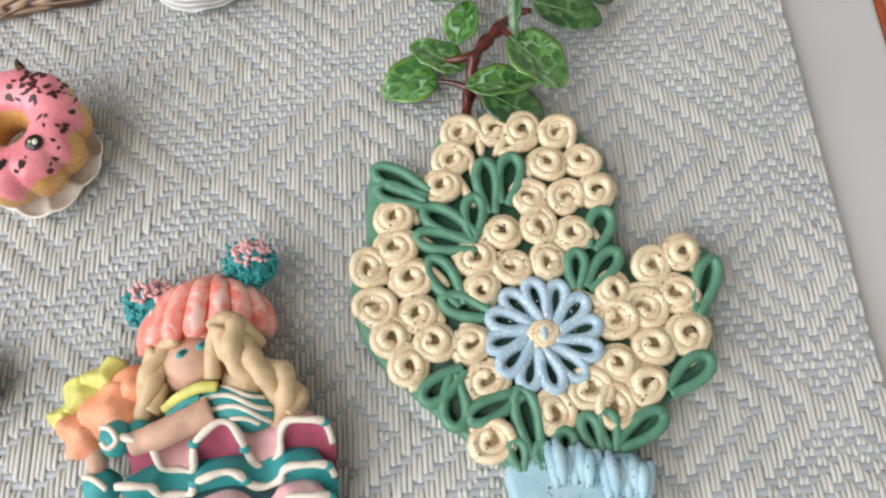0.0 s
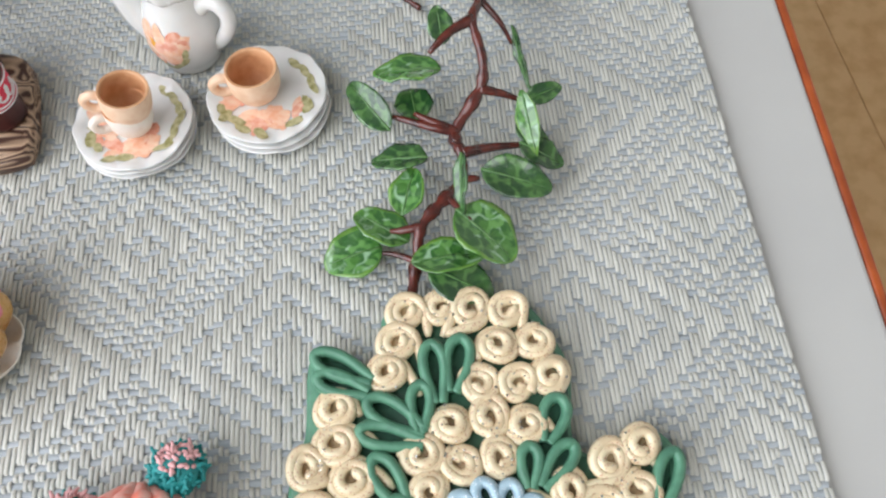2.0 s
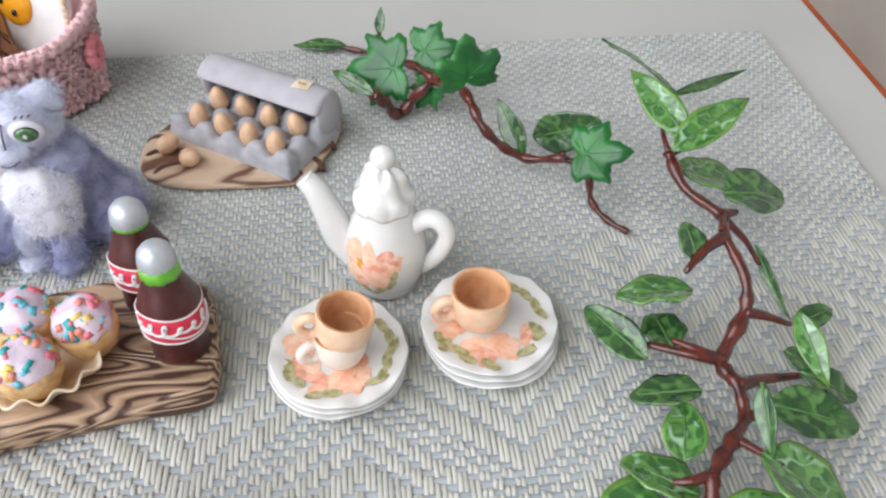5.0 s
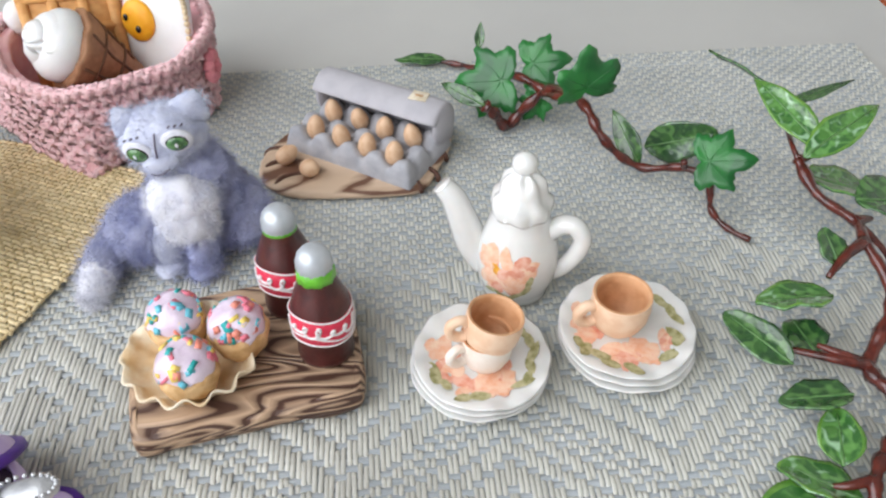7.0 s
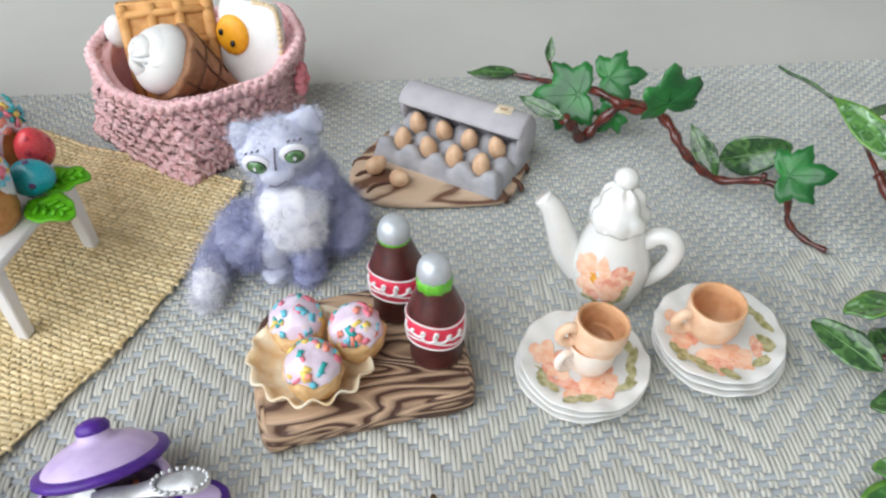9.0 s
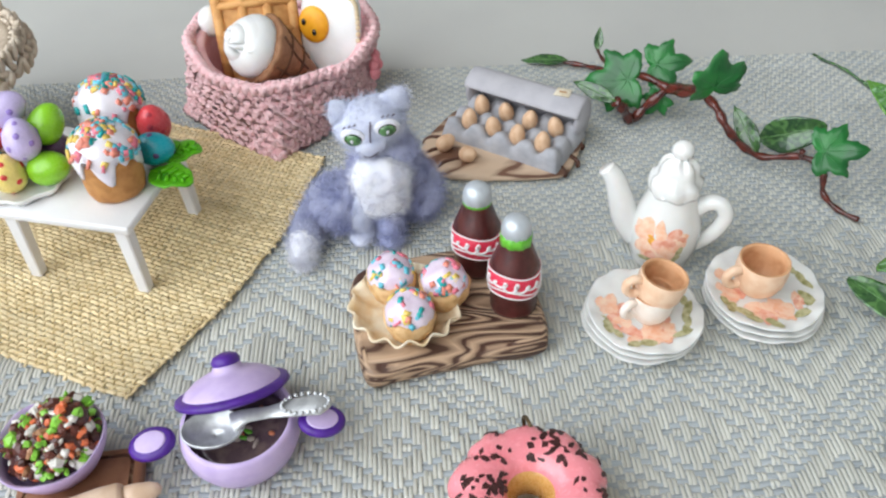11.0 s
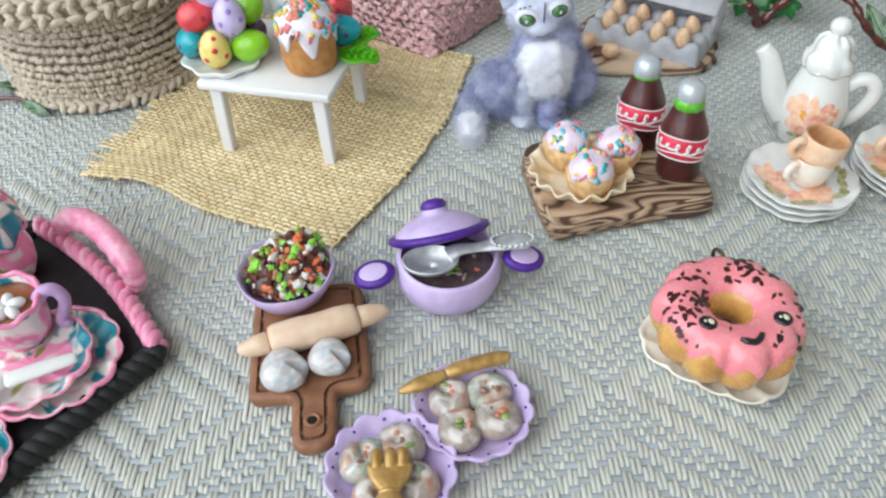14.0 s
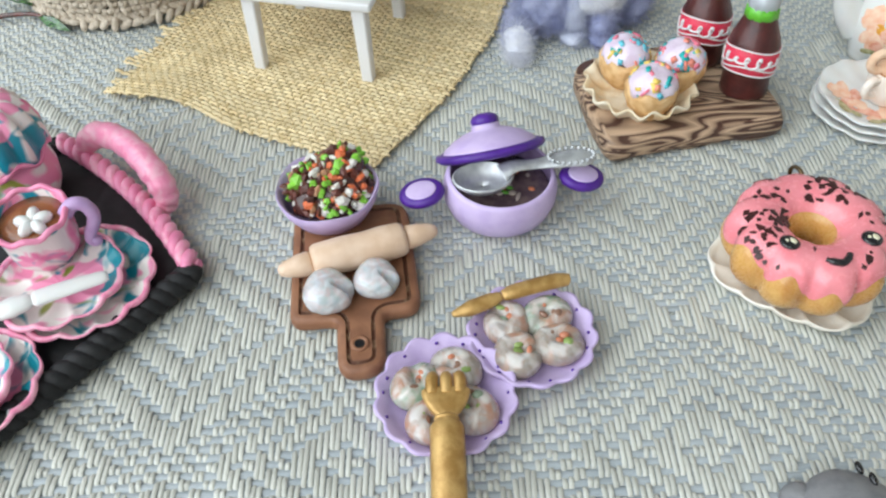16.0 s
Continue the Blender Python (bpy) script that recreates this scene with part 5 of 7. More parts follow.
    g.slab([(-1.9, -1.6), (1.9, -1.4), (1.8, 1.6), (-1.8, 1.5)], 0, 0.3, 0, 0.1)
    tg = g.obj("tag", M_paper, lid, "small cream paper tag")
    tg.matrix_local = pose(9.2 * MM, (hd - 2.6) * MM, 12.3 * MM, 4, 0, 6)
    g = Geo()
    g.slab([(-0.9, -0.35), (0.9, -0.3), (0.9, 0.35), (-0.9, 0.3)], 0.3, 0.42, 0, 0.05)
    g.obj("tag_mark", material("tag_ink", lin(190, 150, 110), rough=0.7), tg)
    eggs = [(-9.9, 2.0), (-3.3, 2.2), (3.3, 1.9), (9.9, 2.2), (-9.7, -4.8), (-3.2, -4.9), (3.3, -5.0), (9.7, -4.8)]
    R = 1.27 * np.array(Matrix.Rotation(radians(-37), 2))
    rng = np.random.default_rng(2)
    for k, (x, y) in enumerate(eggs):
        p = R @ np.array((x, y)) + np.array((17.6, 101.4))
        g = Geo()
        g.ball((0, 0, 0), (2.45, 2.45, 3.5), 0, 16, 11, egg=0.16)
        ob = g.obj("egg", M_egg)
        ob.matrix_world = pose(p[0] * MM, p[1] * MM, (2.8 + 6.2) * MM, rng.uniform(-14, 14), rng.uniform(-14, 14), 0)
        tagged(ob, "small brown clay egg sitting in the grey carton", "egg", "eggs in the carton")
    for x, y, a in ((1.8, 91.0, 35), (-4.1, 97.8, 110)):
        g = Geo()
        g.ball((0, 0, 0), (2.5, 2.5, 3.2), 0, 16, 11, egg=0.16)
        ob = g.obj("egg", M_egg)
        ob.matrix_world = pose(x * MM, y * MM, 5.2 * MM, 62, 0, a)
        tagged(ob, "small brown clay egg lying loose on the wood slice", "egg")


build_carton()


# ---- pink crocheted basket and its contents ----
M_pinkw = material("pink_yarn", lin(255, 216, 218), lin(250, 200, 204), grain=0.5, fine=5, rough=0.85, bump=0.5, each=0.07, spec=0.2)
M_pink_in = material("pink_yarn_lining", lin(255, 208, 211), lin(246, 190, 196), grain=0.4, fine=4, rough=0.9, bump=0.5)
M_wafer = material("wafer_tan", lin(222, 168, 104), lin(204, 146, 84), grain=0.4, fine=3, rough=0.6, bump=0.3)
M_cone = material("cone_brown", lin(166, 120, 86), lin(138, 96, 66), grain=0.4, fine=3, rough=0.6, bump=0.3)
M_cream_w = material("white_cream", (0.80, 0.80, 0.79), (0.77, 0.77, 0.76), grain=0.3, rough=0.35, sss=0.1)
M_yolk = material("yolk_orange", lin(246, 176, 40), lin(236, 158, 24), grain=0.3, rough=0.45)


def yarn(g, pts, r, slot=0, twist=2.2):
    """A short piece of two-ply yarn through the points."""
    p = smooth_line(pts, 4)
    tang = np.gradient(p, axis=0)
    for side in (0.0, math.pi):
        q = []
        for k in range(len(p)):
            F = frame_of(tang[k])
            a = side + twist * k
            q.append(p[k] + 0.5 * r * (math.cos(a) * F[:, 0] + math.sin(a) * F[:, 1]))
        taper = np.full(len(p), 0.68 * r)
        taper[0] = taper[-1] = 0.4 * r
        g.tube(q, taper, 5, slot)


def stitches(g, path_at, rows, cols, r, rng, slot=0):
    """Rows of crochet loops of plied yarn; path_at(u, v) gives a place and the outward way."""
    for j in range(rows):
        for i in range(cols):
            u, v = (i + 0.5 * (j % 2) + rng.uniform(-0.1, 0.1)) / cols, (j + 0.5) / rows
            du, dv = 0.5 / cols, 0.62 / rows
            lift = rng.uniform(0.6, 1.0)
            for sgn in (-1, 1):
                way = []
                for fu, fv, fl in ((sgn * 1.0, 0.8, 0.0), (sgn * 0.75, 0.1, 1.0), (sgn * 0.25, -0.7, 1.0), (0.0, -1.0, 0.2)):
                    p, n = path_at(u + du * fu, min(1.0, max(0.0, v + dv * fv)))
                    way.append(p + n * lift * fl + rng.normal(0, 0.12, 3))
                yarn(g, way, r * rng.uniform(0.85, 1.15), slot)


def build_basket():
    cx, cy = -54.0, 133.0
    b = thing("crochet_basket", cx, cy, 0, 0, "square pink crocheted basket holding felt treats", "basket")
    rng = np.random.default_rng(6)

    def ring(u, v):
        """A square foot with a corner to the front that opens to a rounder rim."""
        a = TAU * u - math.pi / 2
        foot = 30.0 / (abs(math.cos(a)) + abs(math.sin(a))) ** 0.95
        c, s = math.cos(a), math.sin(a)
        e = v ** 0.8
        x = (1 - e) * foot * c + e * (30.0 if c > 0 else 24.5) * c - 1.5 * (1 - e)
        y = (1 - e) * (foot * s - 1.0) + e * (24.5 * s + 0.5)
        return np.array((x, y, 1.5 + (21.5 + 3.2 * c * c - 2.6 * max(0.0, -s) + 1.0 * math.sin(3 * a)) * v))

    def at(u, v):
        p = ring(u, v)
        t = ring(u + 0.004, v) - ring(u - 0.004, v)
        n = np.array((t[1], -t[0], 0.0))
        return p, n / (np.linalg.norm(n) + 1e-9)
    g = Geo()
    us = np.arange(64) / 64
    outer = [np.array([ring(u, v) + at(u, v)[1] * 1.35 for u in us]) for v in np.linspace(0, 1, 8)]
    inner = [np.array([ring(u, v) - at(u, v)[1] * 3.0 for u in us]) for v in np.linspace(1, 0.02, 8)]
    g.grid(outer + inner, 0, True, (True, True))
    g.obj("wall", M_pink_in, b)
    g = Geo()
    stitches(g, at, 8, 40, 1.75, rng)
    tagged(g.obj("stitches", M_pinkw, b, "plump pink crochet stitches"), kind="stuff")
    g = Geo()
    for i in range(66):
        u = i / 66
        p, n = at(u, 1.0)
        T = frame_of(ring(u + 0.01, 1) - ring(u - 0.01, 1), (0, 0, 1))
        q = p + n * (0.6 + 0.5 * math.sin(i * 0.9)) + np.array((0, 0, 0.9 + 0.6 * math.sin(i * 0.37)))
        for turn in (30, -34):
            W = T @ rot("X", turn)
            yarn(g, [q - W[:, 2] * 2.3, q + n * 0.9 + np.array((0, 0, 0.5)), q + W[:, 2] * 2.3], 1.6, 0)
    tagged(g.obj("rim", M_pinkw, b, "rolled pink rim"), kind="stuff")
    # small crocheted rosette on the side
    rose = material("rose_yarn", lin(240, 156, 164), lin(222, 128, 140), grain=0.5, fine=5, rough=0.85, bump=0.5)
    g = Geo()
    g.ball((31.8, -6, 16.7), (1.7, 1.7, 1.7), 0, 9, 7)
    ros = g.obj("rosette", rose, b, "darker pink rosette")
    for k in range(9):
        a = TAU * k / 9
        g = Geo()
        g.ball((30.8 + 0.4 * math.cos(a), -6.0 + 2.8 * math.cos(a), 16.7 + 3.4 * math.sin(a)), (1.7, 1.6, 1.7), 0, 9, 7)
        g.obj("petal", rose, ros)

    # square waffle
    w = thing("waffle", -58.6, 132.5, 5.4, 4, "tan square waffle standing in the pink basket", "waffle", rx=-14)
    w.scale = (1.2, 1.0, 1.0)
    g = Geo()
    g.slab([(-10.5, -2), (10.5, -2), (11, -1.4), (11, 1.4), (10.5, 2), (-10.5, 2), (-11, 1.4), (-11, -1.4)], 0, 33, 0, 1.0)
    g.obj("slab", M_wafer, w)
    for i in range(4):
        for axis in (0, 1):
            g = Geo()
            if axis:
                g.tube([(-10.6, -2.2, 4 + 8.6 * i), (10.6, -2.2, 4 + 8.6 * i)], 1.25, 8)
            else:
                g.tube([(-9.6 + 6.4 * i, -2.2, 0.6), (-9.6 + 6.4 * i, -2.2, 32.4)], 1.25, 8)
            g.obj("rib", M_wafer, w)
    # cone with a swirl of cream, lying
    c = thing("ice_cream_cone", -57.0, 123.6, 26.4, 0, "brown waffle cone with a swirl of white cream", "ice cream cone")
    c.scale = (1.28, 1.28, 1.28)
    way = np.array((-0.70, -0.30, 0.58))
    F = frame_of(way)
    g = Geo()
    g.lathe([(0.8, -16), (3.0, -11.5), (5.6, -6), (8.2, -0.6), (8.6, 0.4), (7.8, 0.8)], 30, turn=F, wave=lambda a, r, z: (r * (1 + 0.02 * np.cos(10 * a)), z + (0.5 * np.cos(9 * a) if z > -1 else 0)))
    cb = g.obj("cone", M_cone, c, "brown checked cone")
    dark = material("cone_dark", lin(104, 68, 46), rough=0.7)
    for k in range(7):
        a = TAU * k / 7
        g = Geo()
        g.tube(np.array([(r * math.cos(a + 0.06 * z), r * math.sin(a + 0.06 * z), z) for r, z in ((3.1, -11.5), (5.7, -6), (8.3, -0.6))]) @ F.T, 0.3, 5)
        g.obj("check", dark, cb)
    for r, z in ((4.3, -9), (6.6, -4)):
        g = Geo()
        g.tube(np.array([(r * 1.01 * math.cos(a), r * 1.01 * math.sin(a), z) for a in np.arange(24) * TAU / 24]) @ F.T, 0.3, 5, closed=True)
        g.obj("check", dark, cb)
    g = Geo()
    pts = []
    rad = []
    for s in np.linspace(0, 1, 60):
        a = TAU * 1.8 * s
        r = 2.4 * (1 - s) ** 0.7
        pts.append((r * math.cos(a), r * math.sin(a), 2.4 + 6.6 * s))
        rad.append(4.6 * (1 - s) ** 0.6 + 0.5)
    g.tube(np.array(pts) @ F.T, rad, 12)
    g.ball(F @ np.array((0, 0, 2.4)), (7.6, 7.6, 5.6), 0, 24, 14, F)
    g.obj("cream_swirl", M_cream_w, c, "white cream swirl")
    # toast with a fried egg
    t = thing("egg_toast", -38.0, 129.5, 4.6, -26, "white toast slice with an orange fried egg yolk", "toast", rx=-12)
    g = Geo()
    o = smooth_line([(-9, 0), (9, 0), (10, 4), (10, 26), (8.5, 33), (3, 34), (0, 33.4), (-3, 34), (-8.5, 33), (-10, 26), (-10, 4)], 4, True)
    g.slab(o, -1.8, 1.8, 0, 1.2, turn=rot("X", 90))
    sl = g.obj("slice", M_cream_w, t, "white slice")
    g = Geo()
    for p in smooth_line([(9.4, 2), (9.8, 14), (9.6, 26), (8, 32.4), (2, 33.4)], 6):
        g.ball((p[0], -1.2, p[1]), (0.8, 0.8, 0.9), 0, 8, 6)
    g.obj("crust", material("crust_cream", lin(226, 206, 170), rough=0.7), sl, "cream stitched edge")
    g = Geo()
    g.ball((-5.0, -2.0, 23.5), (5.2, 2.0, 5.8), 0, 24, 12)
    yk = g.obj("yolk", M_yolk, sl, "orange yolk")
    for x, z in ((-4.0, 21.6), (-7.6, 24.4)):
        g = Geo()
        g.ball((x, -3.9, z), (0.8, 0.5, 1.0), 0, 12, 8)
        g.obj("bead", M_black, t)
    e = Geo()
    e.ball((0, 0, 0), (4, 4, 5), 0, 16, 12)
    ob = e.obj("felt_egg", M_cream_w)
    ob.location = (-73.5 * MM, 140 * MM, 28.5 * MM)
    tagged(ob, "white egg tucked in the pink basket", "egg")


build_basket()


# ---- knitted taupe basket at the back ----
M_taupe = material("taupe_yarn", lin(214, 201, 184), lin(192, 178, 160), grain=0.4, fine=5, rough=0.9, bump=0.5, each=0.12, spec=0.2)
# darker copy of the yarn: shade behind the stitches put into the colour
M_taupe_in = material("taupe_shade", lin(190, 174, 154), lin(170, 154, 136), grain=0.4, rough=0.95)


def build_knit():
    b = thing("knitted_basket", -160, 110, 0, 0, "taupe hand-knitted basket with a rolled brim", "basket")
    rng = np.random.default_rng(9)
    prof = smooth_line([(26.0, 1.5), (28.4, 6), (29, 14), (28.5, 24), (29, 31), (33, 37), (39, 39.5)], 4)

    def at(u, v):
        a = TAU * u
        r, z = (np.interp(v * (len(prof) - 1), np.arange(len(prof)), prof[:, c]) for c in (0, 1))
        return np.array((r * math.cos(a), r * 0.84 * math.sin(a), z)), np.array((math.cos(a), math.sin(a), 0.0))
    g = Geo()
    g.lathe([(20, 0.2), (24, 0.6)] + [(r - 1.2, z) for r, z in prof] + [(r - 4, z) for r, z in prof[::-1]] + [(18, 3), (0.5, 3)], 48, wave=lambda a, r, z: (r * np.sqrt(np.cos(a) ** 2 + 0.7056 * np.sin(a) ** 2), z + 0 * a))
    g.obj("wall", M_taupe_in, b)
    g = Geo()
    rows, cols = 21, 64
    for j in range(rows):
        for i in range(cols):
            p, n = at(i / cols, (j + 0.5) / rows)
            q, _ = at((i + 0.5) / cols, (j + 0.5) / rows)
            r, _ = at((i + 1) / cols, (j + 0.5) / rows)
            dz = np.array((0, 0, 0.75))
            for a, c in ((p, q), (r, q)):
                g.tube(np.array([a + dz + n * 0.1, (a + c) / 2 + n * 0.75, c - dz + n * 0.1]) + rng.normal(0, 0.2, 3), [0.75, 1.15, 0.7], 5)
    tagged(g.obj("stitches", M_taupe, b, "rows of taupe knit stitches"), kind="stuff")
    g = Geo()
    for zc, rr, big in ((3.4, 29.2, 3.0), (37.2, 40.5, 3.0), (41.0, 39.0, 3.2)):
        # coarse loops round the foot and the brim
        for i in range(60):
            a = TAU * i / 60
            pos = np.array((rr * math.cos(a), rr * 0.84 * math.sin(a), zc + rng.uniform(-0.4, 0.4)))
            T = frame_of((-math.sin(a), math.cos(a), 0)) @ rot("X", 30 + rng.uniform(-40, 40)) @ rot("Y", rng.uniform(-25, 25))
            g.ball(pos, (1.0, 1.15, big * 0.9), 0, 8, 6, T)
            g.ball(pos + np.array((0.9 * math.cos(a), 0.9 * math.sin(a), -1.3)), (1.0, 1.2, big * 0.8), 0, 8, 6, T @ rot("X", -70))
    tagged(g.obj("brim", M_taupe, b, "coarse looped brim"), kind="stuff")
    e = Geo()
    e.tube(smooth_line([(-8, -6, 0), (0, -9, 2), (9, -8, 1), (14, -2, 0)], 5), 3.2, 10)
    ob = e.obj("felt_toy", [material("teal_felt", lin(30, 130, 140), rough=0.8)])
    ob.location = (-162 * MM, 112 * MM, 37 * MM)
    tagged(ob, "teal felt toy in the taupe basket", "toy")


build_knit()

# ---- white table with Easter food ----
M_tabw = material("white_wood_paint", (0.80, 0.80, 0.80), (0.77, 0.77, 0.78), grain=0.15, fine=2, rough=0.4, bump=0.1)
M_cake = material("cake_brown", lin(198, 142, 82), lin(176, 118, 62), grain=0.4, fine=3, rough=0.7, bump=0.5)
M_glaze = material("white_glaze", lin(236, 232, 240), lin(226, 222, 234), grain=0.3, fine=2, rough=0.2, bump=0.1, coat=0.3)
TH = 24.5


def build_easter():
    t = thing("small_table", -97.2, 70.0, 1.2, -18, "small white painted square table on the burlap", "table")
    g = Geo()
    box_mesh(g, -18.6, 18.3, -17.8, 18.0, 21.0, 23.2, 0, 0.5)
    g.obj("tabletop", M_tabw, t)
    g = Geo()
    for s in (-1, 1):
        box_mesh(g, -14.2, 14.2, s * 14.6 - 0.6, s * 14.6 + 0.6, 19.4, 21.0, 0, 0.2)
    g.obj("apron", M_tabw, t)
    for sx in (-1, 1):
        for sy in (-1, 1):
            g = Geo()
            rings = []
            for z, q in ((0, 1.5), (21.1, 1.8)):
                k = 1 + 0.04 * (21.1 - z) / 21.1
                c = np.array((sx * 14.5 * k, sy * 14.5 * k))
                rings.append(np.array([(c[0] + a * q, c[1] + d * q, z) for a, d in ((-1, -0.8), (-0.8, -1), (0.8, -1), (1, -0.8), (1, 0.8), (0.8, 1), (-0.8, 1), (-1, 0.8))]))
            g.grid(rings, 0, True, (True, True))
            g.obj("leg", M_tabw, t, smooth=False)
    rng = np.random.default_rng(31)
    for x, y, h, rad in ((-89.9, 63.4, 18.6, 7.3), (-92.6, 84.6, 18.2, 7.6)):
        c = thing("easter_cake", x, y, TH, rng.uniform(0, 90), "brown Easter cake with dripping white glaze and sprinkles", "cake", "Easter cakes")
        g = Geo()
        g.lathe([(rad * 0.78, 0), (rad * 0.9, 0.4), (rad * 0.98, 2.5), (rad, 8), (rad * 1.02, 10.5), (rad * 0.9, 12)], 36, wave=lambda a, r, z: (r * (1 + 0.012 * np.cos(9 * a + z)), z + 0 * a))
        g.obj("cake_body", M_cake, c, "brown baked side")
        g = Geo()
        drip = lambda a: 2.4 * np.cos(5 * a + x) + 1.6 * np.cos(8 * a + 1.0) + 0.8 * np.cos(13 * a)
        g.lathe([(rad * 0.99, h * 0.50), (rad * 1.06, h * 0.52), (rad * 1.08, h * 0.60)] + [(rad * 1.09 * math.cos(b), h * (0.62 + 0.38 * math.sin(b))) for b in (0.15, 0.4, 0.65, 0.9, 1.15, 1.38, 1.54)], 72,
                wave=lambda a, r, z: (r * (1 + 0.03 * np.cos(3 * a + z) + 0.015 * np.cos(7 * a)), z + (drip(a) if z < h * 0.55 else drip(a) * 0.5 if z < h * 0.7 else 0)))
        gl = g.obj("glaze", M_glaze, c, "white dripping glaze")
        g = Geo()
        sprinkles(g, rng, 78, (0, 0, h * 0.62), (rad * 1.11, rad * 1.11, h * 0.385), 0.0, 1.05)
        sprinkles(g, rng, 30, (0, 0, h * 0.60), (rad * 0.8, rad * 0.8, h * 0.43), 0.7, 1.2)
        tagged(g.obj("sprinkle_layer", M_spr, gl, "pastel sprinkles"), kind="stuff")
    p = thing("egg_stand", -113.4, 69.4, TH, 0, "white scalloped dish holding painted eggs", "dish")
    g = Geo()
    g.lathe([(8, 0.05), (10.0, 0.1), (11.2, 1.4), (11.4, 2.2), (10.9, 2.3), (9.6, 1.0), (0.4, 0.9)], 60, wave=lambda a, r, z: (r * (1 + 0.05 * np.cos(9 * a)), z + 0 * a))
    g.obj("dish", M_china, p)
    cols = {"lavender": (204, 190, 232), "red": (222, 72, 80), "teal": (24, 160, 176), "yellow": (246, 222, 130), "green": (140, 204, 40), "violet": (84, 50, 90)}
    dots = {"lavender": (156, 130, 206), "red": (180, 40, 60), "teal": (90, 60, 110), "yellow": (220, 60, 60), "green": (190, 200, 30), "violet": (60, 40, 70)}
    mats = {k: material("egg_" + k, lin(*v), rough=0.28, coat=0.3, grain=0.3) for k, v in cols.items()}
    dmat = {k: material("dot_" + k, lin(*v), rough=0.35) for k, v in dots.items()}
    rows = [("teal", -121.6, 71.0, 29.4, 70, 20), ("yellow", -114.6, 65.0, 30.4, 10, 10), ("green", -105.4, 66.6, 29.8, 72, 80), ("violet", -106, 75, 29.4, 60, 10), ("red", -119.0, 72.6, 36.2, 68, 95),
            ("lavender", -109.8, 68.4, 37.4, -14, 12), ("green", -105.4, 74.4, 37.4, 40, 130), ("lavender", -113.6, 75.0, 42.0, 60, 100), ("teal", -111, 77, 31, 60, 0)]
    for k, (c, x, y, z, tilt, turn) in enumerate(rows):
        easter_egg(c, x, y, z, tilt, turn, mats, dmat, "glossy %s painted clay egg in the egg dish" % c, "painted eggs")
    easter_egg("teal", -81.0, 71.6, 29.6, 78, 75, mats, dmat, "teal dotted clay egg lying beside a green leaf", "painted eggs")
    easter_egg("red", -82.0, 80.2, 31.6, 12, 0, mats, dmat, "red clay egg standing behind a teal egg", "painted eggs")
    lf = thing("clay_leaf", -80.4, 69.6, TH + 0.2, 0, "bright green ridged clay leaf under the eggs", "leaf")
    M_br = material("bright_leaf", lin(112, 204, 30), lin(90, 180, 20), grain=0.3, rough=0.35)
    for dx, dy, a, L in ((1, -2, -28, 12), (1, 4, 14, 12)):
        g = Geo()
        leaf_mesh(g, L, 10, OVAL, 0.1, 0.02, 3)
        for s in (-1, 1):
            for q in (0.25, 0.42, 0.6, 0.76):
                g.tube([(L * q, 0, 0.5), (L * (q + 0.14), s * 3.6 * (1.1 - q), 0.9)], 0.5, 5)
        o = g.obj("blade", [M_br, M_br], lf)
        o.matrix_local = pose(dx * MM - 0.003, dy * MM, 0.0009, 0, 0, a)


def easter_egg(c, x, y, z, tilt, turn, mats, dmat, label, group):
    e = thing("painted_egg", x, y, z, turn, label, "egg", group, rx=tilt)
    g = Geo()
    g.ball((0, 0, 0), (4.2, 4.2, 5.4), 0, 22, 15, egg=0.13)
    g.obj("shell", mats[c], e)
    for a, q in ((-90, 0.4), (-50, -0.1), (-130, -0.2), (-90, -0.75), (10, 0.3), (180, 0.4), (90, 0.1), (-80, 0.9)):
        g = Geo()
        s = math.sqrt(1 - min(q * q, 0.99))
        k = 1 - 0.13 * q
        r = 1.15 if c != "green" else 0.8
        g.ball((4.2 * k * s * 0.79 * math.cos(radians(a)), 4.2 * k * s * 0.79 * math.sin(radians(a)), 5.4 * q * 0.8), (r, r, r), 0, 10, 7)
        o = g.obj("dot", dmat[c], e)


build_easter()

# ---- lavender pot with lid and spoon ----
M_lav = material("lavender_clay", lin(206, 186, 226), lin(194, 172, 218), grain=0.25, fine=3, rough=0.42, bump=0.12)
M_vio = material("violet_clay", lin(84, 38, 150), lin(70, 30, 130), grain=0.3, fine=3, rough=0.4, bump=0.15)
# the pot's lavender darkened, with the shade of its hollow in the colour
M_lav_shade = material("lavender_shaded_inside", lin(176, 152, 196), lin(150, 126, 170), grain=0.3, rough=0.5)
M_soup = material("soup_resin", lin(96, 78, 84), lin(128, 108, 104), grain=0.35, fine=2, rough=0.08, coat=0.8)
M_steel = material("silver_spoon", lin(206, 208, 210), lin(184, 186, 190), grain=0.5, fine=2.5, rough=0.4, metal=0.6, bump=0.15)
M_greenbit = material("herb_green", lin(110, 190, 60), rough=0.4)


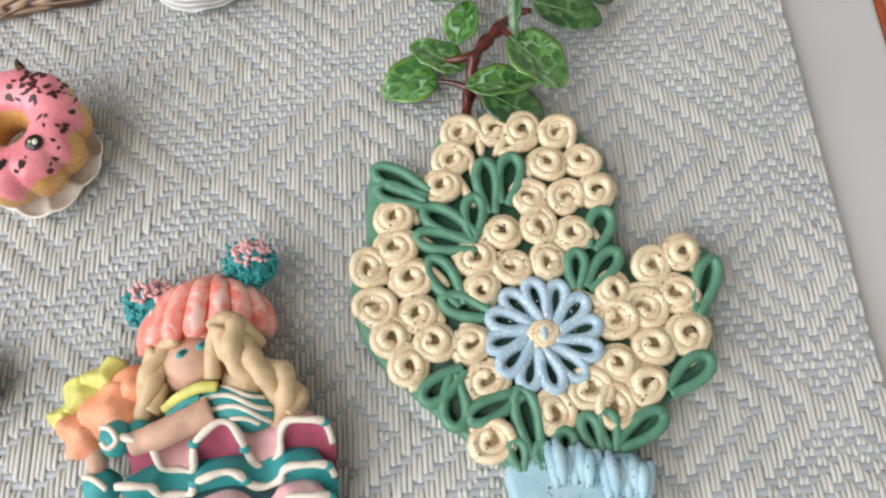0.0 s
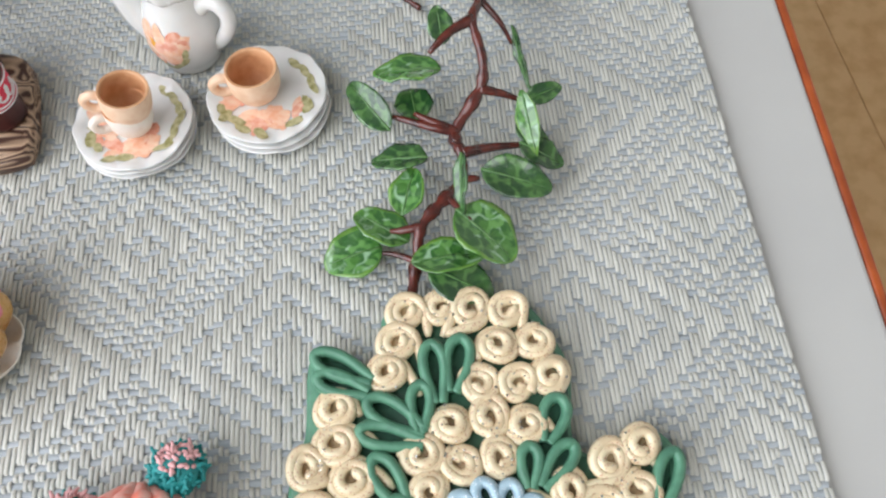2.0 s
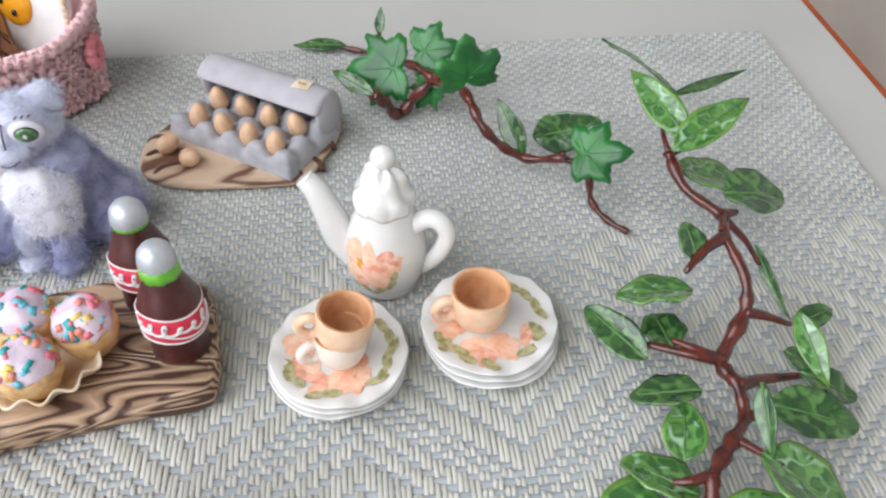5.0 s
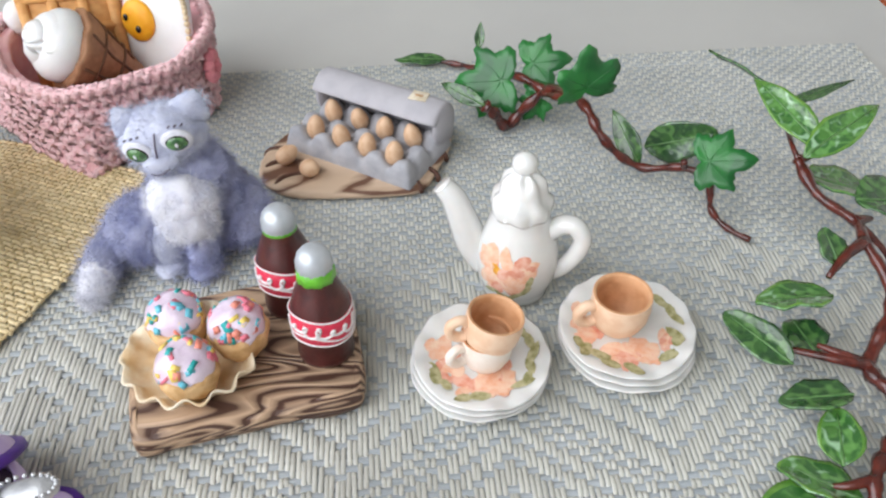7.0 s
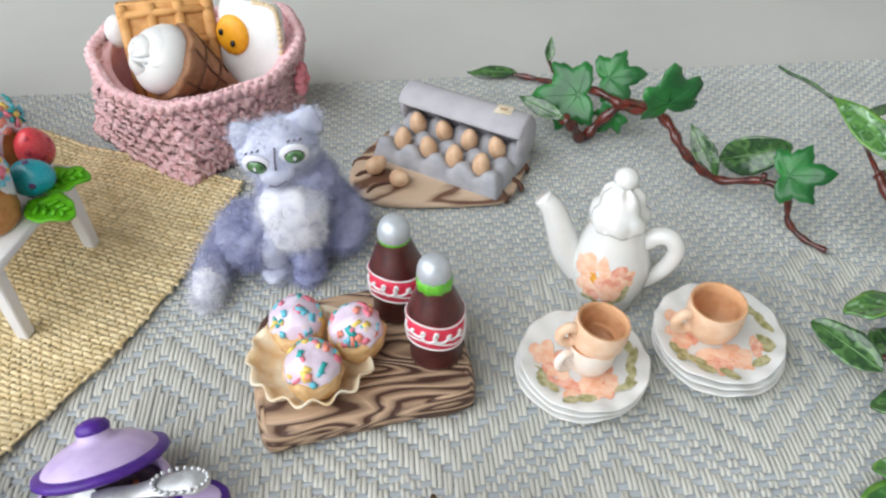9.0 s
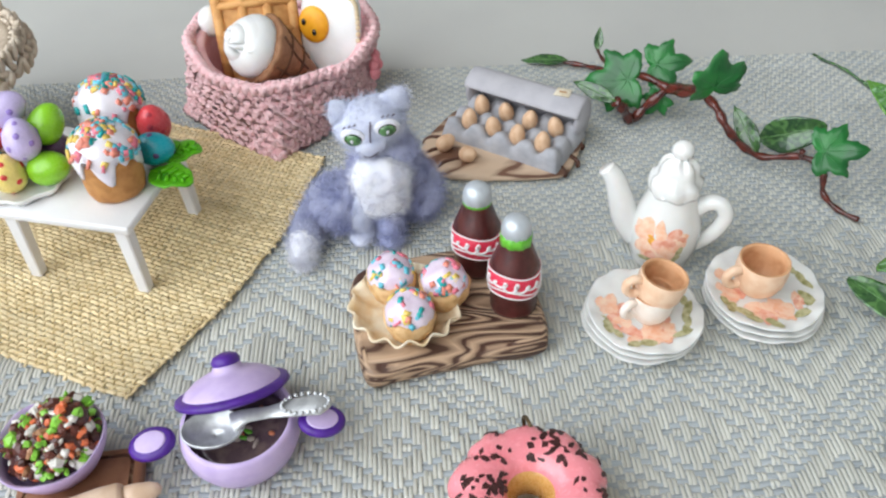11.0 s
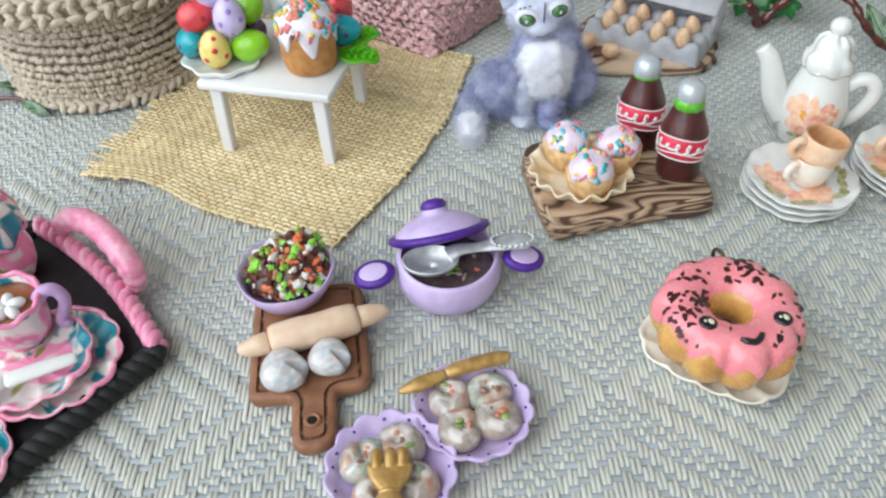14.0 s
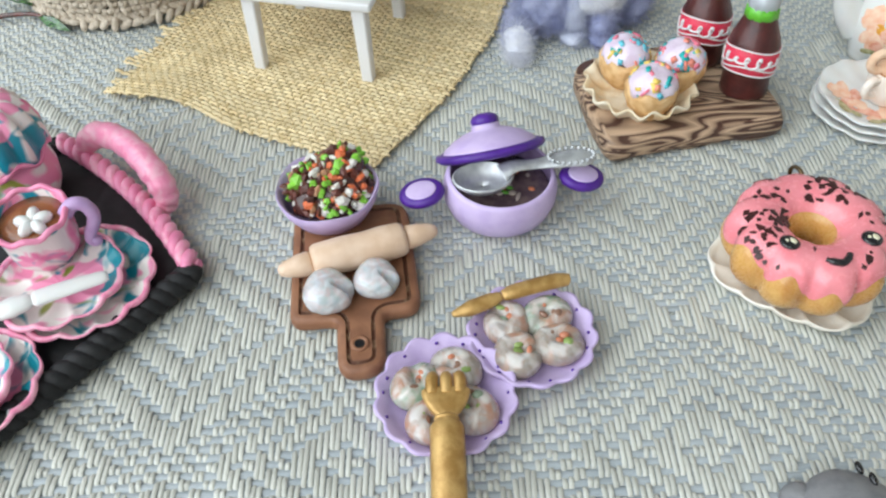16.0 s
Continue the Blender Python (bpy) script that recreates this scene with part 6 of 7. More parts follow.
def build_pot():
    p = thing("cooking_pot", -59.4, 1.0, 0, 0, "lavender clay cooking pot with violet handles and soup", "pot")
    g = Geo()
    g.lathe([(8.0, 0.05), (9.2, 0.3), (11.2, 2.2), (12.2, 5.0), (12.3, 7.6), (11.7, 10.0), (11.2, 10.8), (10.7, 10.7)], 48, 0, cap=(True, False))
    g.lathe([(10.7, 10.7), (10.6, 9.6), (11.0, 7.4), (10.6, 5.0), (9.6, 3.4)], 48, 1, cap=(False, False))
    g.obj("body", [M_lav, M_lav_shade], p)
    g = Geo()
    g.lathe([(10.4, 6.0), (10.5, 6.6), (8, 6.75), (0.4, 6.8)], 40, wave=lambda a, r, z: (r + 0 * a, z + 0.15 * np.cos(4 * a)))
    sp = g.obj("soup", M_soup, p, "glossy brownish soup")
    rng = np.random.default_rng(41)
    g = Geo()
    for _ in range(16):
        a, r = rng.uniform(0, TAU), rng.uniform(1, 8.6)
        g.ball((r * math.cos(a), r * math.sin(a), 6.8), (rng.uniform(0.5, 1.5), rng.uniform(0.4, 0.9), 0.4), int(rng.integers(3)), 8, 6, rot("Z", rng.uniform(0, 180)))
    g.obj("garnish", [M_greenbit, material("carrot_bit", lin(214, 130, 90), rough=0.4), material("pale_bit", lin(196, 180, 170), rough=0.3)], sp, "bits of herbs and vegetables")
    for s, a in ((-1, 190), (1, -6)):
        g = Geo()
        o = [(4.9 * math.cos(t), 3.7 * math.sin(t)) for t in np.arange(28) * TAU / 28]
        g.slab(o, -1.1, 1.1, 0, 0.9)
        h = g.obj("handle", M_vio, p, "violet oval handle")
        h.matrix_local = pose(17.3 * math.cos(radians(a)) * MM, 17.3 * math.sin(radians(a)) * MM, 9.0 * MM, 8, 10 * s, 0)
        g = Geo()
        g.slab([(3.3 * math.cos(t), 2.4 * math.sin(t)) for t in np.arange(24) * TAU / 24], 0.9, 1.45, 0, 0.3)
        d = g.obj("inlay", M_lav, h, "lavender oval inlay")
    # lid slid off the back, leaning on the rear rim
    l = thing("pot_lid", -60.8, 8.6, 10.6, 0, "lavender domed pot lid with violet rim and knob", "lid", rx=-36, ry=-9)
    l.scale = (1.0, 1.0, 0.84)
    g = Geo()
    g.lathe([(9.4, -0.6), (10.8, -0.5), (10.5, 0.6), (9.8, 1.8), (7.6, 3.6), (5.0, 4.9), (3.2, 5.5), (3.0, 6.6), (2.6, 7.2), (0.4, 7.3)], 44)
    g.obj("dome", M_lav, l)
    g = Geo()
    g.lathe([(9.4, -1.3), (11.2, -1.4), (12.2, -0.5), (12.0, 0.5), (10.8, 0.9)], 44)
    g.obj("rim", M_vio, l, "violet rim")
    g = Geo()
    g.lathe([(2.4, 6.6), (3.0, 6.9), (3.1, 7.8), (2.6, 8.8), (1.4, 9.4), (0.3, 9.5)], 28)
    g.obj("knob", M_vio, l, "violet knob")
    # metal spoon laid across
    s = thing("spoon", -55.4, -1.4, 12.2, 0, "silver metal spoon with a beaded handle on the pot", "spoon")
    s.scale = (1.0, 1.0, 1.0)
    g = Geo()
    n = 24
    a = np.arange(n) * TAU / n
    rings = []
    for q, z in ((1.0, 0.75), (1.06, 0.6), (1.0, -0.2), (0.8, -1.5), (0.4, -2.3), (0.05, -2.5)):
        rings.append(np.stack([-8.2 + 6.1 * q * np.cos(a), -1.0 + 4.4 * q * np.sin(a), z + 0 * a], 1))
    for q, z in ((0.05, -2.0), (0.4, -1.8), (0.78, -1.0), (0.95, 0.45), (1.0, 0.75)):
        rings.append(np.stack([-8.2 + 6.1 * q * np.cos(a), -1.0 + 4.4 * q * np.sin(a), z + 0 * a], 1))
    g.grid(rings, 0, True)
    g.obj("bowl", M_steel, s)
    g = Geo()
    h = smooth_line([(-4.2, -0.3, 0.6), (-1.5, 0.4, 1.6), (3, 1.0, 1.2), (7.5, 1.2, 1.6), (12.5, 1.2, 2.0), (15.6, 1.2, 2.0)], 5)
    w = np.interp(np.arange(len(h)), [0, 6, 10, 15, 21, 25], [2.6, 1.7, 1.5, 2.2, 2.8, 1.0])
    g.tube(h, w, 12, flat=0.38)
    hd = g.obj("handle", M_steel, s)
    g = Geo()
    g.ball((0, 0, 0), 0.45, 0, 8, 6)
    bead = g.obj("bead", M_steel, hd)
    spots = [(10.6 + 4.8 * math.cos(t), 1.2 + 2.4 * math.sin(t), 2.75) for t in np.arange(22) * TAU / 22]
    bead.location = [q * MM for q in spots[0]]
    repeats(bead, spots[1:], hd)


# ---- bowl of chocolate topping ----
M_choc = material("chocolate", lin(84, 44, 36), lin(60, 30, 26), grain=0.4, rough=0.25, coat=0.3)
M_mix = [material("mix_" + n, lin(*c), rough=0.3) for n, c in (("choc", (104, 56, 46)), ("green", (140, 204, 70)), ("white", (226, 222, 214)), ("orange", (222, 116, 74)), ("choc2", (74, 40, 34)), ("tan", (176, 130, 96)), ("choc3", (90, 50, 42)), ("olive", (120, 130, 70)))]


def build_topping():
    b = thing("topping_bowl", -96.1, -0.4, 3.6, 0, "lavender clay bowl heaped with chocolate and coloured bits", "bowl")
    g = Geo()
    wave = lambda a, r, z: (r * (1 + 0.006 * np.cos(5 * a) * (z > 4)), z + (0.35 * np.cos(5 * a + 1) if z > 6 else 0))
    g.lathe([(5.0, 0.05), (6.2, 0.2), (8.4, 2.0), (10.0, 5.0), (10.9, 7.8), (10.7, 8.4)], 44, 0, wave=wave, cap=(True, False))
    g.lathe([(10.7, 8.4), (10.1, 8.0), (9.3, 5.0), (7.6, 2.6), (5, 1.6)], 44, 0, wave=wave, cap=(False, True))
    g.obj("bowl", M_lav, b)
    g = Geo()
    g.ball((0.3, 0.6, 6.8), (8.4, 8.2, 5.4), 0, 26, 16, lump=0.22, scale=0.35)
    g.ball((3.6, 3.2, 10.6), (4.6, 4.2, 3.2), 0, 18, 12, lump=0.2, scale=0.4)
    hp = g.obj("chocolate", M_choc, b, "lumpy dark chocolate heap")
    g = Geo()
    rng = np.random.default_rng(12)
    for _ in range(300):
        z = rng.uniform(0.02, 1.0)
        a = rng.uniform(0, TAU)
        s = math.sqrt(1 - z * z)
        nrm = np.array((s * math.cos(a), s * math.sin(a), z))
        c, r = ((0.3, 0.6, 6.8), (8.5, 8.3, 5.5)) if rng.random() < 0.78 else ((3.6, 3.2, 10.6), (4.7, 4.3, 3.3))
        g.ball(np.array(c) + nrm * np.array(r) * rng.uniform(0.96, 1.05), rng.uniform(0.5, 0.8 + 1.2 * rng.random(), 3), int(rng.choice(8, p=(0.22, 0.22, 0.22, 0.12, 0.06, 0.08, 0.05, 0.03))), 5, 4, frame_of(nrm) @ rot("Z", rng.uniform(0, 180)))
    tagged(g.obj("sugar_topping", M_mix, hp, "green, white and orange sugar bits", smooth=False), kind="stuff")


# ---- cutting board with rolling pin and dumplings ----
M_cboard = material("brown_board_clay", lin(150, 104, 76), lin(128, 86, 62), grain=0.25, fine=3, rough=0.5, bump=0.25)
M_groove = material("board_groove", lin(92, 56, 38), lin(170, 140, 110), grain=0.5, rough=0.6, mix=(0.5, 0.75))
M_pin = material("pale_wood_clay", lin(230, 202, 178), lin(218, 186, 158), grain=0.25, fine=2, rough=0.4, bump=0.15)
M_dough = patched("translucent_dough", [(1, (196, 200, 206)), (0.4, (178, 190, 192)), (0.32, (204, 186, 186)), (0.25, (222, 224, 228))], 0.35, rough=0.2, coat=0.5, sss=0.4, bump=0.35, fine=1.2, soft=0.15)


def dumpling(g, r, rng, slot=0):
    """A half-moon filled dough with a pinched fold."""
    n, k = 56, 18
    rings = []
    for t in np.linspace(0.04, math.pi - 0.04, k):
        row = []
        for a in np.arange(n) * TAU / n:
            rr = r * math.sin(t) * (1 + 0.05 * math.cos(3 * a))
            x, y, z = rr * math.cos(a), rr * math.sin(a), -0.72 * r * math.cos(t)
            off = a if a < math.pi else a - TAU
            fold = math.exp(-(off * math.sin(t) / 0.16) ** 2) * max(0.0, math.cos(a)) * min(1.0, 1.6 * math.sin(t))
            z -= fold * r * 0.42 * (z > -0.2 * r)
            x -= fold * r * 0.16
            z += 0.10 * r * math.exp(-((abs(off) - 0.42) / 0.16) ** 2) * math.sin(t) * (z > 0)
            z += 0.035 * r * noise.noise((x * 0.8, y * 0.8, r))
            row.append((x, y, max(z, -0.55 * r)))
        rings.append(row)
    g.grid(rings, slot, True, (True, True))


def build_cutting_board():
    ox, oy = -94, -10
    b = thing("cutting_board", -91.9, -13.5, 0, 1.5, "brown clay cutting board with a short holed handle", "cutting board")
    pts = [(-106.6, -25.4), (-97.4, -25.6), (-97.4, -38.4), (-88.4, -38.0), (-88.2, -25.2), (-80.8, -24.6), (-81.6, 5.4), (-106.2, 5.4)]
    o = fillet([(x - ox, y - oy) for x, y in pts], [3.2, 1.6, 4.6, 4.6, 1.6, 3.4, 4.6, 4.6], 9)
    tn = np.roll(o, -1, 0) - np.roll(o, 1, 0)
    nr = np.stack([tn[:, 1], -tn[:, 0]], 1)
    nr /= np.linalg.norm(nr, axis=1)[:, None]
    rings = []
    for inset, z in ((0.9, 0.1), (0.2, 0.5), (0.0, 1.2), (0.0, 2.3), (0.35, 3.1), (0.9, 3.4), (1.75, 3.45), (2.0, 3.0), (2.15, 2.8), (2.35, 3.05), (2.6, 3.4)):
        zz = z + 0.12 * np.array([noise.noise((q[0] * 0.3, q[1] * 0.3, z)) for q in o])
        rings.append(np.column_stack([o - nr * (inset + 0.15 * np.array([noise.noise((q[0] * 0.35, q[1] * 0.35, 4)) for q in o]))[:, None], zz]))
    g = Geo()
    g.grid(rings[:7], 0, True, (True, False))
    g.grid(rings[6:11], 1, True)
    g.grid(rings[10:], 0, True, (False, True))
    g.obj("board", [M_cboard, M_groove], b, "brown board with a scored line inside its edge")
    # the board stays solid: a black disc paints the dark of the hole
    g = Geo()
    g.lathe([(1.9, 3.3), (1.75, 3.75), (1.25, 3.8), (1.0, 3.5)], 20, 0, at=(-93.1 - ox, -31.8 - oy, 0), cap=(True, False))
    g.lathe([(1.0, 3.5), (0.1, 3.44)], 20, 1, at=(-93.1 - ox, -31.8 - oy, 0), cap=(False, True))
    g.obj("hole", [M_cboard, M_black], b, "ringed black disc, painted shade of a hanging hole")
    rp = thing("rolling_pin", -90.0, -14.9, 7.0, 14.0, "pale wood-coloured clay rolling pin", "rolling pin")
    T = rot("Y", 90)
    g = Geo()
    g.lathe([(1.6, -9.8), (3.1, -9.5), (3.6, -8.5), (3.75, -3), (3.5, 1), (3.7, 5), (3.5, 8.6), (3.0, 9.6), (1.6, 9.9)], 28, turn=T)
    g.obj("roller", M_pin, rp)
    for s in (-1, 1):
        g = Geo()
        g.lathe([(2.2, 9.7), (2.5, 10.3), (2.3, 12.5), (1.7, 15), (1.1, 16.2), (0.3, 16.6)] if s > 0 else [(0.3, -16.6), (1.1, -16.2), (1.7, -15), (2.3, -12.5), (2.5, -10.3), (2.2, -9.7)], 22, turn=T)
        g.obj("handle", M_pin, rp)
    rng = np.random.default_rng(17)
    for x, y, r, a in ((-96.2, -24.4, 5.0, -14), (-86.8, -21.9, 4.5, -30)):
        g = Geo()
        dumpling(g, r, rng)
        ob = g.obj("dumpling", M_dough)
        ob.matrix_world = pose(x * MM, y * MM, (3.45 + 0.56 * r) * MM, 0, 8, a)
        tagged(ob, "grey-white translucent dumpling on the cutting board", "dumpling", "dumplings on the board")


# ---- lavender plates of dumplings with gold cutlery ----
M_gold = material("gold_paint", lin(204, 166, 104), lin(172, 132, 72), grain=0.4, fine=3, rough=0.38, metal=0.4, bump=0.25)
M_dump = [patched("dumpling_resin_" + n, [(1, c0), (0.42, c1), (0.3, c2), (0.22, (214, 208, 204))], 0.24, rough=0.25, coat=0.4, sss=0.4, bump=0.35, fine=1.2, soft=0.13) for n, c0, c1, c2 in (("rosy", (178, 166, 158), (182, 138, 118), (160, 150, 146)), ("grey", (174, 166, 158), (154, 140, 130), (182, 140, 118)), ("green", (170, 170, 160), (126, 152, 126), (182, 142, 122)))]
M_fill = [material("filling_" + n, lin(*c), rough=0.3, coat=0.4) for n, c in (("orange", (200, 128, 98)), ("green", (142, 164, 92)), ("brown", (140, 104, 86)), ("sage", (140, 156, 134)))]


def build_plates():
    rng = np.random.default_rng(23)
    for x, y, r, rz in ((-75.3, -48.0, 12.6, 10), (-58.2, -36.6, 12.0, 40)):
        p = thing("dumpling_plate", x, y, 0.05, rz, "scalloped lavender clay plate of translucent dumplings", "plate", "lavender plates")
        g = Geo()
        wave = lambda a, rr, z: (rr * (1 + 0.10 * np.abs(np.cos(7 * a)) * (rr / r) ** 3), z + 0.7 * np.abs(np.cos(7 * a)) * (rr / r) ** 4)
        g.lathe([(r * 0.55, 0), (r * 0.68, 0.1), (r * 0.9, 2.4), (r * 0.95, 3.8), (r * 0.94, 4.3), (r * 0.9, 4.2), (r * 0.8, 2.7), (r * 0.62, 1.3), (0.4, 1.1)], 96, wave=wave)
        d = g.obj("dish", M_lav, p)
        g = Geo()
        g.ball((0, 0, 0), (0.38, 0.38, 0.3), 0, 8, 6)
        spots = [(r * 0.885 * math.cos(a), r * 0.885 * math.sin(a), 3.75) for a in (np.arange(14) + rng.uniform(0.2, 0.8, 14)) * TAU / 14]
        dot = g.obj("dot", M_vio, d)
        dot.location = [q * MM for q in spots[0]]
        repeats(dot, spots[1:], d)
        for k in range(4):
            a = radians(-35 + 90 * k) + rng.uniform(-0.2, 0.2)
            dd = r * 0.44
            e = thing("dumpling", x + dd * math.cos(a), y + dd * math.sin(a), 3.6, rng.uniform(0, 360), "translucent filled dumpling in a lavender plate", "dumpling", "dumplings on plates")
            g = Geo()
            rings = []
            for th in np.linspace(math.pi - 0.05, 0.05, 16):
                aa = np.arange(36) * TAU / 36
                rr = 4.8 * math.sin(th) * (1 + 0.06 * np.cos(2 * aa + k))
                off = (aa + math.pi) % TAU - math.pi
                up = math.cos(th) > 0
                zz = 3.1 * math.cos(th) * (1 if up else 0.9) - up * 1.5 * np.exp(-(rr / 1.3) ** 2) - up * 1.1 * np.exp(-(off * math.sin(th) / 0.2) ** 2) * (np.cos(aa) > 0)
                rings.append(np.stack([rr * np.cos(aa), rr * np.sin(aa), zz], 1))
            g.grid(rings, 0, True, (True, True))
            g.obj("dough", M_dump[(k + (x > -65)) % 3], e)
            g = Geo()
            for _ in range(4):
                b, q = rng.uniform(0, TAU), rng.uniform(0.3, 2.4)
                g.ball((q * math.cos(b), q * math.sin(b), 1.5 + 0.42 * q), rng.uniform(0.5, 1.2, 3) * np.array((1, 1, 0.5)), int(rng.integers(4)), 8, 6, rot("Z", rng.uniform(0, 180)))
            g.obj("filling", M_fill, e, "orange and green filling showing through")
    # knife on the rear plate
    k = thing("gold_knife", -61.5, -29.2, 6.8, 10.8, "gold painted clay table knife on a lavender plate", "knife")
    g = Geo()
    b = smooth_line([(-1.4, 0, 0.2), (2, 0.2, 0.4), (8, 0.3, 0.5), (11.4, 0.2, 0.3), (12.4, 0, 0.2)], 5)
    g.tube(b, np.interp(np.arange(len(b)), [0, 4, 12, 18, 20], [1.1, 1.7, 1.7, 1.2, 0.3]), 8, flat=0.75)
    g.obj("blade", M_gold, k)
    g = Geo()
    h = smooth_line([(-1.6, 0, 0.2), (-4, -0.2, -0.2), (-8, -0.6, -0.6), (-11.6, -0.8, -0.9)], 5)
    g.tube(h, np.interp(np.arange(len(h)), [0, 5, 10, 15], [0.9, 1.6, 1.7, 0.5]), 8, flat=0.8)
    g.obj("handle", M_gold, k)
    # fork in front
    f = thing("gold_fork", -75.6, -55.4, 7.6, -3, "gold painted clay fork resting on a lavender plate", "fork")
    g = Geo()
    g.slab(smooth_line([(-1.5, 0.6), (1.5, 0.6), (3.7, 3.6), (3.6, 6.2), (-3.6, 6.2), (-3.7, 3.6)], 4, True), -0.6, 1.0, 0, 0.7)
    hd = g.obj("head", M_gold, f)
    for x in (-2.3, 0.1, 2.4):
        g = Geo()
        g.tube(smooth_line([(x, 5.2, 0.2), (x * 1.05, 7.4, 0.6), (x * 0.9, 9.2, 0.2)], 4), [1.15] * 6 + [1.05, 0.9, 0.6], 9)
        g.obj("tine", M_gold, hd)
    g = Geo()
    for q in (0.0, 0.7):
        g.tube([(1.75 * math.cos(t), 0.3 - q, 0.2 + 1.25 * math.sin(t)) for t in np.arange(16) * TAU / 16], 0.42, 7, closed=True, hint=(0, 1, 0))
    g.obj("collar", M_gold, f)
    g = Geo()
    o = smooth_line([(0, 0.2, 0.2), (0, -2.2, 0.3), (0, -9, -0.8), (0, -17, -2.6), (0, -25, -4.4)], 5)
    g.tube(o, np.interp(np.arange(len(o)), [0, 4, 12, 20], [1.7, 2.9, 2.9, 2.6]), 10, flat=0.62)
    g.obj("handle", M_gold, f)


build_pot()
build_topping()
build_cutting_board()
build_plates()

# ---- donut charm on a shell plate ----
M_bun = material("bun_tan", lin(216, 168, 98), lin(194, 138, 74), grain=0.18, fine=2, rough=0.28, bump=0.15, coat=0.3, sss=0.1)
M_icing = material("pink_icing", lin(242, 150, 158), lin(238, 136, 146), grain=0.15, fine=1, rough=0.26, bump=0.08, coat=0.35, sss=0.1)
M_chip = material("chocolate_chip", lin(70, 34, 34), lin(50, 24, 24), grain=0.5, rough=0.35)
M_bronze = material("bronze_loop", lin(110, 92, 66), lin(70, 58, 44), grain=0.8, rough=0.4, metal=0.8)


def build_donut():
    p = thing("shell_plate", -4.0, -25.4, 0.05, -39, "white scalloped shell plate under the donut", "plate")
    g = Geo()
    n = 12
    a = np.arange(12 * n) * TAU / (12 * n)
    s = np.abs(np.sin(n * a / 2))
    base = 1 / ((np.abs(np.cos(a)) / 15.8) ** 3 + (np.abs(np.sin(a)) / 12.5) ** 3) ** (1 / 3)
    rings = []
    for q, z, dip in ((0.55, 0.02, 0), (0.72, 0.1, 0), (0.93, 1.5, 0.3), (1.0, 2.9, 0.25), (0.985, 3.4, 0.3), (0.93, 2.9, 1.5), (0.86, 2.5, 1.7), (0.74, 2.0, 1.1), (0.5, 1.2, 0.1), (0.02, 1.1, 0)):
        rr = base * q * (1 + 0.035 * (s - 0.6) * q)
        rings.append(np.stack([rr * np.cos(a), rr * np.sin(a), z - dip * (s - 0.3)], 1))
    rings = np.array(rings)
    rings[..., 2] = np.maximum(rings[..., 2], 0.0)
    g.grid(rings, 0, True, (True, True))
    g.obj("dish", material("ivory_clay", lin(240, 236, 228), lin(228, 220, 206), grain=0.2, fine=2, rough=0.4), p)
    d = thing("donut", -3.4, -25.0, 3.4, 14, "tan donut charm with pink icing, chocolate bits and a painted face", "donut", rx=0)
    R, w, hgt = 9.8, 5.2, 6.5
    n, k = 120, 28

    def surf(a, t, grow=0.0):
        lobe = 0.5 * (np.abs(np.cos(5 * a)) ** 0.8 - 0.68)
        o = max(0.0, math.cos(t))
        rr = R + ((w if math.cos(t) > 0 else 6.9) + grow) * math.cos(t) * (1 + lobe * o)
        return np.stack([rr * np.cos(a), rr * np.sin(a), hgt + (hgt + grow) * math.sin(t) * (1 + 0.25 * lobe * o) + 0 * a], -1)
    a = np.arange(n) * TAU / n
    g = Geo()
    g.grid([surf(a, t) for t in np.arange(k) * TAU / k], 0, True, wrap_u=True)
    g.obj("bun", M_bun, d, "golden tan scalloped bun")
    # icing: from inside the hole over the top to a dripping edge
    g = Geo()
    rows = []
    low = 0.34 + 0.30 * np.cos(10 * a + 0.9 * np.sin(3 * a)) + 0.18 * np.cos(3 * a + 2.0)
    low = np.clip(low, -0.15, 0.95)
    for q in np.linspace(0, 1, 20):
        tt = low + (2.45 - low) * q
        lift = 0.75 * min(1, 5 * q + 0.05) * min(1, 5 * (1 - q) + 0.05)
        pts = np.array([surf(np.array([aa]), float(t1), lift)[0] for aa, t1 in zip(a, tt)])
        rows.append(pts)
    g.grid(rows, 0, True)
    ic = g.obj("icing", M_icing, d, "glossy pink dripping icing")
    rng = np.random.default_rng(19)
    g = Geo()
    spots = [(rng.uniform(0, TAU), rng.uniform(0.55, 2.0)) for _ in range(40)]
    for i in range(150):
        aa, t = spots[int(rng.integers(40))] if i > 20 else (rng.uniform(0, TAU), rng.uniform(0.5, 2.2))
        aa, t = aa + rng.normal(0, 0.1), t + rng.normal(0, 0.2)
        t = max(t, float(np.interp(aa % TAU, a, low)) + 0.22)
        if 3.6 < (aa + radians(14)) % TAU < 5.6 and t > 0.75 and rng.random() < 0.75:
            continue
        q = surf(np.array([aa]), t, 0.72)[0]
        cen = np.array((R * math.cos(aa), R * math.sin(aa), hgt))
        F = frame_of(q - cen) @ rot("Z", rng.uniform(0, 360))
        l, ww = rng.uniform(0.4, 1.35), rng.uniform(0.35, 0.95)
        m = rng.integers(4, 7)
        o = [(l * math.cos(x) * rng.uniform(0.7, 1.2), ww * math.sin(x) * rng.uniform(0.7, 1.2)) for x in np.arange(m) * TAU / m]
        g.add(np.array([(x, y, -0.2) for x, y in o] + [(x * 0.9, y * 0.9, 0.1) for x, y in o]),
            [tuple(range(m - 1, -1, -1)), tuple(range(m, 2 * m))] + [(i, (i + 1) % m, m + (i + 1) % m, m + i) for i in range(m)], 0, F, q)
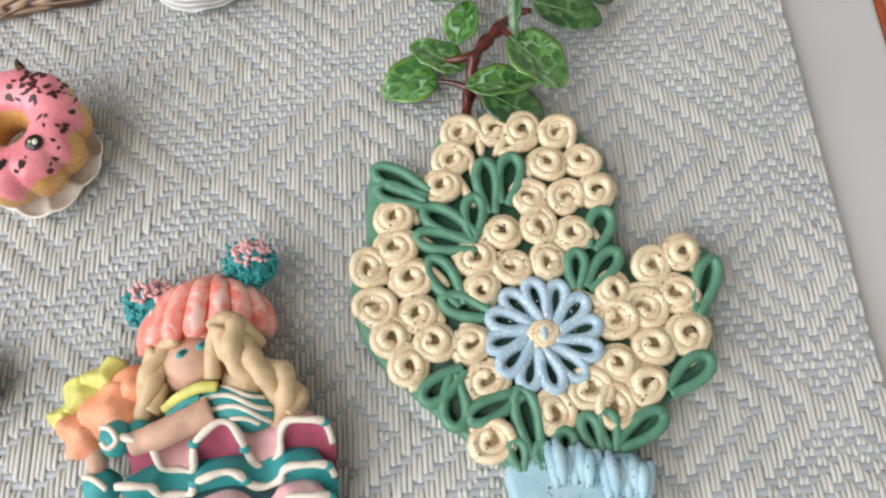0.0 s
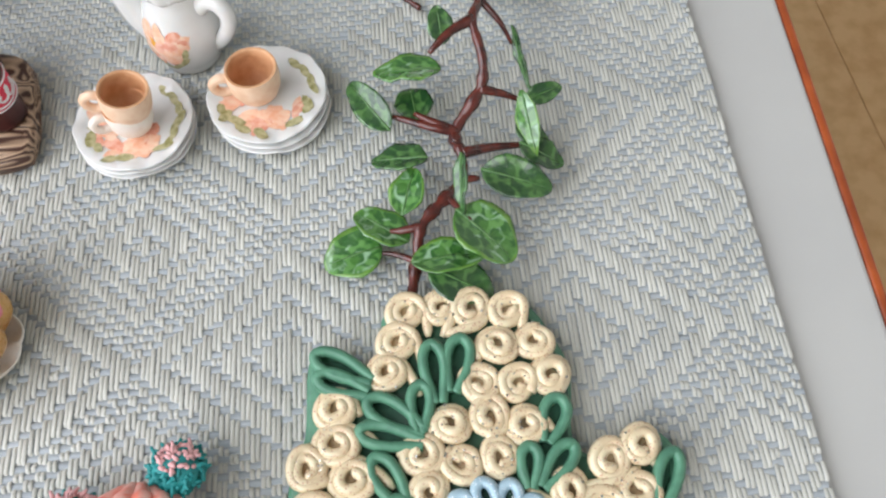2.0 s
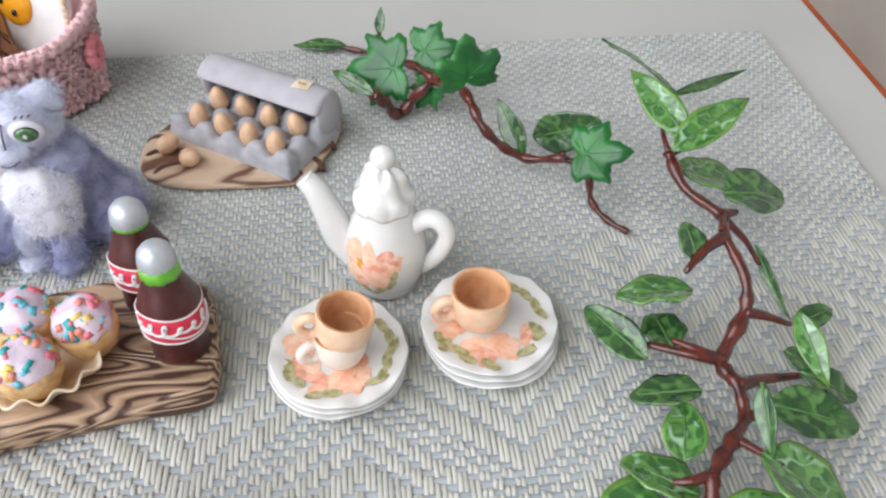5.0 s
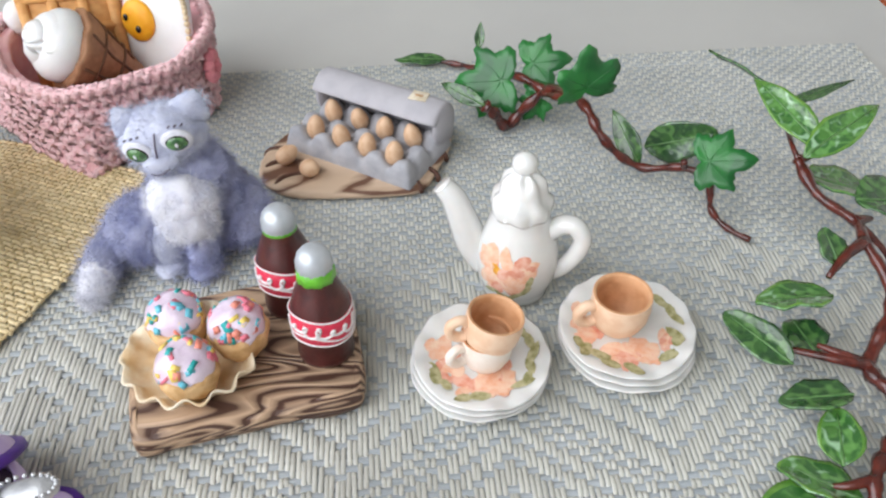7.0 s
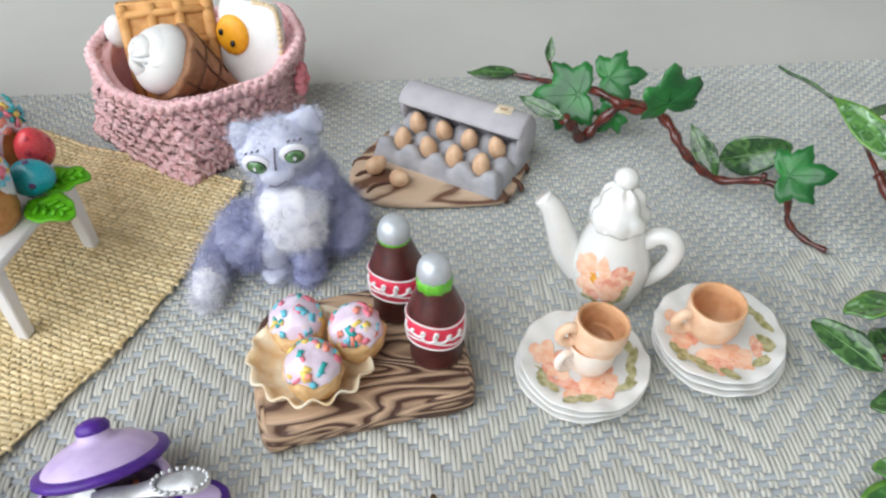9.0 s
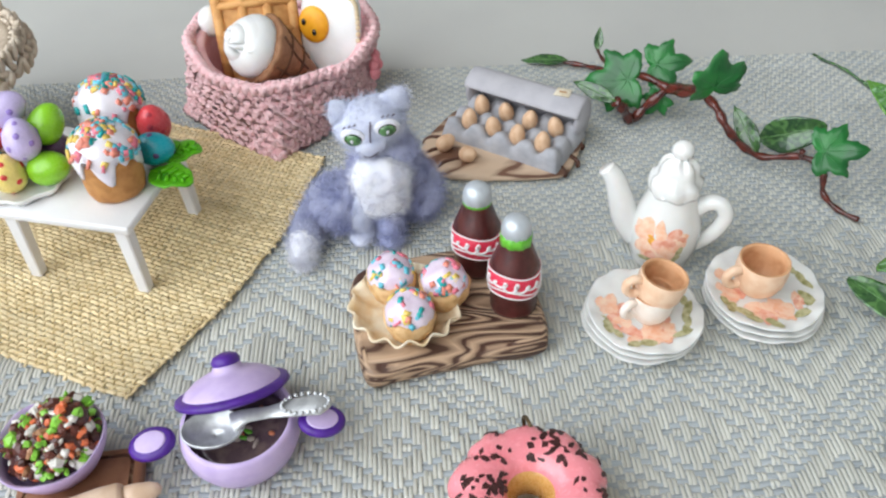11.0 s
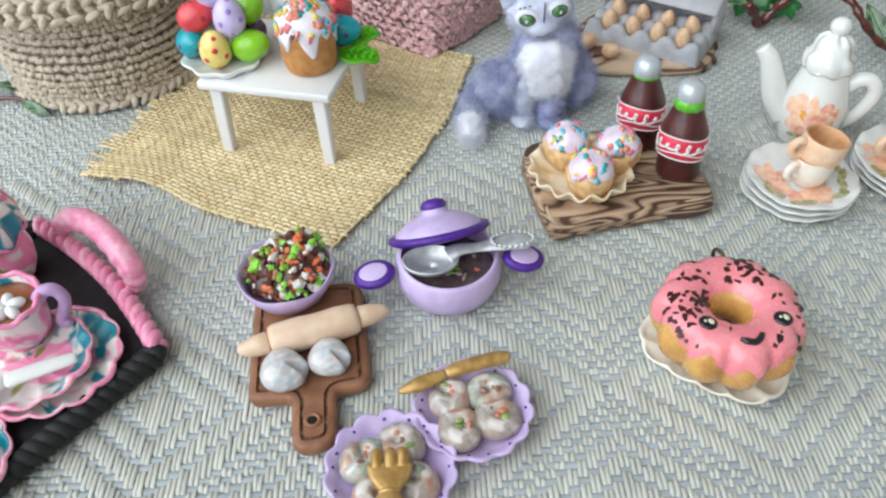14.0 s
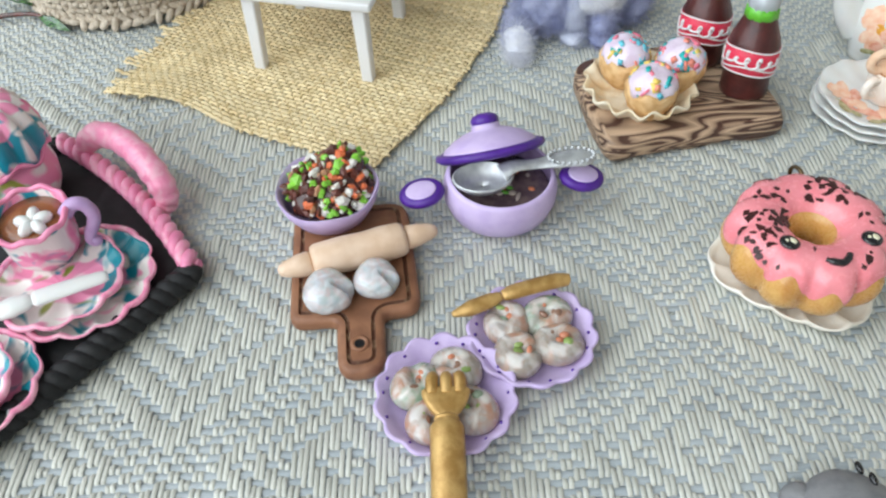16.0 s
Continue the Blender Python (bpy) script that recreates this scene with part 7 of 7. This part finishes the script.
    tagged(g.obj("chocolate_crumb_layer", M_chip, ic, "scattered dark chocolate bits", smooth=False), kind="stuff")
    # face
    inv = np.array(Matrix.Rotation(radians(-14), 2))

    def top_at(x, y):
        px, py = inv @ (np.array((x, y)) - np.array((-8.4, -20.8)))
        aa, rr = math.atan2(py, px), math.hypot(px, py)
        t = math.acos(max(-1, min(1, (rr - R) / (w if rr > R else 6.9))))
        q = surf(np.array([aa]), t, 0.78)[0]
        cen = np.array((R * math.cos(aa), R * math.sin(aa), hgt))
        return q, frame_of(q - cen)
    for ex, ey in ((-15.8, -26.4), (-0.8, -27.0)):
        q, F = top_at(ex, ey)
        g = Geo()
        g.ball(q, (1.9, 1.9, 0.6), 0, 16, 8, F)
        e = g.obj("eye", M_black, d, "glossy black painted eye")
        g = Geo()
        g.ball(q + F @ np.array((0.25, 0.4, 0.55)), (0.8, 0.6, 0.2), 0, 10, 6, F)
        g.ball(q + F @ np.array((-0.2, -0.6, 0.5)), (0.4, 0.35, 0.2), 0, 10, 6, F)
        g.obj("glint", material("cream_dot", lin(226, 220, 190), rough=0.3), e)
    g = Geo()
    ms = [top_at(x, y)[0] for x, y in ((-10.9, -30.9), (-9.8, -31.5), (-8.3, -31.8), (-7.1, -31.2), (-6.3, -30.3))]
    g.tube(smooth_line(ms, 4), [0.5] * 3 + [0.72] * 11 + [0.6] * 3, 7)
    g.obj("mouth", M_black, d, "thin black painted mouth")
    g = Geo()
    g.tube([(5.4, 13.0 + 1.9 * math.cos(t), 11.2 + 1.9 * math.sin(t)) for t in np.arange(20) * TAU / 20], 0.42, 8, closed=True, hint=(1, 0, 0))
    g.obj("loop", M_bronze, d, "bronze hanging loop")


build_donut()

# ---- clay doll, one plain mesh ----
def build_doll():
    names = [("coral_hat", (250, 146, 130)), ("teal_clay", (40, 156, 156)), ("pale_pink", (246, 190, 190)), ("skin_clay", (212, 170, 146)), ("blond_clay", (216, 188, 148)), ("orange_clay", (254, 172, 130)),
             ("yellow_clay", (226, 222, 124)), ("rose_skirt", (188, 88, 112)), ("ivory_edge", (236, 226, 208)), ("dark_teal", (16, 70, 74))]
    mats = [material("doll_" + n, lin(*c), tuple(0.8 * v for v in lin(*c)), grain=0.35, fine=3, rough=0.5, bump=0.25) for n, c in names]
    mats[0] = patched("streaked_coral_clay", [(1, (246, 140, 122)), (0.42, (248, 178, 164)), (0.25, (250, 208, 196))], 0.22, rough=0.5, coat=0.0, soft=0.1)
    O = np.array((36, -92, 0))
    g = Geo()
    rng = np.random.default_rng(33)
    B = lambda c, r, s, t=None, lump=0.06: g.ball(np.array(c) - O, r, s, 22, 14, t, lump, 0.35)
    T = lambda pts, r, s, n=5, k=9: g.tube(smooth_line(pts, n) - O, r, k, s)

    def plait(way, width, r, twist):
        """Three strands wound round one another."""
        q = smooth_line(way, 6)
        for strand in range(3):
            pts = []
            for k, b in enumerate(q):
                a = twist * k / len(q) * TAU + strand * TAU / 3
                pts.append(b + np.array((width * math.cos(a), 0.35 * width * math.cos(a), 0.8 * width * math.sin(a))))
            g.tube(np.array(pts) - O, r * (1 + 0.12 * np.sin(np.arange(len(pts)) * 1.1 + strand)), 9, 4)
    # knitted hat: thick ribs that run from the crown to the brim
    B((35.2, -70.4, 3.6), (11.2, 8.6, 7.4), 0)
    for k in range(9):
        a = math.pi * (1 - (k + 0.15) / 8.3)
        c, h = math.cos(a), math.sin(a)
        crown = np.array((37.2 + 2.6 * c, -61.9 - 0.9 * (1 - h), 4.4 + 2.4 * h))
        upper = np.array((36.4 + 8.2 * c, -64.6 - 1.6 * (1 - h), 4.4 + 6.2 * h))
        lower = np.array((35.6 + 11.2 * c, -69.6, 3.9 + 8.2 * h))
        brim = np.array((34.9 + 12.0 * c, -74.6 + 0.6 * c, 3.6 + 8.9 * h))
        T([crown, upper, lower, brim], [1.2] + [1.7] * 4 + [2.15] * 9 + [1.9, 1.5], 0)
    # two-coloured pompons
    for c, q, flat in (((44.9, -59.4, 7.0), 6.0, 0.6), ((24.6, -65.2, 5.0), 6.2, 0.7)):
        B(c, (q * 0.8, q * 0.72, q * flat), 1, None, 0.25)
        for _ in range(260):
            n = rng.normal(size=3)
            n /= np.linalg.norm(n)
            pink = n[2] * 0.8 + n[1] * 0.45 + n[0] * 0.2 > 0.62
            p = np.array(c) + n * np.array((q * 0.78, q * 0.7, q * flat)) - O
            out = n * 1.0 + np.array((rng.normal(0, 0.8), rng.normal(0, 0.8), 0.1))
            g.tube([p - out * 0.5, p + n * 0.45, p + out * 0.7], [0.3, 0.5, 0.3], 5, 2 if pink else 1)
    # face
    B((33.4, -78.0, 4.6), (7.4, 6.6, 7.0), 3, None, 0.0)
    for x, y in ((32.5, -77.6), (36.3, -76.4)):
        B((x, y, 11.3), (1.35, 0.85, 0.55), 1, rot("Z", 24), 0)
        B((x + 0.1, y, 11.7), (0.7, 0.5, 0.35), 9, rot("Z", 24), 0)
    # plaits and locks of hair
    plait([(41.4, -73.6, 12.6), (42.6, -77.6, 12.8), (45.2, -81.6, 11.6), (49.6, -84.0, 9.4), (51.4, -88.0, 7.0), (50.8, -90.8, 5.4)], 1.7, 2.05, 1.25)
    plait([(27.6, -75.4, 8.4), (26.2, -79.0, 8.4), (25.6, -83.0, 8.0), (25.0, -87.4, 6.4)], 1.4, 1.7, 0.9)
    T([(40.8, -73.0, 13.0), (39.0, -76.0, 12.8), (38.4, -79.4, 12.0), (38.0, -82.8, 10.6)], 1.55, 4)
    T([(38.6, -73.6, 12.6), (41.6, -72.6, 13.8), (44.6, -74.4, 12.0), (46.4, -77.0, 8.6)], 1.7, 4)
    T([(27.0, -74.4, 9.4), (29.6, -75.0, 10.8), (31.6, -74.8, 12.0)], 1.2, 4)
    B((43.6, -83.2, 6.0), (5.0, 4.6, 4.6), 4)
    # body, striped sleeve, arm, cuffs
    B((39, -88.5, 3), (10, 4.5, 4), 1)
    turn = rot("Z", -14)
    B((41.2, -88.4, 6.6), (8.2, 4.4, 4.8), 1, turn, 0.03)
    for k in range(4):
        arc = []
        for q in np.linspace(-0.85, 0.9, 9):
            y = -0.62 + 0.42 * k + 0.16 * math.sin(q * 4 + k)
            d = 1 - q * q - y * y
            if d > 0.02:
                arc.append(np.array((41.2, -88.4, 6.6)) + turn @ np.array((8.2 * q, 4.4 * y, 4.8 * math.sqrt(d) - 0.05)))
        if len(arc) > 3:
            T(arc, 0.5, 8, 3, 7)
    T([(37.6, -88.8, 9.6), (33, -90.4, 10.0), (28, -92.0, 9.8), (22.6, -93.0, 9.0)], [3.0] * 4 + [2.7] * 8 + [2.4] * 4, 3, 5, 12)
    T([(28.2, -87.2, 8), (31.4, -85.4, 9.4), (35.4, -84.2, 10.0), (38.6, -84.4, 9.6)], 1.15, 6)
    T([(29.2, -88.6, 8), (32.2, -87.0, 9.0), (35.4, -86.2, 9.2)], 1.2, 1)
    B((19.4, -91.6, 8.8), (3.1, 3.4, 3.2), 1)
    T([(17.4, -89.6, 11.0), (19.6, -90.4, 12.1), (20.6, -92.4, 11.6), (19.0, -93.6, 11.2), (17.8, -92.4, 11.6)], 0.55, 8, 4, 7)
    B((23.2, -90.4, 7.2), (2.6, 2.2, 2.6), 1)
    B((15.2, -95.2, 6.8), (2.0, 2.6, 1.9), 3)
    B((15.6, -99.4, 5), (3.6, 3.4, 3.4), 1)
    T([(13.0, -97.6, 7), (15.4, -98.4, 8.5), (17.6, -100.4, 7.8)], 0.6, 8)
    # ruffled flower: orange petals with yellow ones behind
    for cx, cy, cz, q, s in ((17.4, -85.6, 7.6, 5.6, 5), (21.2, -81.8, 7.0, 4.4, 5), (11.6, -89.2, 6.2, 4.6, 5), (15.4, -78.6, 5.6, 4.0, 6), (10.6, -81.4, 4.8, 4.2, 6), (6.8, -84.8, 3.6, 3.0, 6)):
        rings = []
        for t in np.linspace(0, 1, 7):
            a = np.arange(36) * TAU / 36
            rr = q * (0.12 + 0.98 * t) * (1 + (0.06 * np.cos(3 * a + cx) + 0.04 * np.cos(5 * a + cy)) * t)
            rings.append(np.stack([cx + rr * np.cos(a), cy + rr * np.sin(a) * 0.92, cz + 1.5 * t * t * np.cos(3 * a + cy) + 0.5 * t * t * np.sin(5 * a) + 1.4 * (1 - t) ** 2 - 1.4 * t * t], 1) - O)
        rings += [r - np.array((0, 0, 1.0)) for r in rings[::-1]]
        g.grid(rings, s, True, (True, True))
        B((cx, cy, cz * 0.45), (q * 0.7, q * 0.65, cz * 0.45), s)
    # tiered skirt: tall folds with ivory hems, rose within and teal below
    for y0, amp, low, z0, rise, s_in, s_out in ((-95.6, 4.5, -103.5, 8.4, 2.6, 7, 2), (-101.8, 1.6, -110.0, 8.6, 1.6, 1, 1), (-107.5, 2.2, -118.0, 7.4, 1.8, 7, 2)):
        hem, waist, deep, foot = [], [], [], []
        for q in np.linspace(0, 1, 90):
            x = 21.0 + 38.0 * q
            ph = TAU * (x - 38.5) / 16.2
            hem.append((x + 1.0 * math.sin(2 * ph + 0.3) + 0.6 * math.sin(ph), y0 + amp * math.cos(ph) * (0.8 + 0.2 * math.sin(x)) - 10.0 * max(0.0, q - 0.9), z0 + rise * math.cos(ph) - 14.0 * max(0.0, q - 0.92) ** 0.9))
            waist.append((39.5 + (x - 39.5) * 0.8, y0 + 5.5, 4.6))
            deep.append((x + 0.4 * math.sin(ph), y0 - 1.6 + 0.5 * amp * math.cos(ph), z0 - 3.6 + rise * 0.4 * math.cos(ph)))
            foot.append((x, low, 3.2))
        hem, waist, deep, foot = (np.array(v) - O for v in (hem, waist, deep, foot))
        g.grid([waist, 0.5 * (waist + hem) + np.array((0, 0, 0.9)), hem], s_out, False)
        g.grid([hem - np.array((0, 0.25, 0.3)), 0.5 * (hem + deep) - np.array((0, 0.2, 0.5)), deep, foot], s_in, False)
        g.tube(hem, 0.72 + 0.12 * np.sin(np.arange(90) * 0.7), 8, 8)
        for k in (34, 52, 84):
            # teal swirls on the hem
            g.ball(hem[k] + np.array((0, 0, 0.25)), (1.2, 0.9, 0.7), 1, 10, 7)
    B((38, -106, 3.2), (19, 12, 3.2), 9)
    ob = g.obj("clay_doll", mats)
    ob.matrix_world = pose(36 * MM, -92 * MM, 0)
    tagged(ob, "clay doll in a coral ribbed hat and ruffled skirt", "doll")


build_doll()

# ---- black tray with a pink marbled tea service ----
M_tray = material("black_clay", (0.015, 0.015, 0.016), (0.022, 0.022, 0.024), grain=0.3, fine=3, rough=0.6, bump=0.25, spec=0.3)
M_pinkc = material("pink_clay", lin(240, 152, 186), lin(232, 130, 170), grain=0.3, fine=2, rough=0.4, bump=0.15)
M_pinkr = patched("streaky_pink_clay", [(1, (242, 154, 186)), (0.45, (246, 182, 202)), (0.25, (236, 134, 172))], 0.35, soft=0.12)
M_lilac = material("lilac_handle", lin(196, 164, 208), lin(184, 150, 198), grain=0.3, rough=0.4)
M_cocoa = material("cocoa", lin(150, 92, 52), lin(130, 78, 44), grain=0.5, fine=3, rough=0.3, coat=0.4)


M_marble = patched("marbled_clay", [(1, (238, 230, 226)), (0.42, (240, 150, 186)), (0.34, (30, 142, 160)), (0.16, (140, 148, 60))], 0.12)
M_marble_pink = patched("marbled_pink_clay", [(1, (240, 150, 186)), (0.52, (240, 230, 228)), (0.34, (24, 138, 160)), (0.2, (228, 116, 164))], 0.13)


def rope(g, p0, p1, turns, r, width, slots=(0, 1), bow=(0, 0, 0)):
    """Two strands twisted together from p0 to p1."""
    p0, p1 = np.asarray(p0, float), np.asarray(p1, float)
    F = frame_of(p1 - p0)
    bow = np.asarray(bow, float)
    for s, slot in zip((0, math.pi), slots):
        pts = []
        for q in np.linspace(0, 1, int(turns * 9)):
            a = TAU * turns * q + s
            pts.append(p0 + (p1 - p0) * q + bow * math.sin(math.pi * q) + width * (math.cos(a) * F[:, 0] + math.sin(a) * F[:, 1]))
        g.tube(pts, r, 8, slot)


def build_tray():
    t = thing("serving_tray", -124.3, -13.6, 0, 0, "black clay tray with twisted pink and black rope edges", "tray")
    u, w = np.array((-0.647, 0.762)), np.array((-0.67, -0.742))
    side = 58.0
    c = [np.zeros(2), u * side, u * side + w * side, w * side]
    g = Geo()
    g.slab(fillet([c[0] * 0.985 + (u + w) * 0.4, u * side * 0.5 + np.array((0.77, 0.64)) * 2.6, c[1] * 0.985 + (u + w) * 0.4, c[2] * 0.985 + (u + w) * 0.4, u * side * 0.5 + w * side - np.array((0.77, 0.64)) * 2.6, c[3] * 0.985 + (u + w) * 0.4], [4, 30, 4, 4, 30, 4], 7), 0.1, 3.0, 0, 1.0)
    g.obj("base", M_tray, t)
    for k in range(4):
        a, b = c[k], c[(k + 1) % 4]
        pink = k in (0, 2)
        g = Geo()
        if pink:
            rope(g, (*a, 4.4), (*b, 4.4), 9, 1.3, 1.15, bow=(*(np.array((0.77, 0.64)) * (3.0 if k == 0 else -3.0)), 0))
        else:
            rope(g, (*a, 3.0), (*b, 3.0), 11, 1.75, 1.2)
        g.obj("rope_edge", [M_pinkc, M_pinkr] if pink else [M_tray, M_tray], t, "twisted pink rope edge" if pink else "twisted black rope edge")
    g = Geo()
    n2 = np.array((0.762, 0.647))
    h = [(*(u * s + n2 * o), z) for s, o, z in ((48.6, 1.0, 4.0), (47.2, 3.6, 8.4), (43.0, 5.6, 11.4), (36.0, 7.0, 13.0), (28.6, 7.4, 12.8), (22.6, 7.2, 10.8), (20.2, 7.0, 8.0), (19.8, 6.6, 5.2), (20.8, 5.0, 3.0))]
    h = smooth_line(h, 7)
    g.tube(h, np.interp(np.arange(len(h)), [0, 10, 40, len(h) - 1], [1.9, 3.0, 3.0, 2.0]) + 0.16 * np.sin(np.arange(len(h)) * 1.15), 12)
    g.obj("handle", M_pinkr, t, "thick twisted pink handle")
    # ruffled plates, two stacks
    for x, y, r, z, n in ((-145.8, -16.0, 14.3, 3.0, 13), (-148.8, -17.4, 12.2, 5.4, 11), (-159.8, -39.4, 11.8, 3.0, 11), (-162.2, -40.4, 10.2, 5.0, 10)):
        p = thing("ruffled_plate", x, y, z, 11 * r, "ruffled white, pink and teal marbled clay plate", "plate", "ruffled plates")
        g = Geo()

        def wave(a, rr, zz, r=r, n=n):
            s = np.abs(np.sin(n * a / 2))
            q = rr / r
            return rr * (1 + 0.055 * (s - 0.5) * q ** 2), zz - 1.5 * (s - 0.5) * q * q * (q < 0.97) - 0.5 * (s - 0.5) * (q >= 0.97)
        g.lathe([(r * 0.5, 0.75), (r * 0.6, 0.8), (r * 0.88, 1.6), (r * 1.0, 3.0), (r * 0.985, 3.6), (r * 0.92, 2.9), (r * 0.84, 2.2), (r * 0.7, 1.6), (r * 0.5, 1.3), (0.4, 1.2)], 8 * n, wave=wave)
        d = g.obj("dish", M_marble, p)
        g = Geo()
        aa = np.arange(8 * n) * TAU / (8 * n)
        s = np.abs(np.sin(n * aa / 2))
        rr = r * (1 + 0.055 * (s - 0.5))
        g.tube(np.stack([rr * np.cos(aa), rr * np.sin(aa), 3.3 - 0.5 * (s - 0.5)], 1), 0.5 + 0.22 * np.sin(aa * 4 + r), 6, closed=True)
        g.obj("hem", M_pinkr, d, "pink rim")
    # mug of cocoa
    m = thing("cocoa_mug", -152.6, -8.8, 6.8, 0, "marbled pink mug of cocoa with white marshmallows", "mug", rx=4)
    g = Geo()
    lob = lambda a, r, z: (r * (1 + 0.03 * np.cos(9 * a)), z + (0.4 * np.cos(9 * a) if z > 11 else 0))
    g.lathe([(3.8, 0), (5.0, 0.3), (6.6, 3), (7.0, 6.5), (6.8, 10), (7.4, 11.6), (7.1, 12.0)], 44, 0, wave=lob, cap=(True, False))
    g.lathe([(7.1, 12.0), (6.6, 11.2), (6.4, 9.6)], 44, 0, cap=(False, False))
    g.obj("body", M_marble_pink, m)
    g = Geo()
    g.tube([(7.3 * math.cos(a), 7.3 * math.sin(a), 11.9 + 0.4 * math.cos(9 * a)) for a in np.arange(60) * TAU / 60], 0.62, 7, closed=True)
    g.obj("rim", M_pinkc, m, "pink rim")
    g = Geo()
    g.lathe([(6.4, 9.4), (6.6, 10.2), (4, 10.6), (0.4, 10.7)], 36)
    g.obj("cocoa", M_cocoa, m, "brown cocoa")
    for k in range(5):
        a = TAU * k / 5 + 0.5
        g = Geo()
        g.ball((1.9 * math.cos(a) + 1.2, 1.9 * math.sin(a) - 1.4, 11.4), (1.9, 1.25, 1.3), 0, 14, 9, rot("Z", math.degrees(a)))
        g.obj("marshmallow", M_cream_w, m, "white marshmallow")
    g = Geo()
    h = smooth_line([(6.2, 1.4, 10.0), (8.0, 1.9, 11.8), (10.0, 2.2, 11.4), (11.0, 1.9, 8.8), (10.2, 1.4, 6.2), (9.0, 0.8, 4.2), (8.8, 0.5, 2.8), (9.6, 0.3, 2.4), (10.2, 0.2, 3.2)], 6)
    g.tube(h, np.linspace(1.5, 1.05, len(h)), 12, hint=(0, 1, 0))
    g.obj("handle", M_lilac, m, "lilac curled handle")
    # tea pot with a frilled lid
    j = thing("marbled_teapot", -165.2, 13.4, 3.1, 0, "marbled pink and white clay teapot with a gathered lid", "teapot")
    j.scale = (0.86, 0.86, 1.12)
    g = Geo()
    g.lathe([(6.5, 0), (8.5, 0.3), (10.2, 3), (10.8, 6.5), (10.2, 10), (9.0, 12.5), (8.8, 13.5)], 44)
    g.obj("body", M_marble, j)
    g = Geo()

    def gather(a, r, z):
        f = np.abs(np.cos(6 * a)) - 0.6
        return r * (1 + 0.2 * f * (1 if z > 14 else 0.4)), z + (0.9 * np.cos(7 * a) if z < 13 else 0)
    g.lathe([(9.8, 12.0), (11.2, 12.0), (11.3, 13.6), (10.8, 17), (9.6, 20), (7.4, 22.4), (5.0, 23.4), (3.2, 23.2), (2.0, 21.8), (0.4, 21.2)], 88, wave=gather)
    lid = g.obj("lid", M_marble_pink, j, "pink gathered lid with teal and white patches")
    g = Geo()
    g.tube([(11.1 * math.cos(a), 11.1 * math.sin(a), 12.1 + 0.9 * math.cos(7 * a)) for a in np.arange(84) * TAU / 84], 0.6, 6, closed=True)
    g.obj("hem", M_pinkc, lid, "wavy pink hem")
    # white knife
    k = thing("white_knife", -151.1, -23.7, 9.6, 18, "white clay butter knife lying on a ruffled plate", "knife")
    g = Geo()
    b = smooth_line([(-0.4, 0, 0.4), (2, 0.2, 0.5), (8, 0.5, 0.4), (13.6, 0.7, 0.2)], 6)
    g.tube(b, np.interp(np.arange(len(b)), [0, 3, 10, 16, 18], [1.3, 2.1, 2.0, 1.7, 1.2]), 10, flat=0.42)
    g.obj("blade", M_cream_w, k)
    g = Geo()
    b = smooth_line([(-0.4, 0, 0.4), (-2, -0.1, 0.5), (-5, -0.3, 0.4), (-7.6, -0.4, 0.2)], 6)
    g.tube(b, np.interp(np.arange(len(b)), [0, 4, 10, 15, 18], [1.3, 2.0, 2.5, 2.1, 0.8]), 10, flat=0.5)
    g.obj("handle", M_cream_w, k)
    # grey clay pebble at the near side
    s = Geo()
    s.ball((0, 0, 4.6), (8.2, 8.6, 5.2), 0, 28, 18, lump=0.06, scale=0.15)
    s.ball((-6.0, 4.6, 3.0), (3.4, 3.4, 3.2), 0, 18, 12)
    for x, y in ((1.0, 6.0), (4.0, 5.2), (3.4, 7.8)):
        s.ball((x, y, 8.4 if y < 6 else 7.0), (0.6, 1.2, 0.5), 1, 10, 6)
    ob = s.obj("clay_pebble", [material("grey_clay", lin(134, 134, 136), lin(116, 116, 120), grain=0.3, fine=3, rough=0.55, bump=0.2), M_black])
    ob.location = (-14.8 * MM, -77.4 * MM, 0)
    tagged(ob, "rounded grey clay pebble with small dark marks", "pebble")


build_tray()

# ---- floor boards ----
def build_floor():
    for i in range(5):
        y0 = -0.9
        while y0 < 1.5:
            me = bpy.data.meshes.get("floor_plank")
            if me is None:
                bm = bmesh.new()
                bmesh.ops.create_cube(bm, size=1)
                for v in bm.verts:
                    v.co = (v.co.x * 0.194, v.co.y * 1.198, v.co.z * 0.006)
                bmesh.ops.bevel(bm, geom=[e for e in bm.edges], offset=0.001, segments=1, affect="EDGES")
                me = bpy.data.meshes.new("floor_plank")
                bm.to_mesh(me)
                bm.free()
                me.materials.append(M_floor)
            ob = new("plank", me)
            ob.parent = flo
            ob.location = (0.10 + 0.195 * i, y0 + 0.6 + (0.4 if i % 2 else 0), FLOOR - 0.0028)
            y0 += 1.2


build_floor()
